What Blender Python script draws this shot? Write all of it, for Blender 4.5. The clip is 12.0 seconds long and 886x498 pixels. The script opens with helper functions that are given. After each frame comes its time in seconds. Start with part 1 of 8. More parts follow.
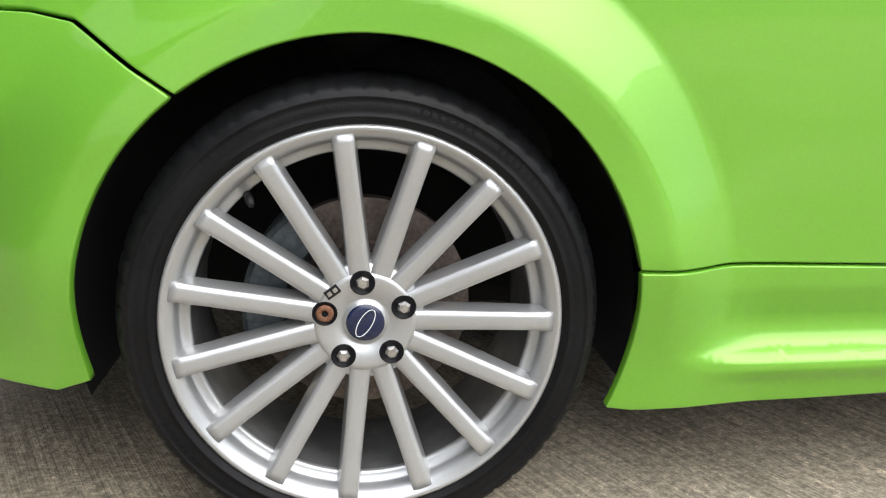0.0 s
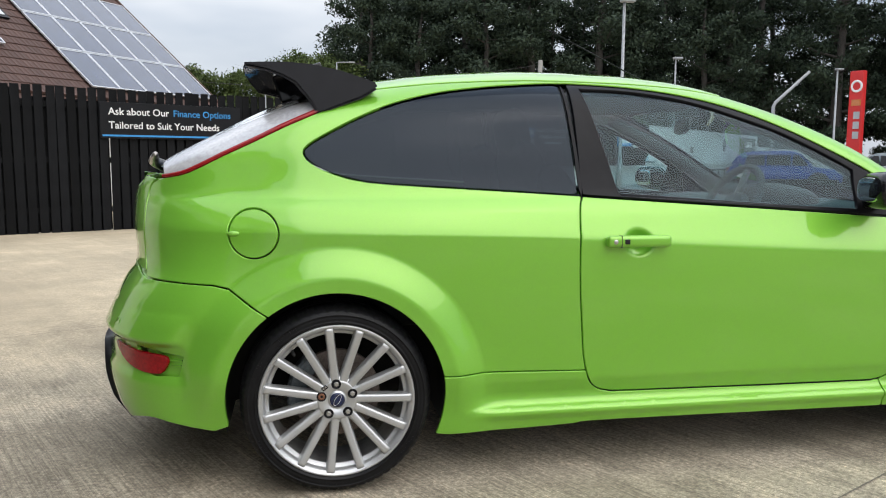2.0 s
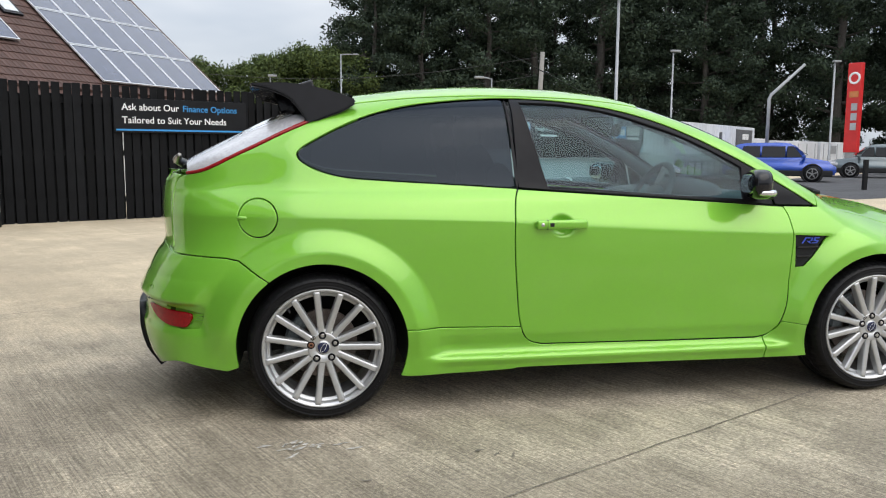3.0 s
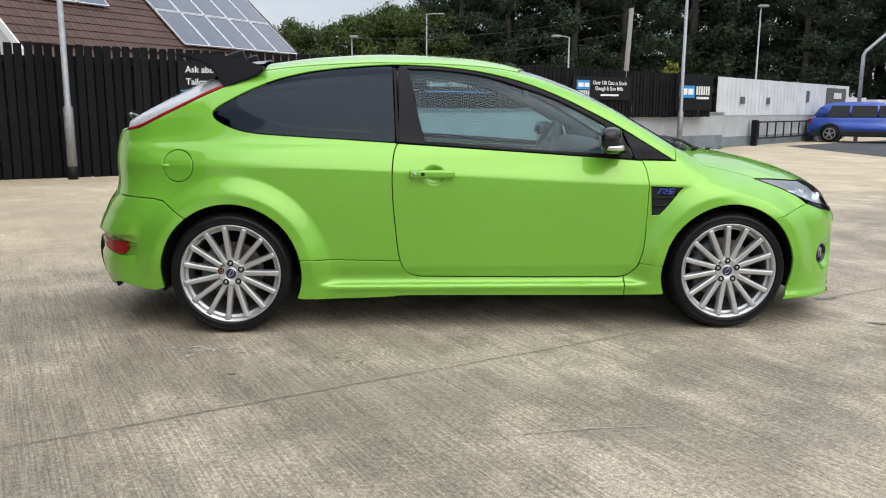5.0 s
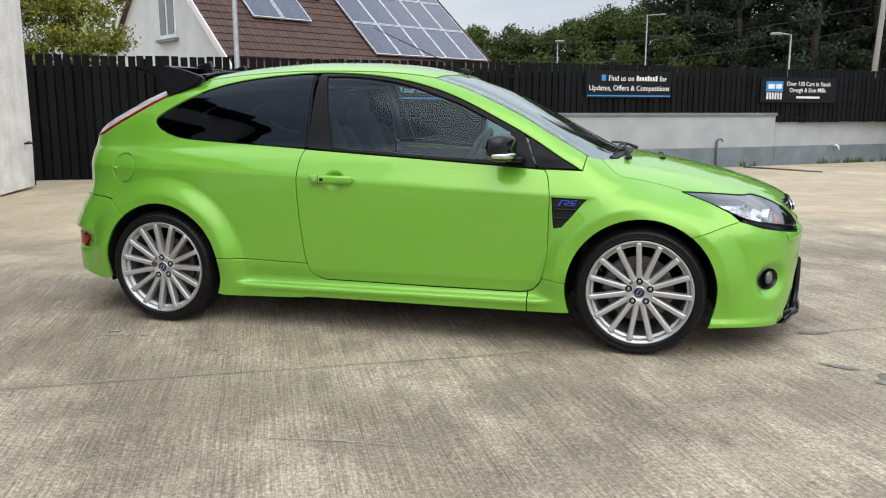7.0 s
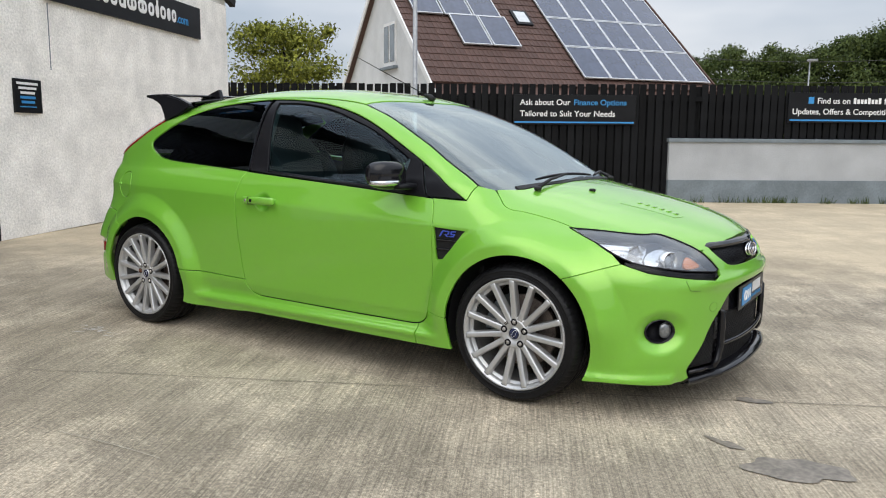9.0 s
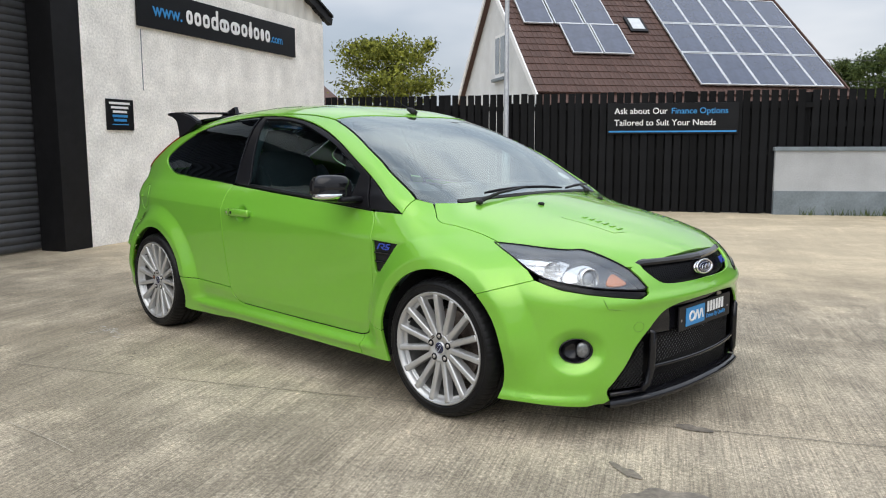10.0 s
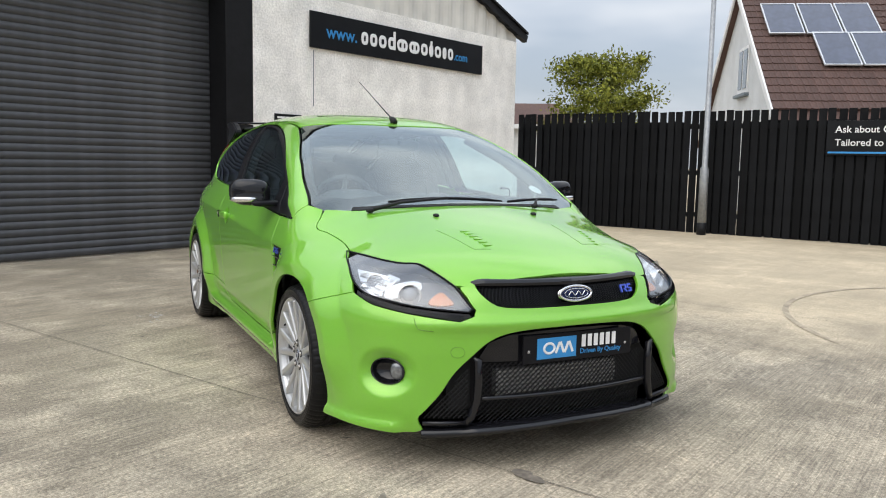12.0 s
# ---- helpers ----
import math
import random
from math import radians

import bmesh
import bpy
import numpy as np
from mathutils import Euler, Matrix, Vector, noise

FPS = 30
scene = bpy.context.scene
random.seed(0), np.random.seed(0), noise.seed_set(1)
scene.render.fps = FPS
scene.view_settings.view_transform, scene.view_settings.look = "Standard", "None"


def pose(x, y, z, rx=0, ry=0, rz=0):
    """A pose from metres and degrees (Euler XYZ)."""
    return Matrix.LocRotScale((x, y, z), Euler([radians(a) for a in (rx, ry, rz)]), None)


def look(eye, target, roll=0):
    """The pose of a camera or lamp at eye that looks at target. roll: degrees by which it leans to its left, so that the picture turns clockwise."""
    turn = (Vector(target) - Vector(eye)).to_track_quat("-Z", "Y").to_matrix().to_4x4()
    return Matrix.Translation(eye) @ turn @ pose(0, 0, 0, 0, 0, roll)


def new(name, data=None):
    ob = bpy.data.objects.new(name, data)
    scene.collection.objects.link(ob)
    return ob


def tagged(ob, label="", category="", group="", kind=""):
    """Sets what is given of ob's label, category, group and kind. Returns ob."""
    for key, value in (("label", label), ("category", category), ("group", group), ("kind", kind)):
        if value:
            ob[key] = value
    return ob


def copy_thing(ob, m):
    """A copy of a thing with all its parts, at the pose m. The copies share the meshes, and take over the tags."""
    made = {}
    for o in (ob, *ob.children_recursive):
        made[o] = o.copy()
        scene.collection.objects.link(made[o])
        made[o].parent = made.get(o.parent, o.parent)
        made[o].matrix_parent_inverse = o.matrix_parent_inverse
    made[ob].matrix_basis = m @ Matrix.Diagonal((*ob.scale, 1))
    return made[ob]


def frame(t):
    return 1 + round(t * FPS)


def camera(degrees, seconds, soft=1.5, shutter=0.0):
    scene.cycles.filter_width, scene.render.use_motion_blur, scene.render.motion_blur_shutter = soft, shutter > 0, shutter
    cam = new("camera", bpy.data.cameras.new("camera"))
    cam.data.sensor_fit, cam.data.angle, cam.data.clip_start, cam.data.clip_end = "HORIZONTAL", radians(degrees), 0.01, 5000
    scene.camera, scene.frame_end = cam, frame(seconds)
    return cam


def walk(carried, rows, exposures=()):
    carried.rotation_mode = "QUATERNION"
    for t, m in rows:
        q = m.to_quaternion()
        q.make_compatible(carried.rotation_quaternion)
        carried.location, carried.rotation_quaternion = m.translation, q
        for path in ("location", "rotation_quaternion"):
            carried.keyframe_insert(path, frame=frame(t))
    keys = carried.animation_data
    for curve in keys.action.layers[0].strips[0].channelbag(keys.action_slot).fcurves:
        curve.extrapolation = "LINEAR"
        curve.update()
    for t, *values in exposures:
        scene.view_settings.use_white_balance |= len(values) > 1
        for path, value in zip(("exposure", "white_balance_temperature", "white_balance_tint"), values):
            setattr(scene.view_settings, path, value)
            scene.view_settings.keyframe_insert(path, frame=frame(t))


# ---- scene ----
cam = camera(59.0, 12.0, 1.1)
PATH = [
    (0, (-0.023, -1.865, 0.661), (0.221, 0.059, 0.176), 1.0),
    (0.5, (-0.033, -2.2, 0.728), (0.242, -0.248, 0.39), 0.4),
    (1, (-0.03, -2.606, 0.88), (0.277, -0.644, 0.639), 0.3),
    (1.5, (-0.112, -3.025, 1.02), (0.227, -1.066, 0.798), 0.4),
    (2, (-0.12, -3.452, 1.12), (0.243, -1.499, 0.891), 0.3),
    (2.5, (-0.16, -3.855, 1.153), (0.202, -1.902, 0.92), 0.3),
    (3, (-0.074, -4.202, 1.165), (0.275, -2.25, 0.912), 0.3),
    (5, (0.893, -4.941, 1.172), (0.996, -2.975, 0.818), 0.3),
    (5.5, (1.288, -4.962, 1.156), (1.266, -2.995, 0.798), 0.2),
    (6, (1.751, -4.94, 1.156), (1.588, -2.979, 0.802), 0.1),
    (6.5, (2.181, -4.834, 1.172), (1.862, -2.891, 0.822), -0.1),
    (7, (2.623, -4.751, 1.186), (2.141, -2.841, 0.842), 0.0),
    (9, (4.255, -3.964, 1.21), (3.174, -2.306, 0.92), 0.5),
    (9.5, (4.657, -3.689, 1.224), (3.436, -2.129, 0.949), 0.2),
    (10, (5.012, -3.383, 1.228), (3.652, -1.94, 0.963), -0.1),
    (10.5, (5.373, -3.068, 1.226), (3.879, -1.763, 0.967), -0.1),
    (11, (5.621, -2.665, 1.205), (4.009, -1.508, 0.956), 0.1),
    (11.5, (5.833, -2.248, 1.193), (4.124, -1.236, 0.958), 0.6),
    (12, (5.977, -1.838, 1.186), (4.197, -0.953, 0.964), 1.1),
]
walk(cam, [(t, look(eye, target, roll)) for t, eye, target, roll in PATH], [(0.0, 1.0), (0.5, 0.86), (1.2, 0.60), (2.5, 0.46), (5.0, 0.415), (7.0, 0.37), (9.5, 0.328), (12.0, 0.41)])

# ---- sky, sun ----
SUN_UP, SUN_ROUND = 50.0, 150.0
world = bpy.data.worlds.new("sky")
scene.world = world
world.use_nodes = True
wn = world.node_tree.nodes
wl = world.node_tree.links
sky = wn.new("ShaderNodeTexSky")
sky.sky_type, sky.sun_disc = "NISHITA", False
sky.sun_elevation, sky.sun_rotation = radians(SUN_UP), radians(SUN_ROUND)
sky.dust_density, sky.ozone_density = 3.0, 1.0
# soft cloud cover: the blue is mostly veiled in grey-white
wt = wn.new("ShaderNodeTexCoord")
wmap = wn.new("ShaderNodeMapping")
wmap.inputs["Scale"].default_value = (1.0, 1.0, 3.2)
cloud = wn.new("ShaderNodeTexNoise")
cloud.inputs["Scale"].default_value, cloud.inputs["Detail"].default_value, cloud.inputs["Roughness"].default_value = 2.3, 4.0, 0.5
ramp = wn.new("ShaderNodeValToRGB")
ramp.color_ramp.elements[0].position, ramp.color_ramp.elements[0].color = 0.36, (0.62, 0.62, 0.62, 1)
ramp.color_ramp.elements[1].position, ramp.color_ramp.elements[1].color = 0.62, (0.97, 0.97, 0.97, 1)
white = wn.new("ShaderNodeValToRGB")
white.color_ramp.elements[0].position, white.color_ramp.elements[0].color = 0.33, (6.0, 6.7, 7.8, 1)
white.color_ramp.elements[1].position, white.color_ramp.elements[1].color = 0.72, (8.6, 8.9, 9.3, 1)
mixn = wn.new("ShaderNodeMix")
mixn.data_type = "RGBA"
wl.new(wt.outputs["Generated"], wmap.inputs["Vector"])
wl.new(wmap.outputs["Vector"], cloud.inputs["Vector"])
wl.new(cloud.outputs["Fac"], ramp.inputs["Fac"])
wl.new(cloud.outputs["Fac"], white.inputs["Fac"])
wl.new(ramp.outputs["Color"], mixn.inputs["Factor"])
wl.new(sky.outputs["Color"], mixn.inputs["A"])
wl.new(white.outputs["Color"], mixn.inputs["B"])
# an overcast sky is about three times brighter overhead than at the skyline
split = wn.new("ShaderNodeSeparateXYZ")
wl.new(wt.outputs["Generated"], split.inputs["Vector"])
rise = wn.new("ShaderNodeMapRange")
rise.interpolation_type = "SMOOTHSTEP"
for key, val in zip(("From Min", "From Max", "To Min", "To Max"), (0.08, 0.85, 0.70, 1.55)):
    rise.inputs[key].default_value = val
wl.new(split.outputs["Z"], rise.inputs["Value"])
lift_ = wn.new("ShaderNodeMix")
lift_.data_type, lift_.blend_type = "RGBA", "MULTIPLY"
lift_.inputs["Factor"].default_value = 1
wl.new(mixn.outputs["Result"], lift_.inputs["A"])
wl.new(rise.outputs["Result"], lift_.inputs["B"])
wl.new(lift_.outputs["Result"], wn["Background"].inputs["Color"])
wn["Background"].inputs["Strength"].default_value = 0.110
sun_data = bpy.data.lights.new("sun", "SUN")
sun_data.energy, sun_data.angle, sun_data.color = 1.0, radians(75), (1.0, 0.95, 0.87)
sun = new("sun", sun_data)
sun.matrix_world = look((0, 0, 30), Vector((0, 0, 30)) - 10 * Vector((math.sin(radians(SUN_ROUND)) * math.cos(radians(SUN_UP)), math.cos(radians(SUN_ROUND)) * math.cos(radians(SUN_UP)), math.sin(radians(SUN_UP)))))

# ---- materials ----
def surface(name, colour, rough=0.5, metal=0.0, grain=(), stain=(), bump=(), coat=0.0, spec=0.5, jitter=0.0, coat_rough=0.03):
    """A painted or raw surface. grain, stain: (size in metres, strength) of light-dark variation; bump: (size, depth in metres); jitter: between pieces."""
    m = bpy.data.materials.new(name)
    m.use_nodes = True
    n, k = m.node_tree.nodes, m.node_tree.links
    b = n["Principled BSDF"]
    b.inputs["Base Color"].default_value = (*colour, 1)
    b.inputs["Roughness"].default_value, b.inputs["Metallic"].default_value = rough, metal
    b.inputs["Specular IOR Level"].default_value = spec
    b.inputs["Coat Weight"].default_value, b.inputs["Coat Roughness"].default_value = coat, coat_rough
    tc = n.new("ShaderNodeTexCoord")
    last = None
    for size, amount in [p for p in (grain, stain) if p]:
        t = n.new("ShaderNodeTexNoise")
        t.inputs["Scale"].default_value, t.inputs["Detail"].default_value = 1 / size, 5
        k.new(tc.outputs["Object"], t.inputs["Vector"])
        r = n.new("ShaderNodeMapRange")
        r.inputs["From Min"].default_value, r.inputs["From Max"].default_value = 0.3, 0.7
        r.inputs["To Min"].default_value, r.inputs["To Max"].default_value = 1 - amount, 1 + amount
        k.new(t.outputs["Fac"], r.inputs["Value"])
        mul = n.new("ShaderNodeMix")
        mul.data_type, mul.blend_type = "RGBA", "MULTIPLY"
        mul.inputs["Factor"].default_value = 1
        if last:
            k.new(last, mul.inputs["A"])
        else:
            mul.inputs["A"].default_value = (*colour, 1)
        k.new(r.outputs["Result"], mul.inputs["B"])
        last = mul.outputs["Result"]
    if jitter:
        oi = n.new("ShaderNodeObjectInfo")
        r = n.new("ShaderNodeMapRange")
        r.inputs["To Min"].default_value, r.inputs["To Max"].default_value = 1 - jitter, 1 + jitter
        k.new(oi.outputs["Random"], r.inputs["Value"])
        mul = n.new("ShaderNodeMix")
        mul.data_type, mul.blend_type = "RGBA", "MULTIPLY"
        mul.inputs["Factor"].default_value = 1
        if last:
            k.new(last, mul.inputs["A"])
        else:
            mul.inputs["A"].default_value = (*colour, 1)
        k.new(r.outputs["Result"], mul.inputs["B"])
        last = mul.outputs["Result"]
    if last:
        k.new(last, b.inputs["Base Color"])
    if bump:
        t = n.new("ShaderNodeTexNoise")
        t.inputs["Scale"].default_value, t.inputs["Detail"].default_value = 1 / bump[0], 4
        k.new(tc.outputs["Object"], t.inputs["Vector"])
        u = n.new("ShaderNodeBump")
        u.inputs["Distance"].default_value, u.inputs["Strength"].default_value = bump[1], 1
        k.new(t.outputs["Fac"], u.inputs["Height"])
        k.new(u.outputs["Normal"], b.inputs["Normal"])
    return m


def glass(name, colour, face=0.08, rough=0.0, grow=4.2, tint=(0.92, 0.94, 0.96)):
    """Thin tinted glass: clear, with a mirror-like face that grows towards the edge-on view; face: its share seen square on."""
    m = bpy.data.materials.new(name)
    m.use_nodes = True
    n, k = m.node_tree.nodes, m.node_tree.links
    n.remove(n["Principled BSDF"])
    clear, shine, mix = n.new("ShaderNodeBsdfTransparent"), n.new("ShaderNodeBsdfGlossy"), n.new("ShaderNodeMixShader")
    lw = n.new("ShaderNodeLayerWeight")
    lw.inputs["Blend"].default_value = 0.5
    power, scale = n.new("ShaderNodeMath"), n.new("ShaderNodeMapRange")
    power.operation = "POWER"
    power.inputs[1].default_value = grow
    scale.inputs["To Min"].default_value, scale.inputs["To Max"].default_value = face, 1.0
    clear.inputs["Color"].default_value = (*colour, 1)
    shine.inputs["Roughness"].default_value = rough
    shine.inputs["Color"].default_value = (*tint, 1)
    k.new(lw.outputs["Facing"], power.inputs[0])
    k.new(power.outputs["Value"], scale.inputs["Value"])
    k.new(scale.outputs["Result"], mix.inputs["Fac"])
    k.new(clear.outputs["BSDF"], mix.inputs[1])
    k.new(shine.outputs["BSDF"], mix.inputs[2])
    k.new(mix.outputs["Shader"], n["Material Output"].inputs["Surface"])
    return m


def green_paint():
    m = surface("green_paint", (0.170, 0.470, 0.038), 0.40, 0.22, grain=(0.004, 0.03), coat=1.0, coat_rough=0.02)
    n, k = m.node_tree.nodes, m.node_tree.links
    b = n["Principled BSDF"]
    b.inputs["Coat IOR"].default_value = 1.55
    b.inputs["Specular Tint"].default_value = (1.0, 0.95, 0.45, 1)
    # golden flop of the metallic flake
    lw = n.new("ShaderNodeTexNoise")
    lw.inputs["Scale"].default_value = 900
    tc = n.new("ShaderNodeTexCoord")
    k.new(tc.outputs["Object"], lw.inputs["Vector"])
    u = n.new("ShaderNodeBump")
    u.inputs["Distance"].default_value, u.inputs["Strength"].default_value = 0.0002, 0.25
    k.new(lw.outputs["Fac"], u.inputs["Height"])
    k.new(u.outputs["Normal"], b.inputs["Normal"])
    flake, mix = n.new("ShaderNodeBsdfGlossy"), n.new("ShaderNodeMixShader")
    flake.inputs["Color"].default_value = (0.95, 0.80, 0.22, 1)
    flake.inputs["Roughness"].default_value = 0.24
    mix.inputs["Fac"].default_value = 0.022
    k.new(b.outputs["BSDF"], mix.inputs[1])
    k.new(flake.outputs["BSDF"], mix.inputs[2])
    k.new(mix.outputs["Shader"], n["Material Output"].inputs["Surface"])
    return m


GREEN = green_paint()
SEAM_GREEN = surface("seam_green", (0.11, 0.27, 0.025), 0.6, grain=(0.02, 0.1))
BLACK_GLOSS = surface("black_gloss", (0.008, 0.008, 0.010), 0.07, spec=0.42, grain=(0.2, 0.1))
BLACK_SATIN = surface("black_satin", (0.009, 0.009, 0.011), 0.30, spec=0.14, grain=(0.05, 0.12))
BLACK_PLASTIC = surface("black_plastic", (0.013, 0.013, 0.014), 0.6, spec=0.3, grain=(0.004, 0.25), stain=(0.3, 0.2), bump=(0.002, 0.0004))
DARK = surface("dark_hollow", (0.012, 0.012, 0.012), 0.85, grain=(0.1, 0.3))
RUBBER = surface("rubber", (0.0075, 0.0075, 0.0082), 0.38, spec=0.17, grain=(0.006, 0.25), stain=(0.05, 0.2), bump=(0.0025, 0.0005))
ALLOY = surface("alloy_silver", (0.485, 0.490, 0.492), 0.32, 0.6, grain=(0.003, 0.03), stain=(0.15, 0.05), coat=0.4, coat_rough=0.1)
ALLOY_DULL = surface("alloy_inner", (0.24, 0.24, 0.24), 0.5, 0.5, grain=(0.05, 0.2), stain=(0.2, 0.2))
CHROME = surface("chrome", (0.75, 0.75, 0.76), 0.12, 1.0, grain=(0.03, 0.05))
STEEL = surface("brushed_steel", (0.45, 0.43, 0.41), 0.35, 0.9, grain=(0.01, 0.2), stain=(0.05, 0.2))
RUST = surface("rusty_steel", (0.20, 0.09, 0.05), 0.7, 0.3, grain=(0.004, 0.4), stain=(0.03, 0.3))
DISC = surface("brake_disc_steel", (0.19, 0.155, 0.135), 0.45, 0.7, grain=(0.006, 0.3), stain=(0.05, 0.35))
CALIPER = surface("caliper_iron", (0.13, 0.15, 0.16), 0.55, 0.4, grain=(0.01, 0.3))
BLUE_BADGE = surface("blue_enamel", (0.006, 0.012, 0.05), 0.25, grain=(0.01, 0.15), coat=0.5)
BLUE_BRIGHT = surface("blue_letter", (0.05, 0.09, 0.50), 0.3, 0.2, grain=(0.02, 0.1))
WHITE_PRINT = surface("white_print", (0.78, 0.78, 0.78), 0.5, grain=(0.05, 0.04))
BLUE_PRINT = surface("blue_print", (0.03, 0.24, 0.55), 0.45, grain=(0.05, 0.06))
RED_LAMP = surface("red_lamp", (0.26, 0.004, 0.007), 0.08, spec=0.4, grain=(0.01, 0.25))
CLEAR_LAMP = surface("clear_lamp_inner", (0.50, 0.50, 0.52), 0.25, 0.2, grain=(0.012, 0.15), coat=0.8)
AMBER = surface("amber_lens", (0.52, 0.16, 0.035), 0.2, grain=(0.006, 0.2), coat=0.5)
WINDOW_CLEAR = glass("window_glass", (0.46, 0.66, 0.68), 0.036, tint=(0.78, 0.90, 0.98))
WINDOW_PLAIN = glass("plain_window_glass", (0.56, 0.74, 0.76), 0.0, 0.0, 9.0)
WINDOW_DARK = glass("privacy_glass", (0.042, 0.050, 0.058), 0.028, tint=(0.72, 0.84, 1.0))
WINDSCREEN = glass("windscreen_glass", (0.70, 0.80, 0.79), 0.12, 0.0, 2.9, (0.88, 0.95, 0.94))
LENS = glass("lens_glass", (0.96, 0.97, 0.97), 0.13, 0.0, 2.6)
REFLECTOR = surface("lamp_reflector", (0.82, 0.83, 0.85), 0.12, 0.85, grain=(0.01, 0.1))
FABRIC = surface("dark_fabric", (0.03, 0.03, 0.033), 0.9, grain=(0.004, 0.3), stain=(0.1, 0.2))
TRIM = surface("interior_plastic", (0.085, 0.088, 0.09), 0.65, grain=(0.003, 0.2), stain=(0.2, 0.15))
PALE_TRIM = surface("headlining", (0.35, 0.34, 0.33), 0.9, grain=(0.01, 0.1))


# ---- mesh helpers ----
def empty(name, place=(0, 0, 0)):
    ob = new(name)
    ob.location = place
    ob.empty_display_size = 0.2
    return ob


def link_mesh(name, verts, faces, material, parent=None, label="", normals=None, flat=False):
    me = bpy.data.meshes.new(name)
    me.from_pydata([tuple(v) for v in verts], [], [tuple(f) for f in faces])
    me.materials.append(material)
    if not flat:
        me.polygons.foreach_set("use_smooth", [True] * len(me.polygons))
    if normals is not None:
        me.normals_split_custom_set_from_vertices([tuple(v) for v in normals])
    me.update()
    ob = new(name, me)
    if parent:
        ob.parent = parent
    if label:
        tagged(ob, label)
    return ob


def part(name, bm, material, parent=None, label="", smooth_faces=False):
    me = bpy.data.meshes.new(name)
    bm.to_mesh(me)
    bm.free()
    me.materials.append(material)
    if smooth_faces:
        me.polygons.foreach_set("use_smooth", [True] * len(me.polygons))
    ob = new(name, me)
    if parent:
        ob.parent = parent
    if label:
        tagged(ob, label)
    return ob


def box(bm, size, place, turn=None, bevel=0.0):
    """A box of that size about its centre, bevelled, added to bm."""
    made = bmesh.ops.create_cube(bm, size=1)["verts"]
    m = Matrix.Translation(place) @ (turn or Matrix()) @ Matrix.Diagonal((*size, 1))
    bmesh.ops.transform(bm, matrix=m, verts=made)
    if bevel:
        edges = {e for v in made for e in v.link_edges}
        bmesh.ops.bevel(bm, geom=list(edges), offset=bevel, segments=2, affect="EDGES", profile=0.6)
    return bm


def a_box(size, place, turn=None, bevel=0.0):
    return box(bmesh.new(), size, place, turn, bevel)


def lathe(profile, axis="y", steps=48, centre=(0, 0, 0), closed=False):
    """Verts and faces of a turned body. profile: (radius, along) pairs."""
    v, f = [], []
    n = len(profile)
    for i in range(steps):
        a = 2 * math.pi * i / steps
        for r, h in profile:
            c, s = r * math.cos(a), r * math.sin(a)
            p = (c, h, s) if axis == "y" else (c, s, h) if axis == "z" else (h, c, s)
            v.append((p[0] + centre[0], p[1] + centre[1], p[2] + centre[2]))
    for i in range(steps):
        j = (i + 1) % steps
        for q in range(n if closed else n - 1):
            w = (q + 1) % n
            f.append((i * n + q, i * n + w, j * n + w, j * n + q))
    return v, f


def tube(points, radii, steps=10):
    """Verts and faces of a round bar along points."""
    pts = [Vector(p) for p in points]
    radii = [float(r) for r in radii] if isinstance(radii, (list, tuple)) else [float(radii)] * len(pts)
    v, f = [], []
    side = None
    for i, p in enumerate(pts):
        d = (pts[min(i + 1, len(pts) - 1)] - pts[max(i - 1, 0)]).normalized()
        if side is None or abs(side.dot(d)) > 0.95:
            side = d.orthogonal()
        side = (side - d * side.dot(d)).normalized()
        up = d.cross(side)
        for s in range(steps):
            a = 2 * math.pi * s / steps
            v.append(p + radii[i] * (math.cos(a) * side + math.sin(a) * up))
    for i in range(len(pts) - 1):
        for s in range(steps):
            t = (s + 1) % steps
            f.append((i * steps + s, i * steps + t, (i + 1) * steps + t, (i + 1) * steps + s))
    f.append(tuple(range(steps))[::-1])
    f.append(tuple((len(pts) - 1) * steps + s for s in range(steps)))
    return v, f


def prism(outline, thick):
    """Verts and faces of a flat plate: outline in x, z; from y = 0 to y = thick."""
    n = len(outline)
    v = [(x, 0, z) for x, z in outline] + [(x, thick, z) for x, z in outline]
    f = [tuple(range(n)), tuple(range(2 * n - 1, n - 1, -1))]
    f += [(i, i + n, (i + 1) % n + n, (i + 1) % n) for i in range(n)]
    return v, f


def moved(mesh, m):
    v, f = mesh
    return [m @ Vector(p) for p in v], f


def lettering(name, words, height, m, material, parent, deep=0.003, align="LEFT", label=""):
    """Raised letters of the built-in font, reading along the x of m."""
    cu = bpy.data.curves.new(name, "FONT")
    cu.body, cu.size, cu.extrude, cu.align_x, cu.resolution_u = words, height * 1.4, deep, align, 3
    cu.offset = height * 0.012
    tmp = bpy.data.objects.new(name, cu)
    me = bpy.data.meshes.new_from_object(tmp)
    bpy.data.objects.remove(tmp)
    me.transform(m)
    me.materials.clear()
    me.materials.append(material)
    ob = new(name, me)
    ob.parent = parent
    if label:
        tagged(ob, label)
    return ob


# ---- ground ----
def along_line(a, b):
    """A frame with x from a to b on plan, y to its left, z up, at a."""
    d = Vector((b[0] - a[0], b[1] - a[1], 0)).normalized()
    return Matrix(((d.x, -d.y, 0, a[0]), (d.y, d.x, 0, a[1]), (0, 0, 1, 0), (0, 0, 0, 1)))


def fall(y):
    """The yard falls away a little beyond the car."""
    return -0.0075 * min(max(y - 1.0, 0.0), 14.0)


YARD_TURN = math.degrees(math.atan2(0.455, 0.89))


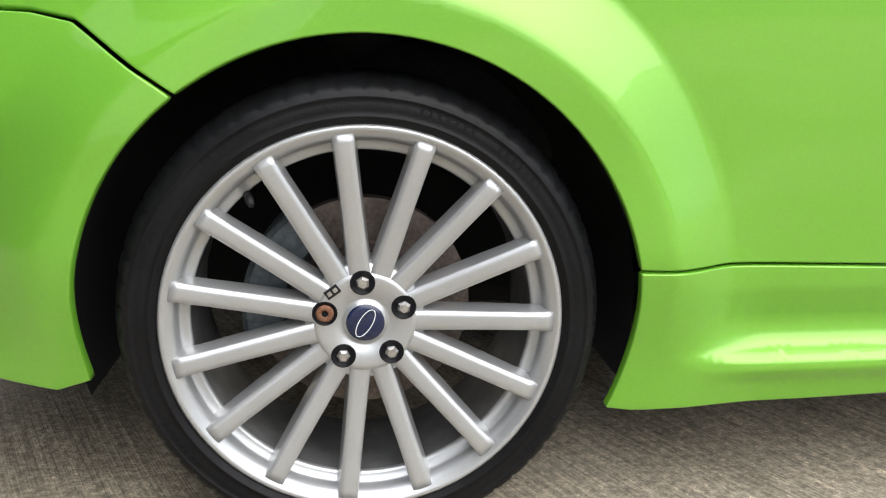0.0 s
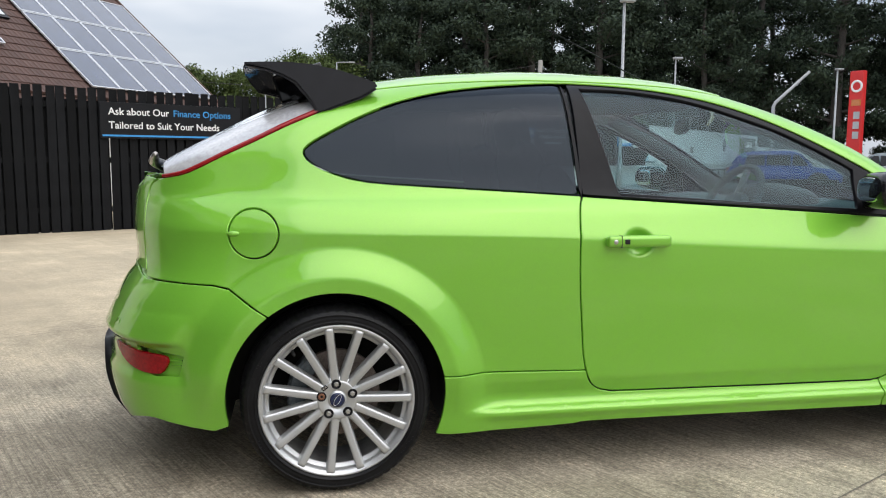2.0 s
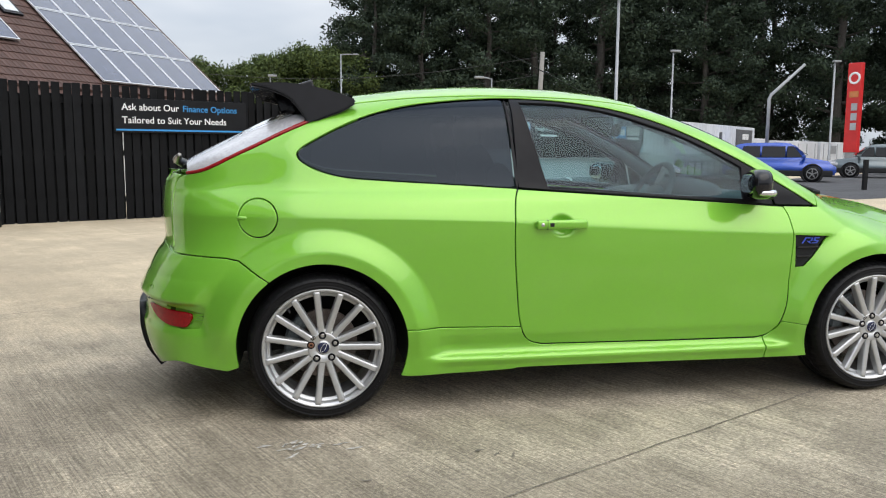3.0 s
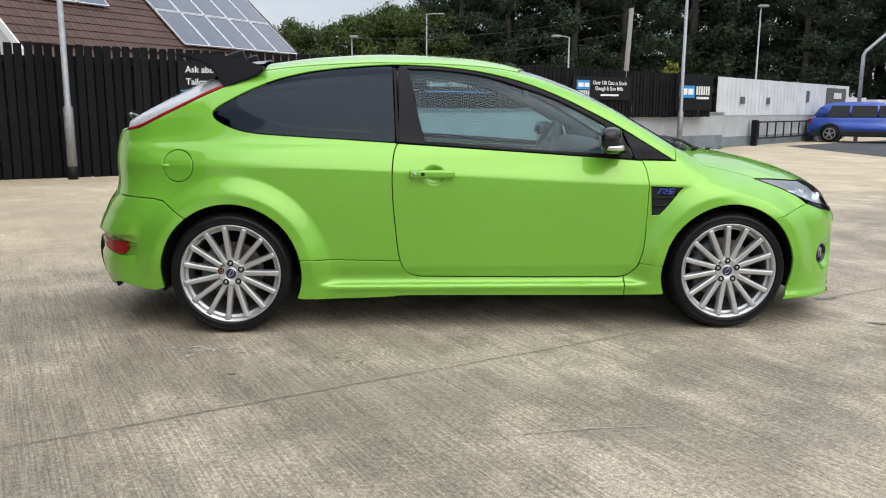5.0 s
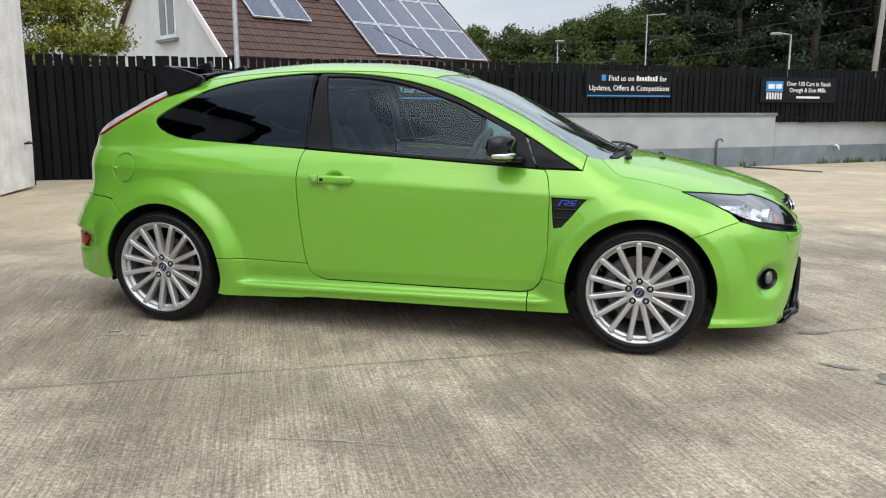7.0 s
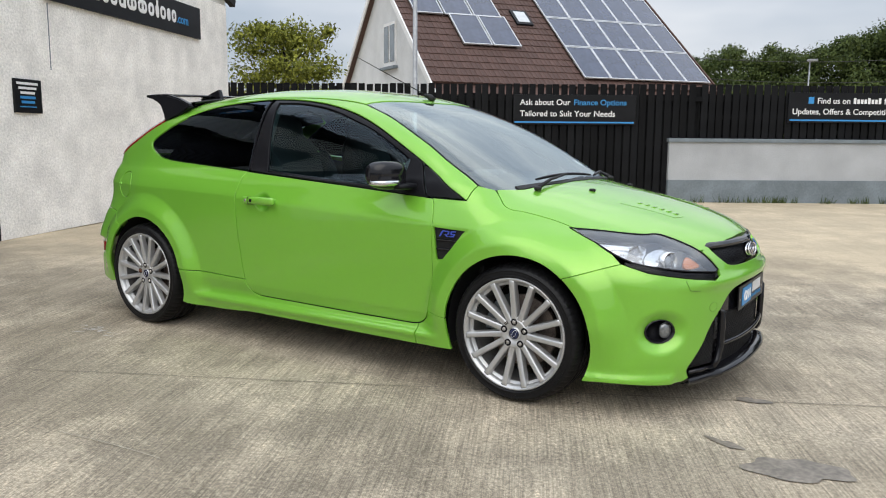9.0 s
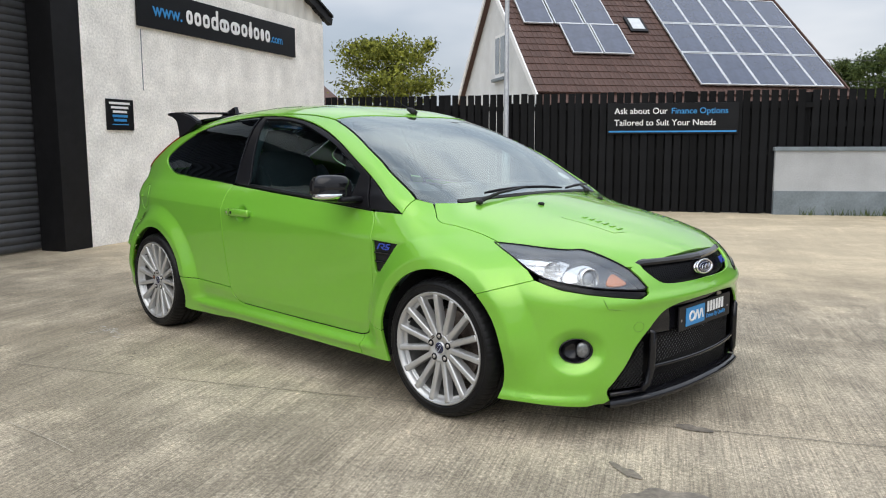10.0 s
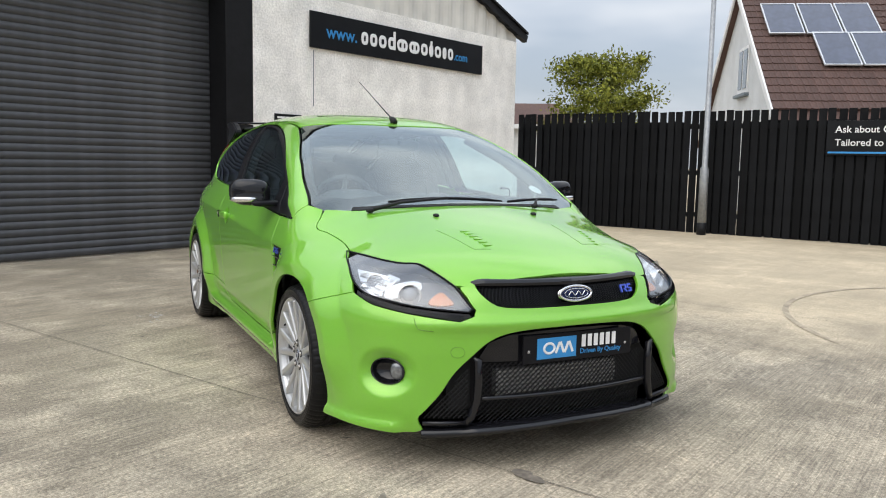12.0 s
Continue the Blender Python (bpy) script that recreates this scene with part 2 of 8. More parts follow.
def concrete():
    m = bpy.data.materials.new("brushed_concrete")
    m.use_nodes = True
    n, k = m.node_tree.nodes, m.node_tree.links
    b = n["Principled BSDF"]
    tc = n.new("ShaderNodeTexCoord")
    turn = n.new("ShaderNodeMapping")
    turn.inputs["Rotation"].default_value = (0, 0, -radians(YARD_TURN))
    k.new(tc.outputs["Object"], turn.inputs["Vector"])

    def noise_at(scale, detail, vec, rough=0.6):
        t = n.new("ShaderNodeTexNoise")
        t.inputs["Scale"].default_value, t.inputs["Detail"].default_value, t.inputs["Roughness"].default_value = scale, detail, rough
        k.new(vec, t.inputs["Vector"])
        return t.outputs["Fac"]

    def ranged(val, a, b2, c, d):
        r = n.new("ShaderNodeMapRange")
        for key, x in zip(("From Min", "From Max", "To Min", "To Max"), (a, b2, c, d)):
            r.inputs[key].default_value = x
        k.new(val, r.inputs["Value"])
        return r.outputs["Result"]

    def times(a, b2, kind="MULTIPLY"):
        r = n.new("ShaderNodeMath")
        r.operation = kind
        k.new(a, r.inputs[0])
        k.new(b2, r.inputs[1])
        return r.outputs["Value"]

    def stretched(x, y, detail, rough):
        g = n.new("ShaderNodeMapping")
        g.inputs["Scale"].default_value = (x, y, 1)
        k.new(turn.outputs["Vector"], g.inputs["Vector"])
        return noise_at(1.0, detail, g.outputs["Vector"], rough)

    plain = tc.outputs["Object"]
    lines, swathe = stretched(120, 2.2, 4, 0.8), stretched(9, 0.5, 3, 0.6)
    big, mid, fine = noise_at(0.35, 4, plain), noise_at(1.5, 8, plain, 0.72), noise_at(160, 3, plain)
    speck, worn = noise_at(55, 4, plain, 0.8), noise_at(0.9, 7, plain, 0.68)
    # beyond the car: cleaner, smoother, sandier, and painted brighter for the more open light
    place = n.new("ShaderNodeSeparateXYZ")
    k.new(turn.outputs["Vector"], place.inputs["Vector"])
    far_zone = ranged(times(place.outputs["Y"], ranged(mid, 0.3, 0.7, -0.7, 0.7), "ADD"), 0.6, 2.8, 0.0, 1.0)
    broom = n.new("ShaderNodeMix")
    k.new(ranged(far_zone, 0, 1, 0, 0.85), broom.inputs["Factor"])
    k.new(ranged(lines, 0.36, 0.64, 0.66, 1.30), broom.inputs["A"])
    broom.inputs["B"].default_value = 1.0
    val = times(broom.outputs["Result"], ranged(big, 0.3, 0.7, 0.84, 1.14))
    val = times(val, ranged(swathe, 0.3, 0.7, 0.88, 1.12))
    val = times(val, ranged(mid, 0.32, 0.70, 0.74, 1.22))
    val = times(val, ranged(fine, 0.3, 0.7, 0.78, 1.22))
    val = times(val, ranged(speck, 0.40, 0.62, 0.74, 1.30))
    # dark traffic stains, and single pale grains of stone
    val = times(val, ranged(noise_at(0.62, 6, turn.outputs["Vector"], 0.62), 0.40, 0.54, 0.80, 1.0))
    val = times(val, ranged(noise_at(95, 2, plain, 0.5), 0.64, 0.72, 1.0, 1.55))
    # pale worn patches with speckled edges
    val = times(val, ranged(times(worn, ranged(speck, 0.2, 0.8, 0.86, 1.14)), 0.48, 0.59, 1.0, 1.40))
    hue = n.new("ShaderNodeMix")
    hue.data_type = "RGBA"
    hue.inputs["A"].default_value, hue.inputs["B"].default_value = (0.340, 0.286, 0.204, 1), (0.322, 0.282, 0.222, 1)
    k.new(noise_at(0.8, 3, plain), hue.inputs["Factor"])
    sandy = n.new("ShaderNodeMix")
    sandy.data_type = "RGBA"
    sandy.inputs["B"].default_value = (0.475, 0.395, 0.275, 1)
    k.new(far_zone, sandy.inputs["Factor"])
    k.new(hue.outputs["Result"], sandy.inputs["A"])
    mul = n.new("ShaderNodeMix")
    mul.data_type, mul.blend_type = "RGBA", "MULTIPLY"
    mul.inputs["Factor"].default_value = 1
    k.new(sandy.outputs["Result"], mul.inputs["A"])
    calm = n.new("ShaderNodeMix")
    k.new(ranged(far_zone, 0, 1, 0, 0.55), calm.inputs["Factor"])
    k.new(val, calm.inputs["A"])
    calm.inputs["B"].default_value = 1.0
    k.new(calm.outputs["Result"], mul.inputs["B"])
    k.new(mul.outputs["Result"], b.inputs["Base Color"])
    b.inputs["Roughness"].default_value, b.inputs["Specular IOR Level"].default_value = 0.78, 0.35
    u = n.new("ShaderNodeBump")
    u.inputs["Distance"].default_value, u.inputs["Strength"].default_value = 0.004, 1.0
    k.new(times(lines, fine, "ADD"), u.inputs["Height"])
    k.new(u.outputs["Normal"], b.inputs["Normal"])
    return m


CONCRETE = concrete()
ASPHALT = surface("asphalt", (0.055, 0.055, 0.057), 0.85, grain=(0.02, 0.25), stain=(1.5, 0.25), bump=(0.012, 0.004))
xs = [-300, -60, -20, -8, -4, 0, 4, 8, 12, 20, 60, 300]
ys = [-300, -60, -20, -8, -3, 0, 1, 4, 8, 11, 15, 20, 40, 80, 300]
v = [(x, y, fall(y)) for y in ys for x in xs]
f = [(j * len(xs) + i, j * len(xs) + i + 1, (j + 1) * len(xs) + i + 1, (j + 1) * len(xs) + i) for j in range(len(ys) - 1) for i in range(len(xs) - 1)]
tagged(link_mesh("ground", v, f, CONCRETE), "weathered brushed concrete yard with fine broom lines", "ground", kind="structure")
JOINT = surface("joint_filler", (0.17, 0.15, 0.12), 0.9, grain=(0.02, 0.4))
# expansion joints: dark filler with a slightly raised lip
for nm, p, q, wide in (("joint", (-6.0, -5.10), (9.0, 2.49), 0.006), ("joint", (-6.0, -9.5), (9.0, -1.9), 0.006), ("joint", (-3.2, 1.1), (9.0, 7.28), 0.007)):
    m = along_line(p, q)
    length = math.dist(p, q)
    bm = bmesh.new()
    k = int(length / 0.12)
    rng = random.Random(3)
    rows = []
    for i in range(k + 1):
        x = length * i / k
        jig = rng.uniform(-0.004, 0.004)
        pts = [m @ Vector((x, jig + s * wide / 2 * rng.uniform(0.5, 1.2), 0)) for s in (-1, 1)]
        rows.append([bm.verts.new((c.x, c.y, fall(c.y) + 0.004)) for c in pts])
    for a, b in zip(rows, rows[1:]):
        bm.faces.new((a[0], b[0], b[1], a[1]))
    tagged(part(nm, bm, JOINT), "dark expansion joint line in the concrete", "joint", kind="structure")

OIL = surface("oil_stain", (0.19, 0.165, 0.135), 0.5, grain=(0.02, 0.25), stain=(0.08, 0.25))
CHALK = surface("lime_stain", (0.50, 0.48, 0.44), 0.9, grain=(0.012, 0.3), stain=(0.05, 0.3))


def stain(name, x, y, wide, deep, turn_, material, label, seed, ragged=0.35):
    """A thin spill with an uneven outline, lying on the concrete."""
    rng = random.Random(seed)
    k = 40
    wave = [(rng.uniform(-1, 1) / j, rng.uniform(0, 6.28)) for j in range(1, 9)]
    v = [(0, 0, 0)]
    for i in range(k):
        a = 2 * math.pi * i / k
        r = 1 + ragged * sum(c * math.sin((j + 2) * a + p) for j, (c, p) in enumerate(wave))
        v.append((wide / 2 * r * math.cos(a), deep / 2 * r * math.sin(a), 0))
    m = pose(x, y, fall(y) + 0.0045, 0, 0, turn_)
    ob = link_mesh(name, [m @ Vector(p) for p in v], [(0, 1 + i, 1 + (i + 1) % k) for i in range(k)], material)
    return tagged(ob, label, "stain", kind="structure")


stain("oil_stain", 3.56, -0.26, 0.13, 0.08, 20, OIL, "small dark oil stain on the concrete", 1)
stain("oil_stain", 3.58, -0.86, 0.15, 0.05, -35, OIL, "dark oil streak on the concrete", 2, 0.5)
stain("oil_stain", 3.86, -0.97, 0.34, 0.22, 10, OIL, "dark oil patch on the concrete", 3)
PALE_SCRAPE = surface("pale_scrape", (0.40, 0.36, 0.295), 0.9, grain=(0.01, 0.25), stain=(0.1, 0.2))
rng = random.Random(4)
for i in range(16):
    stain("lime_stain", rng.gauss(-0.06, 0.10), rng.gauss(-1.22, 0.035), rng.uniform(0.012, 0.06), rng.uniform(0.006, 0.018), rng.uniform(0, 60), CHALK, "white lime splash on the concrete", 10 + i, 0.8)
for i, (x, y) in enumerate(((0.13, -1.56), (0.58, -1.35), (0.64, -1.40), (0.70, -1.42), (2.9, -0.75))):
    stain("dark_speck", x, y, 0.035, 0.014, 20 * i, JOINT, "dark speck of dirt on the concrete", 40 + i, 0.6)
pts = [(1.30 + 0.56 * t, -2.27 + 0.10 * t - 0.04 * t * t) for t in np.linspace(0, 1, 14)]
v = [p for x, y in pts for p in ((x, y - 0.0022, 0.0042), (x, y + 0.0022, 0.0042))]
tagged(link_mesh("scratch", v, [(2 * i, 2 * i + 2, 2 * i + 3, 2 * i + 1) for i in range(len(pts) - 1)], PALE_SCRAPE), "long pale curved scratch in the concrete", "scratch", kind="structure")

# faint curved tyre marks where cars turn
TYRE_MARK = surface("tyre_mark", (0.36, 0.30, 0.215), 0.85, grain=(0.03, 0.25), stain=(0.2, 0.25))
for cx, cy, r, a0, a1 in ((3.3, 5.4, 2.55, 165, 250),):
    v = []
    for a in np.linspace(radians(a0), radians(a1), 40):
        for rr in (r - 0.025, r + 0.025):
            x, y = cx + rr * math.cos(a), cy + rr * math.sin(a)
            v.append((x, y, fall(y) + 0.0042))
    tagged(link_mesh("tyre_mark", v, [(2 * i, 2 * i + 2, 2 * i + 3, 2 * i + 1) for i in range(39)], TYRE_MARK), "faint dark curved tyre mark on the concrete", "tyre mark", kind="structure")

# ---- fence ----
FENCE_WOOD = surface("black_stained_wood", (0.0066, 0.0070, 0.0080), 0.7, spec=0.12, grain=(0.012, 0.3), stain=(0.3, 0.3), jitter=0.35)
board = {}


def board_mesh(wide, tall, thick=0.02):
    key = (wide, tall)
    if key not in board:
        bm = a_box((wide, thick, tall), (0, 0, tall / 2), None, 0.003)
        me = bpy.data.meshes.new("board")
        bm.to_mesh(me)
        bm.free()
        me.materials.append(FENCE_WOOD)
        board[key] = me
    return board[key]


def fence(a, b, low, high, label, seed, pitch=0.155, wide=0.125):
    m = along_line(a, b)
    length = math.dist(a, b)
    ob = tagged(empty("fence"), label, "fence", kind="structure")
    ob.matrix_world = m
    rng = random.Random(seed)
    for z in (low + 0.35, (low + high) / 2, high - 0.28):
        rail = part("rail", a_box((length, 0.045, 0.09), (length / 2, 0.035, z), None, 0.004), FENCE_WOOD, ob)
    for i in range(int(length / 2.4) + 1):
        part("post", a_box((0.10, 0.10, high - low - 0.05), (min(0.05 + i * 2.4, length - 0.05), 0.11, (high + low) / 2 - 0.02), None, 0.006), FENCE_WOOD, ob)
    for i in range(int(length / pitch)):
        o = new("board", board_mesh(wide, round(high - low, 3)))
        o.parent = ob
        o.matrix_local = Matrix.Translation((pitch * (i + 0.5) + rng.uniform(-0.006, 0.006), rng.uniform(-0.003, 0.003), low + rng.uniform(-0.012, 0.012))) @ pose(0, 0, 0, rng.uniform(-0.3, 0.3), rng.uniform(-0.35, 0.35), rng.uniform(-1, 1))
        o = new("board", board_mesh(0.150, round(high - low - 0.19, 3)))
        o.parent = ob
        # now and then a shrunken board leaves a sliver of light
        shrink = rng.uniform(0.35, 0.6) if rng.random() < 0.14 else 1.0
        o.matrix_local = Matrix.Translation((pitch * (i + 1) + rng.uniform(-0.012, 0.012), 0.07, low + rng.uniform(-0.02, 0.02))) @ pose(0, 0, 0, 0, rng.uniform(-0.3, 0.3), 0) @ Matrix.Diagonal((shrink, 1, 1, 1))
    return ob


FENCE_A, FENCE_B, FENCE_C = (-8.55, 7.13), (0.0, 11.80), (10.55, 19.48)
fence(FENCE_A, FENCE_B, -0.07, 2.21, "tall black-stained board fence beside the garage", 1)
fence((-0.06, 11.83), FENCE_C, 0.95, 2.22, "black-stained board fence on a rendered wall", 2)

# ---- low rendered wall ----
RENDER = surface("painted_render", (0.38, 0.395, 0.41), 0.85, grain=(0.02, 0.10), stain=(0.6, 0.12), bump=(0.02, 0.004))
PLINTH = surface("grey_plinth", (0.16, 0.19, 0.21), 0.85, grain=(0.03, 0.1), stain=(0.5, 0.2), bump=(0.02, 0.003))


def low_wall(a, b, top, label):
    m = along_line(a, b)
    length = math.dist(a, b)
    ob = tagged(empty("wall"), label, "wall", kind="structure")
    ob.matrix_world = m
    part("wall_face", a_box((length, 0.22, top - 0.35), (length / 2, 0.11, 0.35 + (top - 0.35) / 2), None, 0.004), RENDER, ob)
    part("plinth", a_box((length, 0.25, 0.50), (length / 2, 0.11, 0.11), None, 0.006), PLINTH, ob)
    part("coping", a_box((length + 0.06, 0.30, 0.075), (length / 2, 0.11, top + 0.035), None, 0.012), PLINTH, ob)
    return ob


low_wall((-0.50, 11.42), (5.75, 16.0), 1.10, "pale rendered garden wall with grey plinth and coping")
low_wall((5.77, 16.10), (11.4, 20.6), 1.02, "lower pale rendered wall with grey plinth")

# bent vent pipe and a tap on the garden walls, and a plank lying before them
STEEL_PIPE = surface("weathered_pipe", (0.12, 0.125, 0.13), 0.6, 0.3, grain=(0.02, 0.25), stain=(0.1, 0.2))
WALL_A, WALL_B = along_line((-0.50, 11.42), (5.75, 16.0)), along_line((5.77, 16.10), (11.4, 20.6))
pipe = link_mesh("vent_pipe", *moved(tube([(5.95, -0.05, -0.09), (5.95, -0.05, 0.50), (5.97, -0.06, 0.55), (6.05, -0.10, 0.56), (6.07, -0.11, 0.50)], 0.022, 8), WALL_A), STEEL_PIPE)
tagged(pipe, "thin bent grey pipe standing against the rendered wall", "pipe")
tap = link_mesh("wall_tap", *moved(tube([(2.06, 0.0, 0.36), (2.06, -0.10, 0.36), (2.10, -0.13, 0.32), (2.12, -0.13, 0.24)], [0.03, 0.03, 0.028, 0.026], 8), WALL_B), WHITE_PRINT)
tagged(tap, "small pale tap on the rendered wall", "tap")
stick = link_mesh("timber_lath", *tube([(4.97, 15.01, -0.085), (5.7, 14.27, -0.078), (6.40, 13.60, -0.078)], [0.016, 0.018, 0.014], 6), STEEL_PIPE)
tagged(stick, "thin grey lath lying on the concrete", "lath")

# ---- garage building ----
ROUGHCAST = surface("roughcast", (0.86, 0.835, 0.79), 0.9, grain=(0.030, 0.15), stain=(0.40, 0.14), bump=(0.022, 0.014))
BLACK_PAINT = surface("black_paint", (0.008, 0.008, 0.009), 0.5, spec=0.2, grain=(0.1, 0.2), stain=(0.5, 0.2))
CLADDING = surface("cream_cladding", (0.62, 0.60, 0.55), 0.5, grain=(0.3, 0.05), stain=(0.5, 0.1))
SLAT = surface("roller_slat", (0.060, 0.061, 0.066), 0.42, 0.15, grain=(0.1, 0.12), stain=(0.6, 0.18), jitter=0.03)
garage = tagged(empty("garage_building"), "rendered garage with black roller door and cream cladded gable", "building", kind="structure")
# x runs along the front from the far corner towards the roller door, -y outwards... z up
GM = along_line((-7.02, 6.10), (-4.905, 1.434))
garage.matrix_world = GM
DOOR0, DOOR1, EAVE = 6.10, 11.6, 3.46
part("wall_front", a_box((DOOR0, 0.35, EAVE), (DOOR0 / 2, -0.175, EAVE / 2), None, 0.01), ROUGHCAST, garage)
part("wall_side", a_box((0.35, 9.0, EAVE), (0.175, -4.86, EAVE / 2), None, 0.01), ROUGHCAST, garage)
part("door_jamb", a_box((0.42, 0.36, 4.3), (DOOR0 + 0.21, -0.178, 2.15), None, 0.008), BLACK_PAINT, garage)
part("door_head", a_box((DOOR1 - DOOR0, 0.35, 0.5), ((DOOR0 + DOOR1) / 2, -0.175, 4.55), None, 0.008), BLACK_PAINT, garage)
slat_me = bpy.data.meshes.new("slat")
n = 9
pv = [(x, 0.018 * math.sin(math.pi * i / (n - 1)) ** 0.8, 0.085 * i / (n - 1)) for x in (0.0, DOOR1 - DOOR0 - 0.24) for i in range(n)]
slat_me.from_pydata(pv, [], [(i, i + 1, n + i + 1, n + i) for i in range(n - 1)])
slat_me.polygons.foreach_set("use_smooth", [True] * (n - 1))
slat_me.materials.append(SLAT)
shutter = new("roller_door", slat_me)
shutter.parent = garage
shutter.matrix_local = Matrix.Translation((DOOR0 + 0.24, -0.40, 0.02))
for i in range(1, 50):
    o = new("slat", slat_me)
    o.parent = shutter
    o.matrix_local = Matrix.Translation((0, 0, 0.085 * i))
# damp seam below the sign, and a bent tap pipe by the corner
part("wall_seam", a_box((0.012, 0.006, 0.78), (5.06, 0.002, 2.32)), PLINTH, garage)
link_mesh("tap_pipe", *tube([(0.42, 0.01, 0.70), (0.42, 0.06, 0.70), (0.24, 0.07, 0.70), (0.20, 0.07, 0.66), (0.20, 0.05, 0.02)], [0.016, 0.016, 0.013, 0.011, 0.011], 8), BLACK_PAINT, garage)
part("tap_handle", a_box((0.10, 0.03, 0.03), (0.44, 0.085, 0.72), None, 0.006), STEEL_PIPE, garage)
# small pale slots and a white tag on the roller door
for x, z, w_, h_ in ((8.27, 0.08, 0.09, 0.05), (7.20, 1.04, 0.022, 0.07), (7.03, 1.36, 0.022, 0.07), (6.66, 1.16, 0.022, 0.05), (8.31, 1.50, 0.030, 0.03)):
    part("door_tag", a_box((w_, 0.006, h_), (x, -0.377, z), None, 0.001), WHITE_PRINT, shutter).matrix_parent_inverse = shutter.matrix_local.inverted()
# gable cladding: ribbed sheet rising to the ridge, and a toothed dark verge
v, f = [], []
RIDGE_X, RIDGE_Z = 6.6, 5.9
for i in range(0, 161):
    x = 13.2 * i / 160
    top = EAVE + 0.12 + (RIDGE_Z - EAVE) * (1 - abs(x - RIDGE_X) / RIDGE_X)
    y = -0.02 if i % 4 < 2 else -0.045
    v += [(x, y, EAVE), (x, y, top)]
f = [(2 * i, 2 * i + 2, 2 * i + 3, 2 * i + 1) for i in range(160)]
link_mesh("gable_cladding", v, f, CLADDING, garage, flat=True)
for s in (0, 1):
    xa, xb = (-0.25, RIDGE_X) if s == 0 else (13.45, RIDGE_X)
    za, zb = EAVE + 0.02, RIDGE_Z + 0.17
    bm = bmesh.new()
    k = 46
    for i in range(k):
        t0 = (i + 0.5) / k
        ang = math.atan2(zb - za, xb - xa)
        box(bm, (math.dist((xa, za), (xb, zb)) / k + 0.01, 0.10, 0.16 if i % 2 else 0.13), (xa + (xb - xa) * t0, 0.02, za + (zb - za) * t0 + 0.06), Matrix.Rotation(-ang, 4, "Y"), 0.0)
    part("verge", bm, BLACK_PAINT, garage)
    v = [(xa, 0.1, za + 0.14), (xb, 0.1, zb + 0.14), (xb, -9.2, zb + 0.14), (xa, -9.2, za + 0.14)]
    link_mesh("roof", v + [(x, y, z + 0.04) for x, y, z in v], [(0, 1, 2, 3), (4, 5, 6, 7), (0, 1, 5, 4), (1, 2, 6, 5), (2, 3, 7, 6), (3, 0, 4, 7)], BLACK_PAINT, garage, flat=True)
part("wall_front", a_box((13.2 - DOOR1, 0.35, EAVE), ((13.2 + DOOR1) / 2, -0.175, EAVE / 2), None, 0.01), ROUGHCAST, garage)

# ---- house behind the fence ----
HOUSE_WALL = surface("pale_house_render", (0.55, 0.56, 0.56), 0.85, grain=(0.05, 0.05), stain=(0.8, 0.1))
TILE = surface("brown_roof_tile", (0.085, 0.046, 0.036), 0.8, grain=(0.05, 0.2), stain=(0.8, 0.15), jitter=0.12)
# x across the gable front from the near eave (towards +x) ... built in its own frame: x along the ridge, y up the near slope
HE = Vector((0.5593, 0.8290, 0))          # along the eaves
HU = Vector((-0.8290, 0.5593, 0))         # in from the eaves
house = tagged(empty("house"), "pale rendered house with brown tiled roof behind the fence", "house")
HM = Matrix(((HE.x, HU.x, 0, -5.29), (HE.y, HU.y, 0, 18.28), (0, 0, 1, 0), (0, 0, 0, 1)))
house.matrix_world = HM
PITCH, ROOF0 = radians(40), 2.82
E0, E1, RIDGE_U = -5.02, 4.95, 4.30


def roof_z(u):
    return ROOF0 + math.tan(PITCH) * u


def on_roof(e, s, h=0.0):
    """A place on the near roof slope: along the eaves, up the slope, above it; in the house's frame."""
    return Vector((e, s * math.cos(PITCH) - h * math.sin(PITCH), ROOF0 + s * math.sin(PITCH) + h * math.cos(PITCH)))


EAVE_U = -1.0
for e, nm in ((E0 + 0.18, "gable_wall"), (E1 - 0.45, "gable_wall")):
    out = [(EAVE_U + 0.3, -0.1), (EAVE_U + 0.3, roof_z(EAVE_U + 0.3) - 0.1), (RIDGE_U, roof_z(RIDGE_U) - 0.1), (2 * RIDGE_U - EAVE_U - 0.3, roof_z(EAVE_U + 0.3) - 0.1), (2 * RIDGE_U - EAVE_U - 0.3, -0.1)]
    v, f = prism(out, 0.28)
    link_mesh(nm, [(e + y, x, z) for x, y, z in v], f, HOUSE_WALL, house, flat=True)
part("eave_wall", a_box((E1 - E0 - 0.7, 0.25, 2.2), ((E0 + E1) / 2, EAVE_U + 0.45, 1.0)), HOUSE_WALL, house)
# far slope as one slab
fu = 2 * RIDGE_U - EAVE_U
v = [(E0, RIDGE_U, roof_z(RIDGE_U)), (E1, RIDGE_U, roof_z(RIDGE_U)), (E1, fu, roof_z(EAVE_U)), (E0, fu, roof_z(EAVE_U))]
link_mesh("roof", v + [(x, y, z - 0.12) for x, y, z in v], [(0, 1, 2, 3), (7, 6, 5, 4), (0, 4, 5, 1), (1, 5, 6, 2), (2, 6, 7, 3), (3, 7, 4, 0)], TILE, house, flat=True)
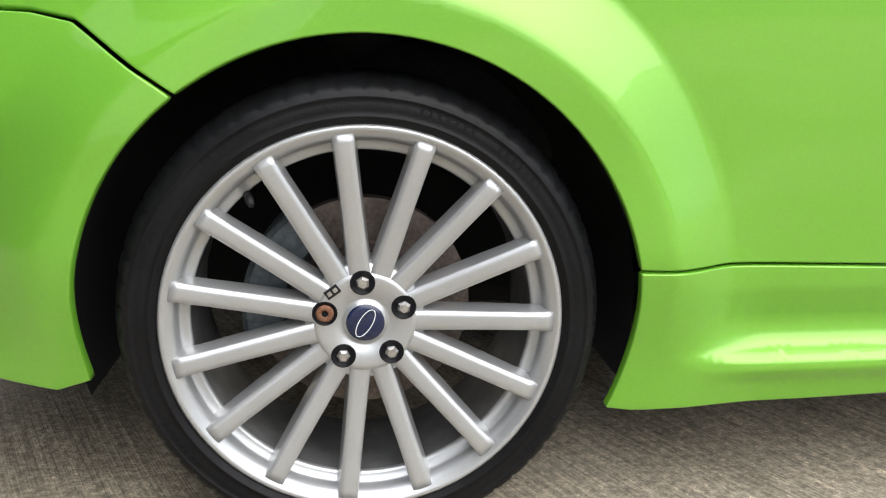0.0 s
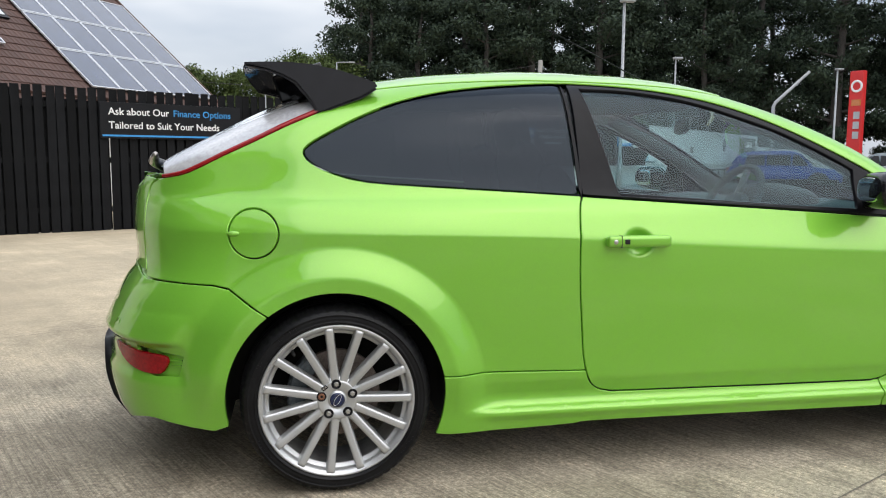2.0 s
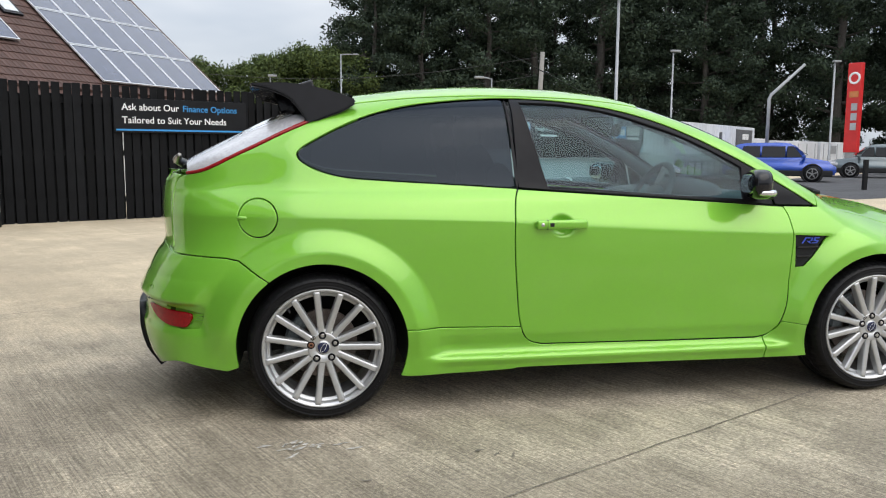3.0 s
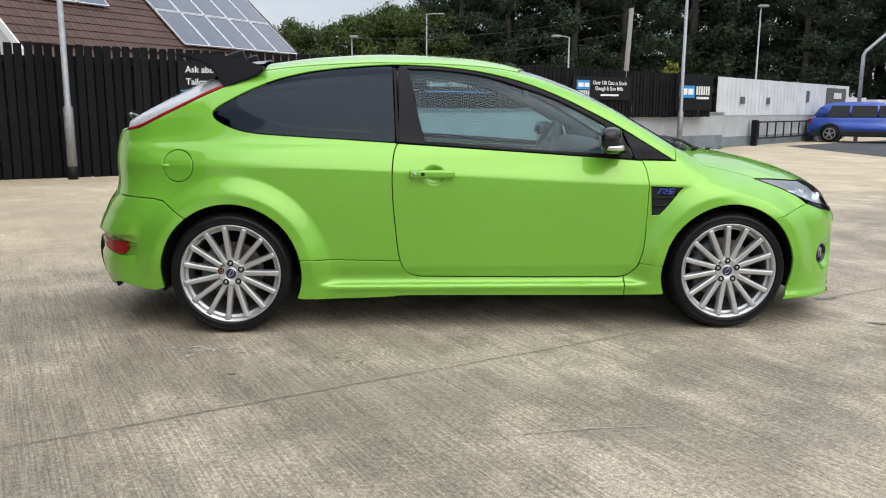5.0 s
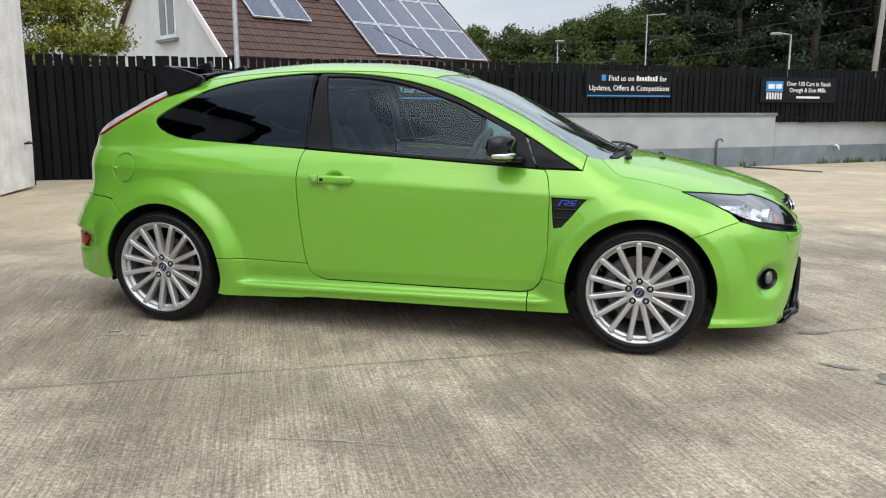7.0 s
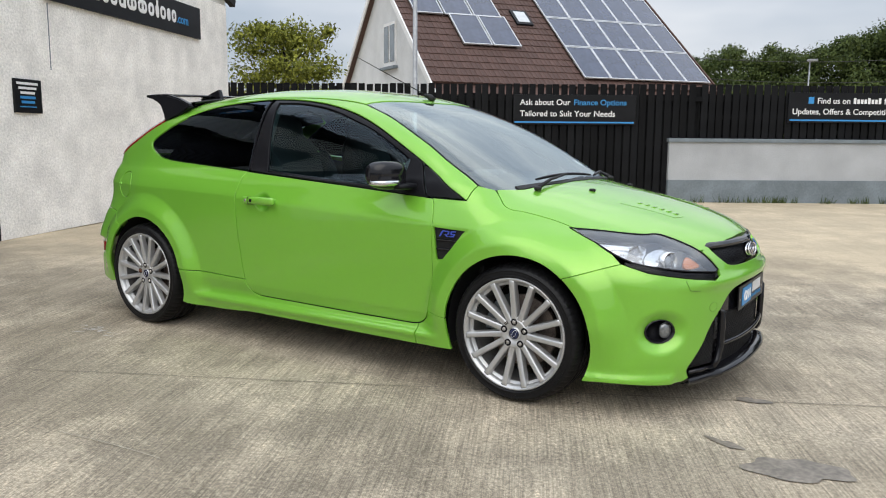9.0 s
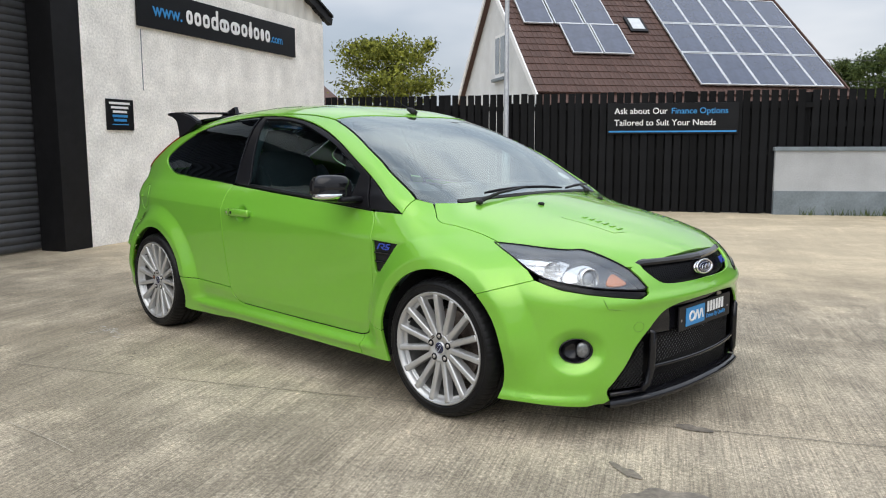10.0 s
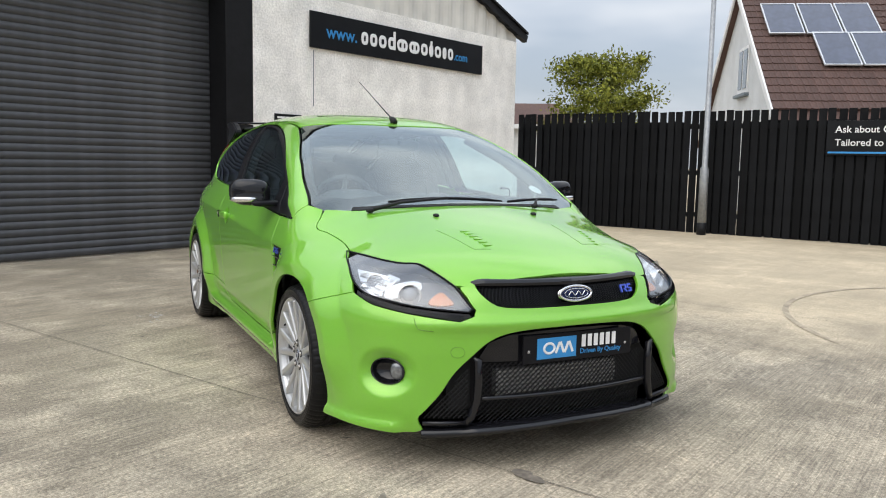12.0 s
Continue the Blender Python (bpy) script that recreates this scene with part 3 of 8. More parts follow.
# near slope: decking, then interlocking tiles course by course
S0, S1 = EAVE_U / math.cos(PITCH), RIDGE_U / math.cos(PITCH)
v = [on_roof(E0 + 0.03, S0, -0.06), on_roof(E1 - 0.03, S0, -0.06), on_roof(E1 - 0.03, S1, -0.06), on_roof(E0 + 0.03, S1, -0.06)]
deck = link_mesh("roof", [*v, *[p - Vector((0, 0, 0.1)) for p in v]], [(0, 1, 2, 3), (7, 6, 5, 4), (0, 4, 5, 1), (1, 5, 6, 2), (2, 6, 7, 3), (3, 7, 4, 0)], TILE, house, flat=True)
GAUGE, TW = 0.33, 0.30
tile_me = bpy.data.meshes.new("tile")
tv, tf = [], []
prof = [(0.0, 0.012), (0.035, 0.026), (0.07, 0.012), (0.15, 0.006), (0.185, 0.020), (0.22, 0.012), (0.30, 0.006)]
for s, lift in ((0.0, 0.020), (GAUGE + 0.05, -0.006)):
    for x, h in prof:
        tv.append((x, s, h + lift))
for x, h in prof:
    tv.append((x, 0.0, -0.03))
k = len(prof)
tf = [(i, i + 1, k + i + 1, k + i) for i in range(k - 1)] + [(2 * k + i, 2 * k + i + 1, i + 1, i) for i in range(k - 1)]
tile_me.from_pydata(tv, [], tf)
tile_me.materials.append(TILE)
slope = Matrix.Translation(on_roof(0, 0)) @ Matrix.Rotation(PITCH, 4, "X")
rest_v, rest_f, picked = [], [], 0
rows = int((S1 - S0) / GAUGE)
for r in range(rows):
    s = S0 + r * GAUGE
    for c in range(int((E1 - E0) / TW)):
        e = E0 + c * TW
        under = (-3.5 < e < -1.8 and 1.5 < s < 2.7) or (-4.6 < e < -1.9 and 3.0 < s < 4.2) or (0.05 < e < 4.35 and 0.05 < s < 4.4)
        if under or s < -0.6:
            continue
        if e < -0.3 and s < 4.6 and picked < 290:
            o = new("tile", tile_me)
            o.parent = deck
            o.matrix_local = slope @ Matrix.Translation((e, s, 0))
            picked += 1
        else:
            base = len(rest_v)
            rest_v += [slope @ Vector((x + e, y + s, z)) for x, y, z in tv]
            rest_f += [tuple(base + i for i in q) for q in tf]
tagged(link_mesh("tiles", rest_v, rest_f, TILE, house, flat=True), kind="stuff")
WHITE_TRIM = surface("white_trim", (0.70, 0.70, 0.69), 0.5, grain=(0.1, 0.05), stain=(0.6, 0.08))
for e in (E0 - 0.02, E1 - 0.02):
    for sgn in (1, -1):
        a = Vector((e, RIDGE_U - sgn * (RIDGE_U - EAVE_U), roof_z(EAVE_U)))
        b = Vector((e, RIDGE_U, roof_z(RIDGE_U)))
        mid, ln = (a + b) / 2, (b - a).length
        part("bargeboard", a_box((0.05, ln, 0.17), mid + Vector((0, 0, -0.03)), Matrix.Rotation(sgn * PITCH, 4, "X"), 0.004), WHITE_TRIM if e < 0 else TILE, house)
part("ridge", a_box((E1 - E0, 0.22, 0.12), ((E0 + E1) / 2, RIDGE_U, roof_z(RIDGE_U) + 0.03), None, 0.05), TILE, house)
# gable window: frame, two panes, sill
WINDOW_FAR = surface("far_window_glass", (0.10, 0.12, 0.13), 0.08, grain=(0.5, 0.2), coat=0.5)
win = part("window", a_box((0.06, 1.15, 1.35), (E0 + 0.17, 3.6, 3.98), None, 0.01), WHITE_TRIM, house, "white framed gable window")
for y in (3.32, 3.88):
    part("pane", a_box((0.02, 0.42, 1.12), (E0 + 0.132, y, 4.0), None, 0.004), WINDOW_FAR, win)
part("sill", a_box((0.16, 1.35, 0.09), (E0 + 0.12, 3.6, 3.26), None, 0.01), PLINTH, win)
# roof light
light = part("roof_window", a_box((0.58, 0.78, 0.06), (0, 0, 0)), BLACK_SATIN, house, "small roof window")
light.matrix_local = Matrix.Translation(on_roof(-0.88, 3.15, 0.06)) @ Matrix.Rotation(PITCH, 4, "X")
part("pane", a_box((0.40, 0.58, 0.02), (0, 0, 0.035)), surface("roof_pane", (0.55, 0.57, 0.58), 0.15, grain=(0.2, 0.1)), light)
# solar panels
CELL = surface("solar_cell", (0.042, 0.052, 0.088), 0.24, grain=(0.16, 0.12), stain=(0.6, 0.15), coat=0.4, coat_rough=0.08)
PV_FRAME = surface("panel_frame", (0.62, 0.63, 0.64), 0.4, 0.6, grain=(0.1, 0.05))
PW, PH = 0.935, 1.58
pv = tagged(empty("solar_panel"), "blue-grey solar panel in an aluminium frame on a tiled roof", "solar panel", "solar panels on the roof")
frame_bm = bmesh.new()
for sx, sy, px, py in ((PW, 0.035, 0, -PH / 2 + 0.0175), (PW, 0.035, 0, PH / 2 - 0.0175), (0.035, PH - 0.07, -PW / 2 + 0.0175, 0), (0.035, PH - 0.07, PW / 2 - 0.0175, 0)):
    box(frame_bm, (sx, sy, 0.045), (px, py, 0.0225), None, 0.003)
part("frame", frame_bm, PV_FRAME, pv)
part("cell_sheet", a_box((PW - 0.07, PH - 0.07, 0.03), (0, 0, 0.018)), CELL, pv)
spots = [(-2.99 + 0.975 * i, 2.24) for i in range(2)] + [(-4.10 + 0.985 * i, 3.76) for i in range(3)] + [(0.47 + 0.945 * i, 0.80 + 1.61 * j) for j in range(3) for i in range(5)]
for i, (e, s) in enumerate(spots):
    m = HM @ Matrix.Translation(on_roof(e, s, 0.085)) @ Matrix.Rotation(PITCH, 4, "X")
    if i == 0:
        pv.matrix_world = m
    else:
        copy_thing(pv, m)

# ---- signs ----
SIGN_BLACK = surface("sign_black", (0.007, 0.0075, 0.009), 0.36, spec=0.2, grain=(0.2, 0.15), stain=(0.5, 0.2))
TEXT_FENCE = Matrix(((1, 0, 0, 0), (0, 0, -1, 0), (0, 1, 0, 0), (0, 0, 0, 1)))
TEXT_WALL = Matrix(((-1, 0, 0, 0), (0, 0, 1, 0), (0, 1, 0, 0), (0, 0, 0, 1)))
FM1, FM2 = along_line(FENCE_A, FENCE_B), along_line((0.05, 11.92), FENCE_C)


def sign(label, m, x0, x1, z0, z1, out):
    """A board from x0 to x1 and z0 to z1 of the frame m; out: the y of its back, with the face away from it."""
    s = tagged(empty("sign"), label, "sign")
    s.matrix_world = m
    part("board", a_box((abs(x1 - x0), 0.03, z1 - z0), ((x0 + x1) / 2, out, (z0 + z1) / 2), None, 0.004), SIGN_BLACK, s)
    return s


def bar(s, x, y, z, wide, tall, material, label=""):
    part("mark", a_box((wide, 0.006, tall), (x, y, z), None, 0.001), material, s, label)


def write(s, words, x, y, z, tall, material, base, align="LEFT"):
    lettering("lettering", words, tall, Matrix.Translation((x, y, z)) @ base, material, s, 0.002, align)


F0 = 6.09   # where the finance board starts along the fence
s = sign("black board sign with white and blue finance lettering on the fence", FM1, F0 - 0.03, F0 + 2.36, 1.42, 2.0, -0.045)
write(s, "Ask about Our", F0 + 0.10, -0.063, 1.80, 0.115, WHITE_PRINT, TEXT_FENCE)
write(s, "Finance Options", F0 + 1.15, -0.063, 1.80, 0.111, BLUE_PRINT, TEXT_FENCE)
write(s, "Tailored to Suit Your Needs", F0 + 0.10, -0.063, 1.58, 0.115, WHITE_PRINT, TEXT_FENCE)
bar(s, F0 + 1.165, -0.063, 1.465, 2.33, 0.03, BLUE_PRINT)
s = sign("black board sign with white lettering above the rendered wall", FM2, 1.60, 3.85, 1.50, 2.08, -0.045)
bar(s, 2.05, -0.063, 1.93, 0.11, 0.13, BLUE_PRINT, "small blue square emblem")
write(s, "Find us on", 2.17, -0.063, 1.87, 0.115, WHITE_PRINT, TEXT_FENCE)
for i in range(8):
    bar(s, 2.93 + 0.072 * i, -0.063, 1.915 + (0.012 if i in (0, 4, 7) else 0), 0.05, 0.085 + (0.03 if i in (0, 4, 7) else 0), WHITE_PRINT)
write(s, "for", 3.52, -0.063, 1.87, 0.115, WHITE_PRINT, TEXT_FENCE)
write(s, "Updates, Offers & Competitions", 1.68, -0.063, 1.66, 0.115, WHITE_PRINT, TEXT_FENCE)
bar(s, 2.73, -0.063, 1.545, 2.18, 0.03, BLUE_PRINT)
s = sign("black board sign with blue emblem and white stock lettering", FM2, 6.45, 8.85, 1.42, 2.02, -0.045)
bar(s, 6.87, -0.063, 1.80, 0.52, 0.24, BLUE_PRINT, "blue emblem panel")
bar(s, 6.77, -0.068, 1.80, 0.20, 0.11, WHITE_PRINT)
bar(s, 7.0, -0.068, 1.80, 0.18, 0.11, WHITE_PRINT)
for i in range(6):
    bar(s, 6.66 + 0.084 * i, -0.063, 1.575, 0.055, 0.16, WHITE_TRIM)
write(s, "Over 130 Cars in Stock", 7.24, -0.063, 1.82, 0.105, WHITE_PRINT, TEXT_FENCE)
write(s, "Omagh & Sion Mills", 7.34, -0.063, 1.67, 0.105, WHITE_PRINT, TEXT_FENCE)
bar(s, 7.95, -0.063, 1.545, 0.75, 0.05, WHITE_PRINT)
s = sign("black board sign with blue emblem at the fence end", FM2, 10.95, 12.86, 1.15, 2.2, -0.045)
bar(s, 11.52, -0.063, 1.70, 0.78, 0.36, BLUE_PRINT, "blue emblem panel")
bar(s, 11.38, -0.068, 1.70, 0.28, 0.18, WHITE_PRINT)
bar(s, 11.70, -0.068, 1.70, 0.26, 0.18, WHITE_PRINT)
for i in range(6):
    bar(s, 12.03 + 0.125 * i, -0.063, 1.74, 0.085, 0.26, WHITE_TRIM)
bar(s, 12.35, -0.063, 1.52, 0.66, 0.07, WHITE_TRIM)
# long sign on the garage: web address with the name as plain letter blocks
s = sign("long black garage sign with blue and white letter shapes", GM, 5.15, 1.14, 2.74, 3.24, 0.03)
write(s, "www.", 4.86, 0.048, 2.905, 0.185, BLUE_PRINT, TEXT_WALL)
shapes = [(0.15, 0.19, 0), (0.16, 0.19, 0), (0.17, 0.19, 0), (0.17, 0.28, 0.045), (0.25, 0.19, 0), (0.25, 0.19, 0), (0.17, 0.19, 0), (0.11, 0.25, 0.03), (0.17, 0.19, 0), (0.11, 0.19, 0), (0.15, 0.19, 0)]
x = 4.17
for wide, tall, rise in shapes:
    wide *= 1.02
    x -= wide / 2
    zc = 2.99 + rise
    ring = [(x + (wide / 2 - 0.03) * math.copysign(abs(math.cos(t)) ** 0.7, math.cos(t)), 0.050, 2.99 + 0.068 * math.copysign(abs(math.sin(t)) ** 0.7, math.sin(t))) for t in np.linspace(0, 2 * math.pi, 25)]
    bv, bf = tube(ring, 0.027, 6)
    block = link_mesh("letter_block", [(p[0], 0.049 + (p[1] - 0.050) * 0.22, p[2]) for p in bv], bf, WHITE_PRINT, s, flat=True)
    if tall > 0.2:
        part("stem", a_box((0.05, 0.012, tall), (x - (wide / 2 - 0.03) * (1 if tall > 0.26 else 0), 0.052, zc), None, 0.008), WHITE_PRINT, block)
    if wide > 0.2:
        part("stem", a_box((0.05, 0.012, 0.15), (x, 0.052, 2.975), None, 0.008), WHITE_PRINT, block)
    x -= wide / 2 + 0.03
write(s, ".com", x + 0.02, 0.048, 2.91, 0.14, BLUE_PRINT, TEXT_WALL)
s = sign("small black wall notice with white and blue lines", GM, 5.76, 5.30, 1.41, 1.79, 0.015)
for i, (wide, tall, mat_) in enumerate(((0.36, 0.028, WHITE_PRINT), (0.30, 0.028, WHITE_PRINT), (0.24, 0.028, WHITE_PRINT), (0.26, 0.03, BLUE_PRINT), (0.22, 0.03, BLUE_PRINT), (0.28, 0.012, BLUE_PRINT))):
    bar(s, 5.55, 0.034, 1.74 - 0.052 * i, wide, tall, mat_)
s = sign("large black sign with blue emblem above the roller door", GM, 9.9, 6.4, 4.55, 5.35, 0.03)
for r, mat_, y in ((0.36, BLUE_PRINT, 0.05), (0.24, WHITE_PRINT, 0.055), (0.13, BLUE_PRINT, 0.06)):
    vv, ff = lathe([(0.0, y), (r, y), (r, y - 0.01)], steps=32, centre=(8.1, 0, 4.95))
    link_mesh("emblem", vv, ff, mat_, s)

# ---- poles ----
GALV = surface("galvanised_steel", (0.30, 0.31, 0.32), 0.5, 0.6, grain=(0.05, 0.12), stain=(0.4, 0.15))


def lamp_post(x, y, tall, label, wide=0.055, sleeve=1.2, arm=0.0, turn=0.0):
    ob = tagged(empty("lamp_post", (x, y, fall(y))), label, "lamp post")
    link_mesh("pole", *tube([(0, 0, 0.15), (0, 0, sleeve), (0, 0, sleeve + 0.05), (0, 0, tall)], [wide * 1.55, wide * 1.5, wide, wide * 0.72], 14), GALV, ob)
    link_mesh("base", *tube([(0, 0, -0.02), (0, 0, 0.22)], wide * 1.62, 14), BLACK_PAINT, ob)
    c, s_ = math.cos(turn), math.sin(turn)
    if arm:
        link_mesh("arm", *tube([(0, 0, tall - 0.02), (arm * 0.5 * c, arm * 0.5 * s_, tall + 0.03), (arm * c, arm * s_, tall + 0.03)], wide * 0.6, 8), GALV, ob)
    part("lamp_head", a_box((0.42, 0.20, 0.09), ((arm + 0.10) * c, (arm + 0.10) * s_, tall + 0.04), Matrix.Rotation(turn, 4, "Z"), 0.03), GALV, ob)
    return ob


lamp_post(-4.72, 8.75, 5.6, "galvanised lamp post in front of the board fence", 0.052)
lamp_post(9.15, 18.25, 5.7, "galvanised lamp post beside the rendered wall", 0.055)
lamp_post(2.6, 50.5, 7.6, "distant grey street lamp before the trees", 0.06, 1.0, 0.9, 0.1)
lamp_post(-1.5, 34.0, 4.6, "distant grey street lamp behind the fence", 0.04, 0.8)
lamp_post(8.3, 30.5, 4.4, "distant grey street lamp behind the fence", 0.045, 0.8, 0.5, 3.3)
lamp_post(16.2, 29.0, 5.6, "thin grey lamp post by the white fence", 0.045, 1.0)
lamp_post(27.5, 33.5, 5.9, "thin grey lamp post by the road", 0.06, 1.0)
bent = tagged(empty("bent_pole", (19.9, 27.3, fall(27.3))), "bent grey steel pole by the white fence", "pole")
link_mesh("pole", *tube([(0, 0, 0), (0, 0, 3.5), (0.10, 0.02, 3.68), (1.42, -0.30, 4.98)], [0.08, 0.075, 0.070, 0.062], 10), GALV, bent)
tele = tagged(empty("telegraph_pole", (15.9, 48.7, fall(48))), "leaning grey wooden telegraph pole", "pole")
link_mesh("pole", *tube([(0, 0, 0), (0.35, 0, 7.9)], [0.19, 0.15], 10), surface("weathered_pole", (0.25, 0.24, 0.22), 0.8, grain=(0.05, 0.2)), tele)
WIRE = surface("cable_black", (0.03, 0.03, 0.03), 0.6)
for k, (zz, y2) in enumerate(((7.6, 46), (6.4, 47))):
    pts = [(16.2 - 30 * t, 48.7 - 2 * t, fall(48) + zz - 1.4 * math.sin(math.pi * t) - 1.0 * t) for t in np.linspace(0, 1, 16)]
    tagged(link_mesh("cable", *tube(pts, 0.014, 5), WIRE), "thin overhead cable sagging before the trees", "cable")

# ---- right hand distance: white fence, railing, containers, road, totem ----
WHITE_SHEET = surface("white_sheet", (0.58, 0.60, 0.63), 0.5, grain=(0.3, 0.05), stain=(1.0, 0.1))
wf = tagged(empty("wall_white"), "white profiled sheet fence on a pale wall", "wall", kind="structure")
WM = along_line((11.32, 21.0), (21.4, 30.74))
wf.matrix_world = WM
L = math.dist((11.32, 21.0), (21.4, 30.74))
v = []
for i in range(161):
    y = 0.0 if i % 4 < 2 else 0.035
    v += [(L * i / 160, y, 0.98), (L * i / 160, y, 2.25)]
link_mesh("sheet", v, [(2 * i, 2 * i + 2, 2 * i + 3, 2 * i + 1) for i in range(160)], WHITE_SHEET, wf, flat=True)
part("wall_face", a_box((L, 0.25, 1.2), (L / 2, 0.16, 0.4)), RENDER, wf)
part("plinth", a_box((L, 0.28, 0.5), (L / 2, 0.155, 0.0)), PLINTH, wf)
GREY_NOTICE = surface("grey_notice", (0.10, 0.105, 0.11), 0.5, grain=(0.06, 0.5))
for x in (2.1, 4.4, 8.6):
    part("notice", a_box((0.30, 0.03, 0.24 if x < 8 else 0.45), (x, -0.02, 1.5 if x < 8 else 1.72), None, 0.003), GREY_NOTICE, wf)
banner = part("banner", a_box((2.6, 0.03, 0.80), (12.2, -0.02, 1.72), None, 0.004), GREY_NOTICE, wf, "grey printed banner with white bars")
for k, (x, wide) in enumerate(((11.95, 0.20), (12.22, 0.20), (12.49, 0.18), (12.74, 0.18))):
    part("mark", a_box((wide, 0.02, 0.26), (x, -0.04, 1.80), None, 0.002), WHITE_PRINT, banner)
rail_ob = tagged(empty("railing", (13.6, 23.2, fall(23))), "black steel railing in front of the white fence", "railing")
rail_ob.matrix_world = along_line((13.55, 22.9), (17.6, 26.9)) @ Matrix.Translation((0, 0, fall(23)))
part("post", a_box((0.20, 0.20, 0.92), (0, 0, 0.46), None, 0.02), BLACK_PAINT, rail_ob)
part("rail", a_box((5.5, 0.045, 0.05), (2.9, 0, 0.84)), BLACK_PAINT, rail_ob)
part("rail", a_box((5.5, 0.045, 0.05), (2.9, 0, 0.26)), BLACK_PAINT, rail_ob)
for i in range(7):
    part("baluster", a_box((0.045, 0.04, 0.58), (0.35 + 0.85 * i, 0, 0.55)), BLACK_PAINT, rail_ob)
ROAD_LINE = surface("road_paint", (0.6, 0.6, 0.58), 0.7, grain=(0.05, 0.15))
m = along_line((9.5, 16.2), (40.0, 40.0))
zr = fall(30) + 0.006
road = tagged(link_mesh("road", [m @ Vector(p) + Vector((0, 0, zr)) for p in ((2.5, -4.5, 0), (60, -22, 0), (60, 2.0, 0), (8, 2.0, 0))], [(0, 1, 2, 3)], ASPHALT), "dark asphalt road surface beyond the yard", "road", kind="structure")
for k, (mx, my, ln, wd, label) in enumerate(((17.5, 21.0, 2.2, 5.9, "white storage container beside the road"), (24.5, 27.5, 2.4, 6.5, "low white cabin beside the road"), (29.5, 34.5, 2.2, 6.0, "white storage container beyond the parked cars"))):
    c = tagged(empty("container"), label, "container")
    c.matrix_world = along_line((19.8, 30.0), (28.0, 36.0)) @ Matrix.Translation((k * 7.0, 0.6, fall(30)))
    bm = a_box((wd, 2.4, 1.75 + 0.15 * (k == 0)), (wd / 2, 1.2, 0.95), None, 0.03)
    part("body", bm, WHITE_SHEET, c)
    for j in range(5):
        part("rib", a_box((0.06, 0.04, 1.6), (0.5 + j * (wd - 1) / 4, -0.02, 0.9)), RENDER, c)
    part("plate", a_box((1.1, 0.03, 0.5), (2.2, -0.03, 1.35)), surface("grey_plate", (0.25, 0.26, 0.27), 0.5, grain=(0.1, 0.1)), c)
RED_SIGN = surface("red_sign", (0.55, 0.02, 0.02), 0.4, grain=(0.3, 0.08))
totem = tagged(empty("totem_sign", (30.7, 36.0, fall(36))), "tall red fuel station totem sign", "sign")
totem.rotation_euler = (0, 0, radians(-68))
part("panel", a_box((0.78, 0.35, 5.0), (0, 0, 3.7), None, 0.05), RED_SIGN, totem)
part("leg", a_box((0.6, 0.25, 1.4), (0, 0, 0.6)), GALV, totem)
vv, ff = lathe([(0.22, -0.17), (0.22, -0.195), (0.34, -0.195), (0.34, -0.17)], steps=30, centre=(0.03, 0, 5.35))
link_mesh("emblem", vv, ff, WHITE_PRINT, totem)
part("price_panel", a_box((0.52, 0.03, 0.34), (0.06, -0.19, 4.45)), AMBER, totem)
for i in range(3):
    part("price_panel", a_box((0.34, 0.03, 0.40), (0.12, -0.19, 3.75 - 0.55 * i)), RENDER, totem)
part("bollard", a_box((0.12, 0.12, 1.0), (0, 0, 0.5)), BLACK_PAINT, tagged(empty("bollard", (18.2, 18.9, fall(19))), "slim black bollard at the road edge", "bollard"))


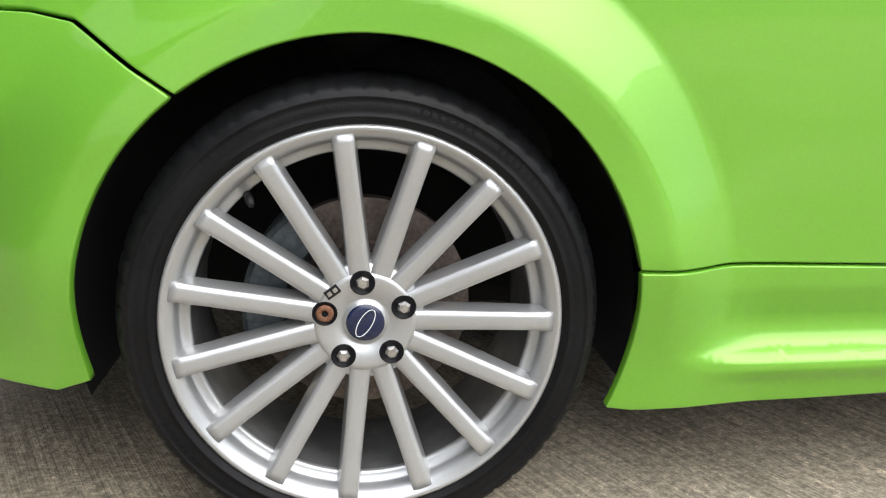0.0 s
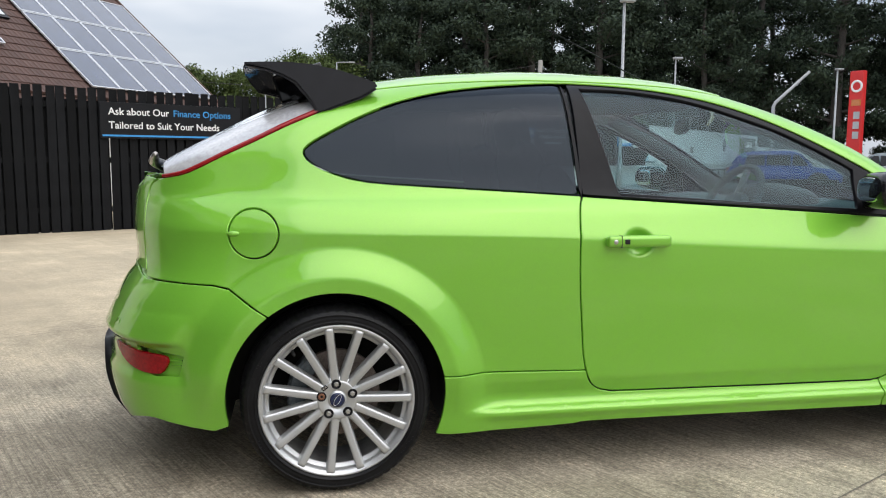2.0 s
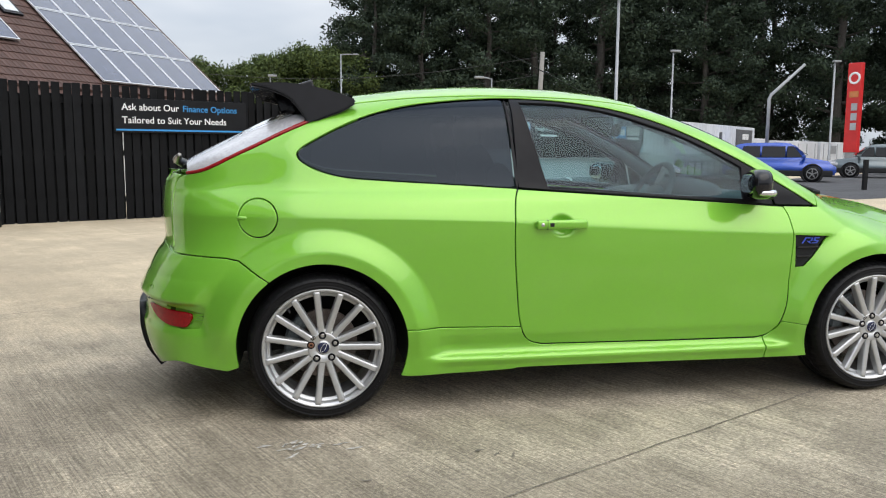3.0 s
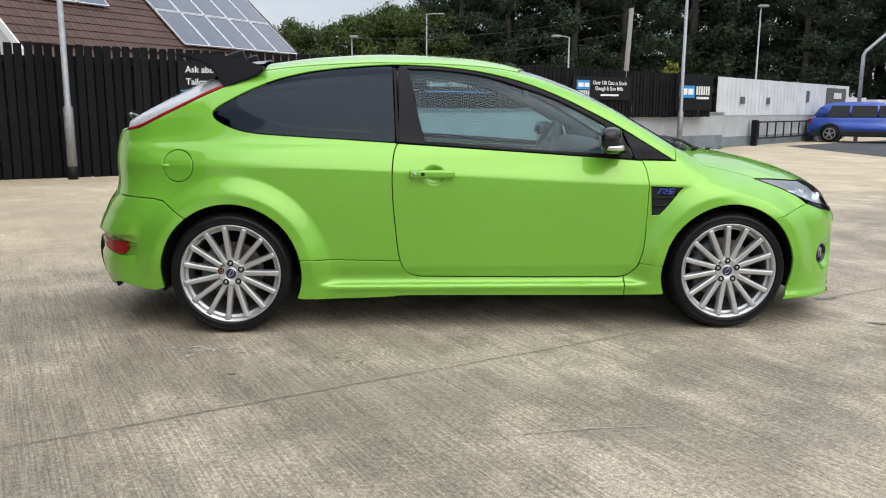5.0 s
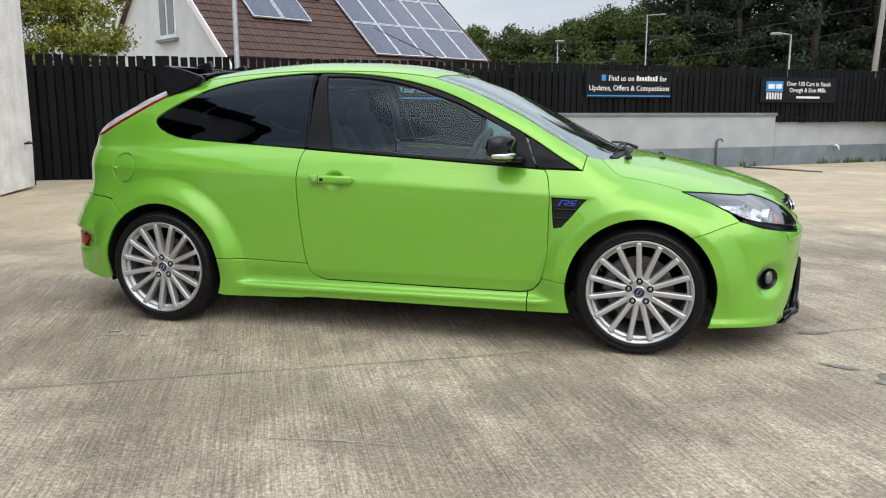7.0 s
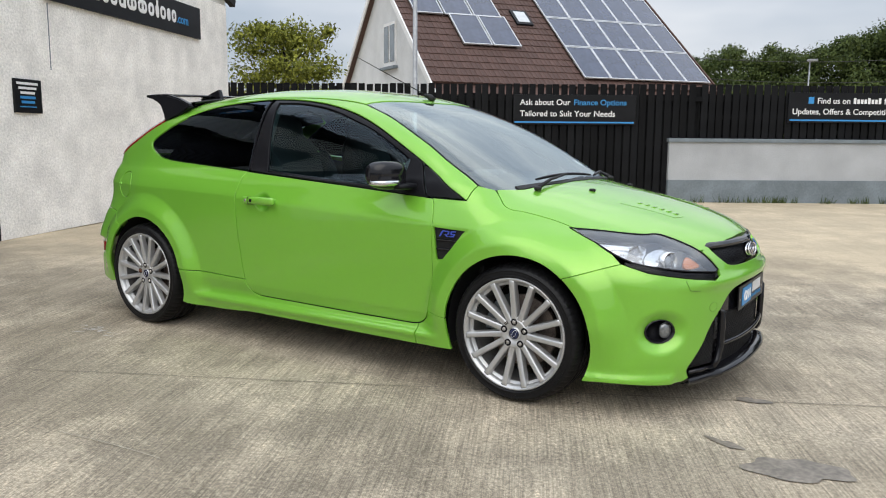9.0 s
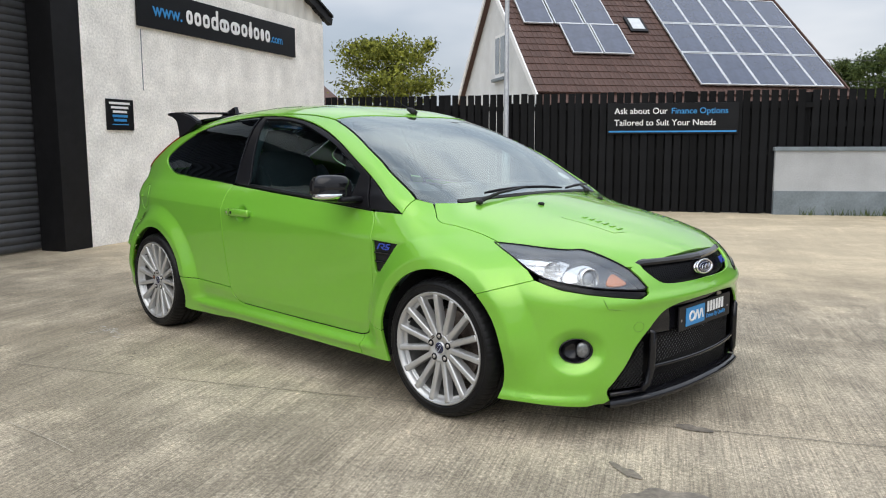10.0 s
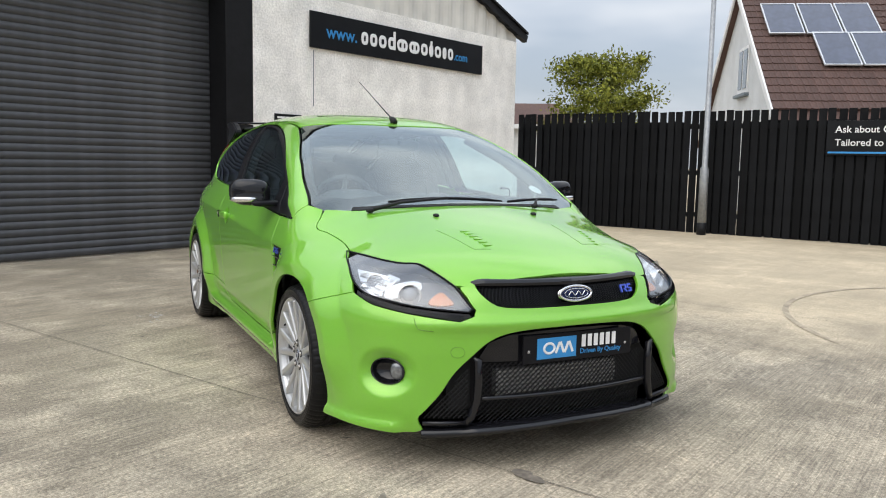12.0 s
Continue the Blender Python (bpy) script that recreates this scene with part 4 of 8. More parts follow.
# ---- far parked cars ----
def far_car(label, paint, m, length=4.35, tall=1.62):
    """A plain sport utility car about its middle, nose to +x."""
    ob = tagged(empty("parked_car"), label, "car", "cars parked in the distance")
    ob.matrix_world = m
    hl = length / 2

    def lean(z):
        """The glass leans in towards the roof."""
        return 1 - 0.16 * min(max((z - 0.95) / (tall - 0.95), 0), 1)

    low = [(-hl, 0.35), (-hl - 0.02, 0.7), (-hl + 0.08, 0.98), (hl - 1.15, 1.0), (hl - 0.25, 0.86), (hl, 0.68), (hl, 0.35), (hl - 0.1, 0.25), (-hl + 0.1, 0.25)]
    top = [(-hl + 0.1, 0.96), (-hl + 0.42, tall - 0.14), (-hl + 0.8, tall - 0.03), (0.1, tall), (0.55, tall - 0.06), (hl - 1.05, 1.0)]
    for nm, outline, half, mat_, bev in (("body", low, 0.90, paint, 0.06), ("cabin", top, 0.76, paint, 0.10)):
        bm = bmesh.new()
        v, f = prism(outline, 2 * half)
        vs = [bm.verts.new((x, y - half, z)) for x, y, z in v]
        for q in f:
            bm.faces.new([vs[i] for i in q])
        bmesh.ops.recalc_face_normals(bm, faces=bm.faces)
        bmesh.ops.bevel(bm, geom=bm.edges[:], offset=bev, segments=3, affect="EDGES")
        for vert in bm.verts:
            vert.co.y *= lean(vert.co.z) * (1 - 0.10 * max(0, abs(vert.co.x) - hl + 0.7))
        part(nm, bm, mat_, ob, "", True)
    part("sill", a_box((length - 0.25, 1.78, 0.24), (0, 0, 0.36), None, 0.05), BLACK_PLASTIC, ob)
    for sy in (-1, 1):
        for a, b in ((-hl + 0.45, -0.72), (-0.66, 0.25), (0.31, hl - 1.25)):
            t = tall - 0.16
            out = [(a + (0.22 if a < -1 else 0), 1.02), (a + (0.35 if a < -1 else 0.02), t), (min(b, 0.55), t), (b, 1.02)]
            v, f = prism(out, 0.02)
            link_mesh("window", [(x, (y + sy * 0.768 - 0.01) * lean(z), z) for x, y, z in v], f, BLACK_GLOSS, ob, flat=True)
        for x in (-hl + 0.80, hl - 0.88):
            wl_ = link_mesh("wheel", *lathe([(0.0, sy * 0.90), (0.22, sy * 0.91), (0.24, sy * 0.90), (0.34, sy * 0.90), (0.345, sy * 0.72), (0.1, sy * 0.70)], steps=24, centre=(x, 0, 0.345)), RUBBER, ob)
            rim_ = link_mesh("rim", *lathe([(0.195, sy * 0.905), (0.20, sy * 0.918), (0.225, sy * 0.918), (0.23, sy * 0.90)], steps=24, centre=(x, 0, 0.345)), ALLOY_DULL, wl_)
            for a in range(5):
                c_, s_ = math.cos(a * 1.2566 + 0.3), math.sin(a * 1.2566 + 0.3)
                part("spoke", a_box((0.20, 0.02, 0.05), (x + 0.10 * c_, sy * 0.912, 0.345 + 0.10 * s_), Matrix.Rotation(-a * 1.2566 - 0.3, 4, "Y"), 0.006), ALLOY_DULL, rim_)
            link_mesh("arch_trim", *lathe([(0.345, sy * 0.88), (0.36, sy * 0.912), (0.41, sy * 0.912), (0.42, sy * 0.88)], steps=28, centre=(x, 0, 0.345)), BLACK_PLASTIC, ob)
        part("tail_lamp", a_box((0.12, 0.25, 0.16), (-hl + 0.05, sy * 0.72, 0.86), None, 0.02), RED_LAMP, ob)
        part("headlamp", a_box((0.30, 0.35, 0.12), (hl - 0.12, sy * 0.66, 0.76), None, 0.03), CLEAR_LAMP, ob)
        part("mirror", a_box((0.14, 0.20, 0.13), (0.95, sy * 0.94, 1.05), None, 0.03), paint, ob)
    part("windscreen", a_box((0.02, 1.25, 0.62), (0.86, 0, 1.27), Matrix.Rotation(radians(-56), 4, "Y")), BLACK_GLOSS, ob)
    return ob


BLUE_CAR = surface("blue_car_paint", (0.012, 0.06, 0.36), 0.3, 0.3, grain=(0.5, 0.05), coat=1.0)
GREY_CAR = surface("grey_car_paint", (0.11, 0.14, 0.15), 0.3, 0.3, grain=(0.5, 0.05), coat=1.0)
BLACK_CAR = surface("dark_car_paint", (0.03, 0.03, 0.035), 0.3, 0.3, grain=(0.5, 0.05), coat=1.0)
far_car("bright blue sport utility car parked by the road", BLUE_CAR, pose(19.72, 26.1, fall(26), 0, 0, -33))
far_car("grey sport utility car parked further along the road", GREY_CAR, pose(27.4, 29.6, fall(30), 0, 0, 146))
far_car("dark estate car parked beyond the grey one", BLACK_CAR, pose(33.0, 32.5, fall(30), 0, 0, -30), 4.4, 1.5)

# unseen plain wall, added behind the camera for reflections and to close the place
part("reflection_wall", a_box((70, 0.3, 3.0), (5, -24, 1.5), None, 0.01), RENDER)
tagged(bpy.data.objects["reflection_wall"], "plain rendered boundary wall", "wall", kind="structure")


# small outbuilding beyond the fence, mostly hidden by the garage
shed = tagged(empty("outbuilding"), "low outbuilding with brown roof and white fascia behind the fence", "outbuilding")
shed.matrix_world = along_line((-18.5, 8.0), (-14.9, 13.1))
part("wall", a_box((5.9, 3.0, 2.4), (3.05, 1.65, 1.2), None, 0.01), HOUSE_WALL, shed)
v = [(-0.2, -0.1, 2.42), (6.4, -0.1, 2.42), (5.7, 1.7, 3.22), (0.4, 1.7, 3.22), (-0.2, 3.5, 2.42), (6.4, 3.5, 2.42)]
v = v + [(x, y, z - 0.1) for x, y, z in v]
link_mesh("roof", v, [(0, 1, 2, 3), (2, 5, 4, 3), (1, 5, 2), (0, 3, 4), (6, 9, 8, 7), (0, 6, 7, 1), (1, 7, 11, 5), (4, 5, 11, 10)], TILE, shed, flat=True)
part("fascia", a_box((6.6, 0.04, 0.14), (3.1, -0.13, 2.36)), WHITE_TRIM, shed)
# ---- trees ----
def leaf_material(name, colour, spread):
    m = bpy.data.materials.new(name)
    m.use_nodes = True
    n, k = m.node_tree.nodes, m.node_tree.links
    b = n["Principled BSDF"]
    geo, ramp_ = n.new("ShaderNodeNewGeometry"), n.new("ShaderNodeValToRGB")
    e = ramp_.color_ramp.elements
    e[0].color = (*[c * (1 - spread) for c in colour], 1)
    e[1].color = (colour[0] * (1 + spread * 1.4), colour[1] * (1 + spread), colour[2] * (1 + spread * 0.4), 1)
    k.new(geo.outputs["Random Per Island"], ramp_.inputs["Fac"])
    k.new(ramp_.outputs["Color"], b.inputs["Base Color"])
    b.inputs["Roughness"].default_value = 0.7
    b.inputs["Specular IOR Level"].default_value = 0.15
    return m


BARK = surface("bark", (0.045, 0.040, 0.035), 0.9, grain=(0.05, 0.3), stain=(0.4, 0.2), bump=(0.05, 0.02))
LEAF_DARK = leaf_material("dark_leaves", (0.028, 0.045, 0.032), 0.40)
LEAF_MID = leaf_material("mid_leaves", (0.058, 0.088, 0.030), 0.40)
LEAF_LIGHT = leaf_material("yellow_green_leaves", (0.16, 0.19, 0.035), 0.5)


def tree_meshes(seed, tall, wide, leaf, leaves, material, trunk0=0.25, conical=0.0):
    """Trunk with limbs, and a crown of loose leaf clumps with gaps. Two meshes."""
    rng = random.Random(seed)
    V, F = [], []

    def add(mesh):
        b = len(V)
        V.extend(mesh[0])
        F.extend([tuple(i + b for i in q) for q in mesh[1]])

    r0 = tall * 0.018 + 0.03
    lean = [Vector((rng.uniform(-0.03, 0.03) * tall * t, rng.uniform(-0.03, 0.03) * tall * t, tall * 0.92 * t)) for t in np.linspace(0, 1, 6)]
    add(tube(lean, [r0 * (1.25 - 1.1 * t) for t in np.linspace(0, 1, 6)], 8))
    clumps = []
    for i in range(26):
        t = trunk0 + (0.97 - trunk0) * (i + rng.random()) / 26
        base = lean[min(int(t * 5), 4)].lerp(lean[min(int(t * 5) + 1, 5)], t * 5 - int(t * 5))
        shape = (1 - conical) * math.sin(math.pi * min(1.0, (t - trunk0) / (1 - trunk0) * 0.82 + 0.16)) ** 0.7 + conical * (1.02 - (t - trunk0) / (1 - trunk0))
        reach = wide / 2 * shape * rng.uniform(0.6, 1.1)
        a = i * 2.4 + rng.uniform(-0.4, 0.4)
        tip = base + Vector((math.cos(a) * reach, math.sin(a) * reach, reach * rng.uniform(0.1, 0.5)))
        mid = base.lerp(tip, 0.5) + Vector((0, 0, -0.06 * reach))
        add(tube([base, mid, tip], [r0 * 0.4 * (1.1 - t), r0 * 0.25 * (1.1 - t), 0.008], 5))
        for q in (0.45, 0.72, 1.0):
            clumps.append((base.lerp(tip, q) + Vector((rng.uniform(-.2, .2), rng.uniform(-.2, .2), rng.uniform(-.1, .25))) * wide * 0.12, wide * rng.uniform(0.07, 0.15) * (1.15 - 0.3 * conical)))
    trunk = bpy.data.meshes.new("trunk")
    trunk.from_pydata([tuple(p) for p in V], [], F)
    trunk.polygons.foreach_set("use_smooth", [True] * len(F))
    trunk.materials.append(BARK)
    rs = np.random.RandomState(seed)
    per = max(1, leaves // len(clumps))
    cv, cf = [], []
    for c, r in clumps:
        d = rs.normal(size=(per, 3))
        d /= np.linalg.norm(d, axis=1)[:, None]
        p = np.array(c) + d * (r * rs.uniform(0.25, 1.15, (per, 1))) * (1, 1, 0.75)
        u = rs.normal(size=(per, 3))
        u /= np.linalg.norm(u, axis=1)[:, None]
        w_ = np.cross(u, d + 0.3 * rs.normal(size=(per, 3)))
        w_ /= np.maximum(np.linalg.norm(w_, axis=1), 1e-6)[:, None]
        sz = leaf * rs.uniform(0.55, 1.3, (per, 1))
        b = len(cv)
        quad = np.stack([p - u * sz, p - w_ * sz * 0.45, p + u * sz, p + w_ * sz * 0.45], 1).reshape(-1, 3)
        cv.extend(map(tuple, quad))
        cf.extend([(b + 4 * i, b + 4 * i + 1, b + 4 * i + 2, b + 4 * i + 3) for i in range(per)])
    crown = bpy.data.meshes.new("crown")
    crown.from_pydata(cv, [], cf)
    crown.materials.append(material)
    return trunk, crown


def plant(meshes, m, label, group=""):
    ob = tagged(empty("tree"), label, "tree", group)
    ob.matrix_world = m
    for nm, me in zip(("trunk", "crown"), meshes):
        o = new(nm, me)
        o.parent = ob
    return ob


near_tree = tree_meshes(11, 4.1, 3.1, 0.052, 17000, LEAF_LIGHT, 0.30)
plant(near_tree, pose(-9.35, 9.9, -0.1, 0, 0, 20), "small yellow-green leafy tree behind the fence")
dark = [tree_meshes(20 + i, 15.0 + 1.5 * i, 8.0, 0.145, 19000, LEAF_DARK, 0.10, 0.35) for i in range(4)]
mids = [tree_meshes(40 + i, 9.0, 7.0, 0.13, 15000, LEAF_MID, 0.12) for i in range(3)]
rng = random.Random(8)
for i in range(51):
    x = 6.0 + (i % 17) * 3.9 + rng.uniform(-1.2, 1.2)
    row = i // 17
    y = 55 + 7 * row - 0.012 * max(0, x - 12) ** 2 * 0.9 + rng.uniform(-1.5, 1.5)
    plant(dark[rng.randrange(4)], pose(x, y, fall(60), 0, 0, rng.uniform(0, 360)) @ Matrix.Scale(rng.uniform(0.9, 1.2), 4), "tall dark green tree in a dense wood", "wood beyond the yard")
for i in range(12):
    x = -16.5 + i * 1.95 + rng.uniform(-0.6, 0.6)
    y = 58 + rng.uniform(-4, 4)
    plant(mids[rng.randrange(3)], pose(x, y, fall(60), 0, 0, rng.uniform(0, 360)) @ Matrix.Scale(rng.uniform(0.75, 1.08), 4), "leafy mid-green tree behind the houses", "trees behind the houses")
sapling = tree_meshes(61, 2.6, 0.9, 0.06, 900, LEAF_LIGHT, 0.2)
plant(sapling, pose(13.2, 31.0, fall(30), 0, 0, 0) @ Matrix.Scale(1.45, 4), "slim young tree behind the fence")
plant(sapling, pose(2.0, 31.0, fall(30), 0, 0, 80) @ Matrix.Scale(1.25, 4), "slim young tree behind the fence")


# weeds along the foot of the rendered wall and the fence
rs = np.random.RandomState(5)
wv, wf_ = [], []
for m_, length in ((along_line((-0.50, 11.42), (5.75, 16.0)), 7.7), (along_line((5.77, 16.10), (11.4, 20.6)), 7.2)):
    for c in rs.uniform(0, length, 26):
        for _ in range(rs.randint(5, 16)):
            p = m_ @ Vector((c + rs.normal(0, 0.07), -0.05 - abs(rs.normal(0, 0.03)), 0))
            tip = Vector((rs.normal(0, 0.05), rs.normal(0, 0.05), rs.uniform(0.05, 0.20)))
            b_ = len(wv)
            z0 = fall(p.y) - 0.005
            wv += [(p.x - 0.008, p.y, z0), (p.x + 0.008, p.y, z0), (p.x + tip.x, p.y + tip.y, z0 + tip.z)]
            wf_.append((b_, b_ + 1, b_ + 2))
tagged(link_mesh("weeds", wv, wf_, LEAF_MID, flat=True), "sparse green weeds at the foot of a wall", "weeds", kind="stuff")
# ---- the car's skin: half width as a smooth function of length and height ----
def spline(*pairs):
    """A smooth curve through (x, y) pairs, for arrays."""
    xs = np.array([p[0] for p in pairs], float)
    ys = np.array([p[1] for p in pairs], float)
    sl = np.diff(ys) / np.diff(xs)
    m = np.zeros(len(xs))
    m[1:-1] = np.where(sl[:-1] * sl[1:] > 0, 2 * sl[:-1] * sl[1:] / np.where(sl[:-1] + sl[1:] == 0, 1, sl[:-1] + sl[1:]), 0)
    m[0], m[-1] = sl[0], sl[-1]

    def curve(x):
        x = np.clip(np.asarray(x, float), xs[0], xs[-1])
        i = np.clip(np.searchsorted(xs, x, side="right") - 1, 0, len(xs) - 2)
        h = xs[i + 1] - xs[i]
        t = (x - xs[i]) / h
        return (ys[i] * (1 + 2 * t) * (1 - t) ** 2 + m[i] * h * t * (1 - t) ** 2
                + ys[i + 1] * t * t * (3 - 2 * t) + m[i + 1] * h * t * t * (t - 1))
    return curve


def smooth(a, b, x):
    t = np.clip((np.asarray(x, float) - a) / (b - a), 0, 1)
    return t * t * (3 - 2 * t)


HUB_Z, WHEELBASE = 0.318, 2.64
# half width of the body side by height, at the doors
SIDE = spline((0.10, 0.852), (0.15, 0.866), (0.18, 0.872), (0.21, 0.879), (0.232, 0.8895), (0.242, 0.888), (0.263, 0.859), (0.278, 0.853), (0.29, 0.852),
              (0.32, 0.860), (0.345, 0.868), (0.36, 0.8695), (0.40, 0.872), (0.50, 0.879), (0.65, 0.889), (0.78, 0.8945), (0.842, 0.8955), (0.850, 0.8935), (0.90, 0.8735),
              (0.95, 0.850), (0.98, 0.826), (1.0, 0.810), (1.05, 0.788), (1.143, 0.755), (1.25, 0.710), (1.40, 0.645), (1.55, 0.580))
# the same with no skirt, for the wings and bumpers
PLAIN = spline((0.10, 0.865), (0.16, 0.882), (0.22, 0.888), (0.35, 0.882), (0.50, 0.880), (0.65, 0.889), (0.78, 0.8945), (0.842, 0.8955),
               (0.850, 0.8935), (0.90, 0.8735), (0.95, 0.850), (0.98, 0.826), (1.0, 0.810), (1.05, 0.788), (1.143, 0.755), (1.25, 0.710), (1.40, 0.645), (1.55, 0.580))
CREASE = spline((-0.8, 0.885), (-0.3, 0.875), (0.26, 0.866), (0.85, 0.848), (1.29, 0.823), (2.17, 0.783), (2.6, 0.775), (3.6, 0.77))
# centre line of the top: tailgate, roof, windscreen, bonnet
TOP = spline((-0.80, 0.80), (-0.755, 0.985), (-0.70, 1.045), (-0.60, 1.118), (-0.40, 1.225), (-0.20, 1.325), (0.0, 1.395), (0.2, 1.432), (0.45, 1.463), (0.80, 1.482), (1.10, 1.476),
             (1.30, 1.462), (1.45, 1.44), (1.60, 1.402), (1.75, 1.352), (1.90, 1.288), (2.05, 1.212), (2.20, 1.13), (2.35, 1.052), (2.50, 0.985),
             (2.65, 0.962), (2.85, 0.925), (3.05, 0.88), (3.20, 0.836), (3.32, 0.79), (3.42, 0.735), (3.48, 0.66), (3.56, 0.5))
# nose and tail by height
NOSE = spline((0.10, 3.44), (0.16, 3.475), (0.25, 3.49), (0.45, 3.492), (0.58, 3.482), (0.66, 3.462), (0.72, 3.44), (0.80, 3.42), (1.0, 3.40))
TAIL = spline((0.10, -0.73), (0.18, -0.785), (0.26, -0.838), (0.36, -0.860), (0.46, -0.858), (0.55, -0.840), (0.62, -0.818), (0.68, -0.785), (0.72, -0.755), (0.76, -0.745), (0.85, -0.752), (1.0, -0.748), (1.2, -0.74))
TAPER_UP = spline((-0.8, 0.82), (-0.5, 0.875), (-0.335, 0.905), (-0.2, 0.94), (-0.1, 0.962), (0.1, 0.983), (0.3, 0.994), (0.6, 1.0), (2.3, 1.0), (2.64, 0.985), (3.0, 0.95), (3.6, 0.92))
TAPER_LOW = spline((-0.8, 0.93), (-0.5, 0.965), (-0.3, 0.98), (0.0, 0.985), (0.5, 1.0), (2.3, 1.0), (2.64, 0.995), (3.0, 0.985), (3.6, 0.97))
NOSE_A, NOSE_M, NOSE_N = 2.72, 3.7, 2.0
TAIL_A, TAIL_M, TAIL_N = -0.20, 4.0, 2.2


def flare(x, z, cx, tall):
    r = np.hypot(x - cx, z - 0.318)
    t = np.clip((r - 0.412) / 0.098, 0, 1)
    return tall * (1 - 0.72 * t - 0.28 * t * t * (3 - 2 * t)) * smooth(0.20, 0.42, z)


def half_width(x, z):
    x, z = np.broadcast_arrays(np.asarray(x, float), np.asarray(z, float))
    skirt = smooth(0.42, 0.58, x) * (1 - smooth(2.10, 2.25, x))
    # the shoulder crease climbs towards the tail
    zs = z + (0.845 - CREASE(x)) * smooth(0.5, 0.75, z) * (1 - smooth(0.88, 1.0, z))
    s = SIDE(zs) * skirt + PLAIN(zs) * (1 - skirt)
    up = smooth(0.55, 0.85, z)
    s = s * (TAPER_UP(x) * up + TAPER_LOW(x) * (1 - up))
    s = s + flare(x, z, 0.0, 0.046) + flare(x, z, WHEELBASE, 0.044)
    front = smooth(1.9, 2.85, x)
    z0 = 0.9 * (1 - front) + 0.45 * front
    k = 10 * (1 - front) + 4 * front
    p = 0.35 * (1 - front) + 0.5 * front
    q = np.clip((z - z0) / np.maximum(TOP(x) - z0, 1e-3), 0, 1)
    s = s * (1 - q ** k) ** p
    t = np.clip((x - NOSE_A) / (NOSE(z) - NOSE_A), 0, 1)
    s = s * (1 - t ** NOSE_M) ** (1 / NOSE_N)
    t = np.clip((TAIL_A - x) / (TAIL_A - TAIL(z)), 0, 1)
    return s * (1 - t ** TAIL_M) ** (1 / TAIL_N)


def bisect(f, lo, hi):
    """Where the falling function f passes zero, for arrays."""
    lo, hi = np.array(lo, float), np.array(hi, float)
    for _ in range(42):
        mid = (lo + hi) / 2
        up = f(mid) > 0
        lo, hi = np.where(up, mid, lo), np.where(up, hi, mid)
    return (lo + hi) / 2


def at_side(a, b):
    """Length and height -> the car's skin."""
    return np.stack([a, half_width(a, b), b], -1)


def at_top(a, b):
    """Length and half width -> the car's skin."""
    z = bisect(lambda z: half_width(a, z) - np.abs(b), np.full(np.shape(a), 0.55), TOP(a))
    return np.stack([a, b, z], -1)


ROUND = 1.2


def along(c):
    return c * (2 - c)


def at_nose(a, b):
    """Way round the nose (0 at the side, 1.2 at the centre, on to 2.4) and height -> the car's skin."""
    c = np.clip(np.where(a > ROUND, 2 * ROUND - a, a) / ROUND, 0, 1)
    x = NOSE_A + (NOSE(b) - NOSE_A) * along(c)
    return np.stack([x, half_width(x, b) * np.where(a > ROUND, -1, 1), b], -1)


def at_tail(a, b):
    c = np.clip(np.where(a > ROUND, 2 * ROUND - a, a) / ROUND, 0, 1)
    x = TAIL_A - (TAIL_A - TAIL(b)) * along(c)
    return np.stack([x, half_width(x, b) * np.where(a > ROUND, -1, 1), b], -1)


def nose_way(x, z):
    t = np.clip((x - NOSE_A) / (NOSE(z) - NOSE_A), 0, 1)
    return float(ROUND * (1 - np.sqrt(1 - t)))


def tail_way(x, z):
    t = np.clip((TAIL_A - x) / (TAIL_A - TAIL(z)), 0, 1)
    return float(ROUND * (1 - np.sqrt(1 - t)))


from mathutils.geometry import delaunay_2d_cdt


def dense(points, step, closed=True):
    """Points put in along straight edges."""
    out = []
    n = len(points)
    for i in range(n if closed else n - 1):
        a, b = np.array(points[i], float), np.array(points[(i + 1) % n], float)
        k = max(1, int(math.ceil(np.linalg.norm(b - a) / step)))
        out += [tuple(a + (b - a) * j / k) for j in range(k)]
    if not closed:
        out.append(tuple(points[-1]))
    return out


def rounded(points, step=0.02, closed=False):
    """A smooth curve through points."""
    p = [np.array(q, float) for q in points]
    n, out = len(p), []
    for i in range(n if closed else n - 1):
        a, b, c, d = (p[(i - 1) % n] if closed or i else 2 * p[0] - p[1], p[i], p[(i + 1) % n],
                      p[(i + 2) % n] if closed or i + 2 < n else 2 * p[-1] - p[-2])
        k = max(1, int(math.ceil(np.linalg.norm(c - b) / step)))
        for j in range(k):
            t = j / k
            out.append(tuple(0.5 * (2 * b + (c - a) * t + (2 * a - 5 * b + 4 * c - d) * t * t + (3 * b - a - 3 * c + d) * t ** 3)))
    if not closed:
        out.append(tuple(p[-1]))
    return out


def arc(cx, cz, r, a0, a1, steps=40):
    return [(cx + r * math.cos(radians(a0 + (a1 - a0) * i / steps)), cz + r * math.sin(radians(a0 + (a1 - a0) * i / steps))) for i in range(steps + 1)]


def area2(p):
    return sum(p[i][0] * p[(i + 1) % len(p)][1] - p[(i + 1) % len(p)][0] * p[i][1] for i in range(len(p))) / 2


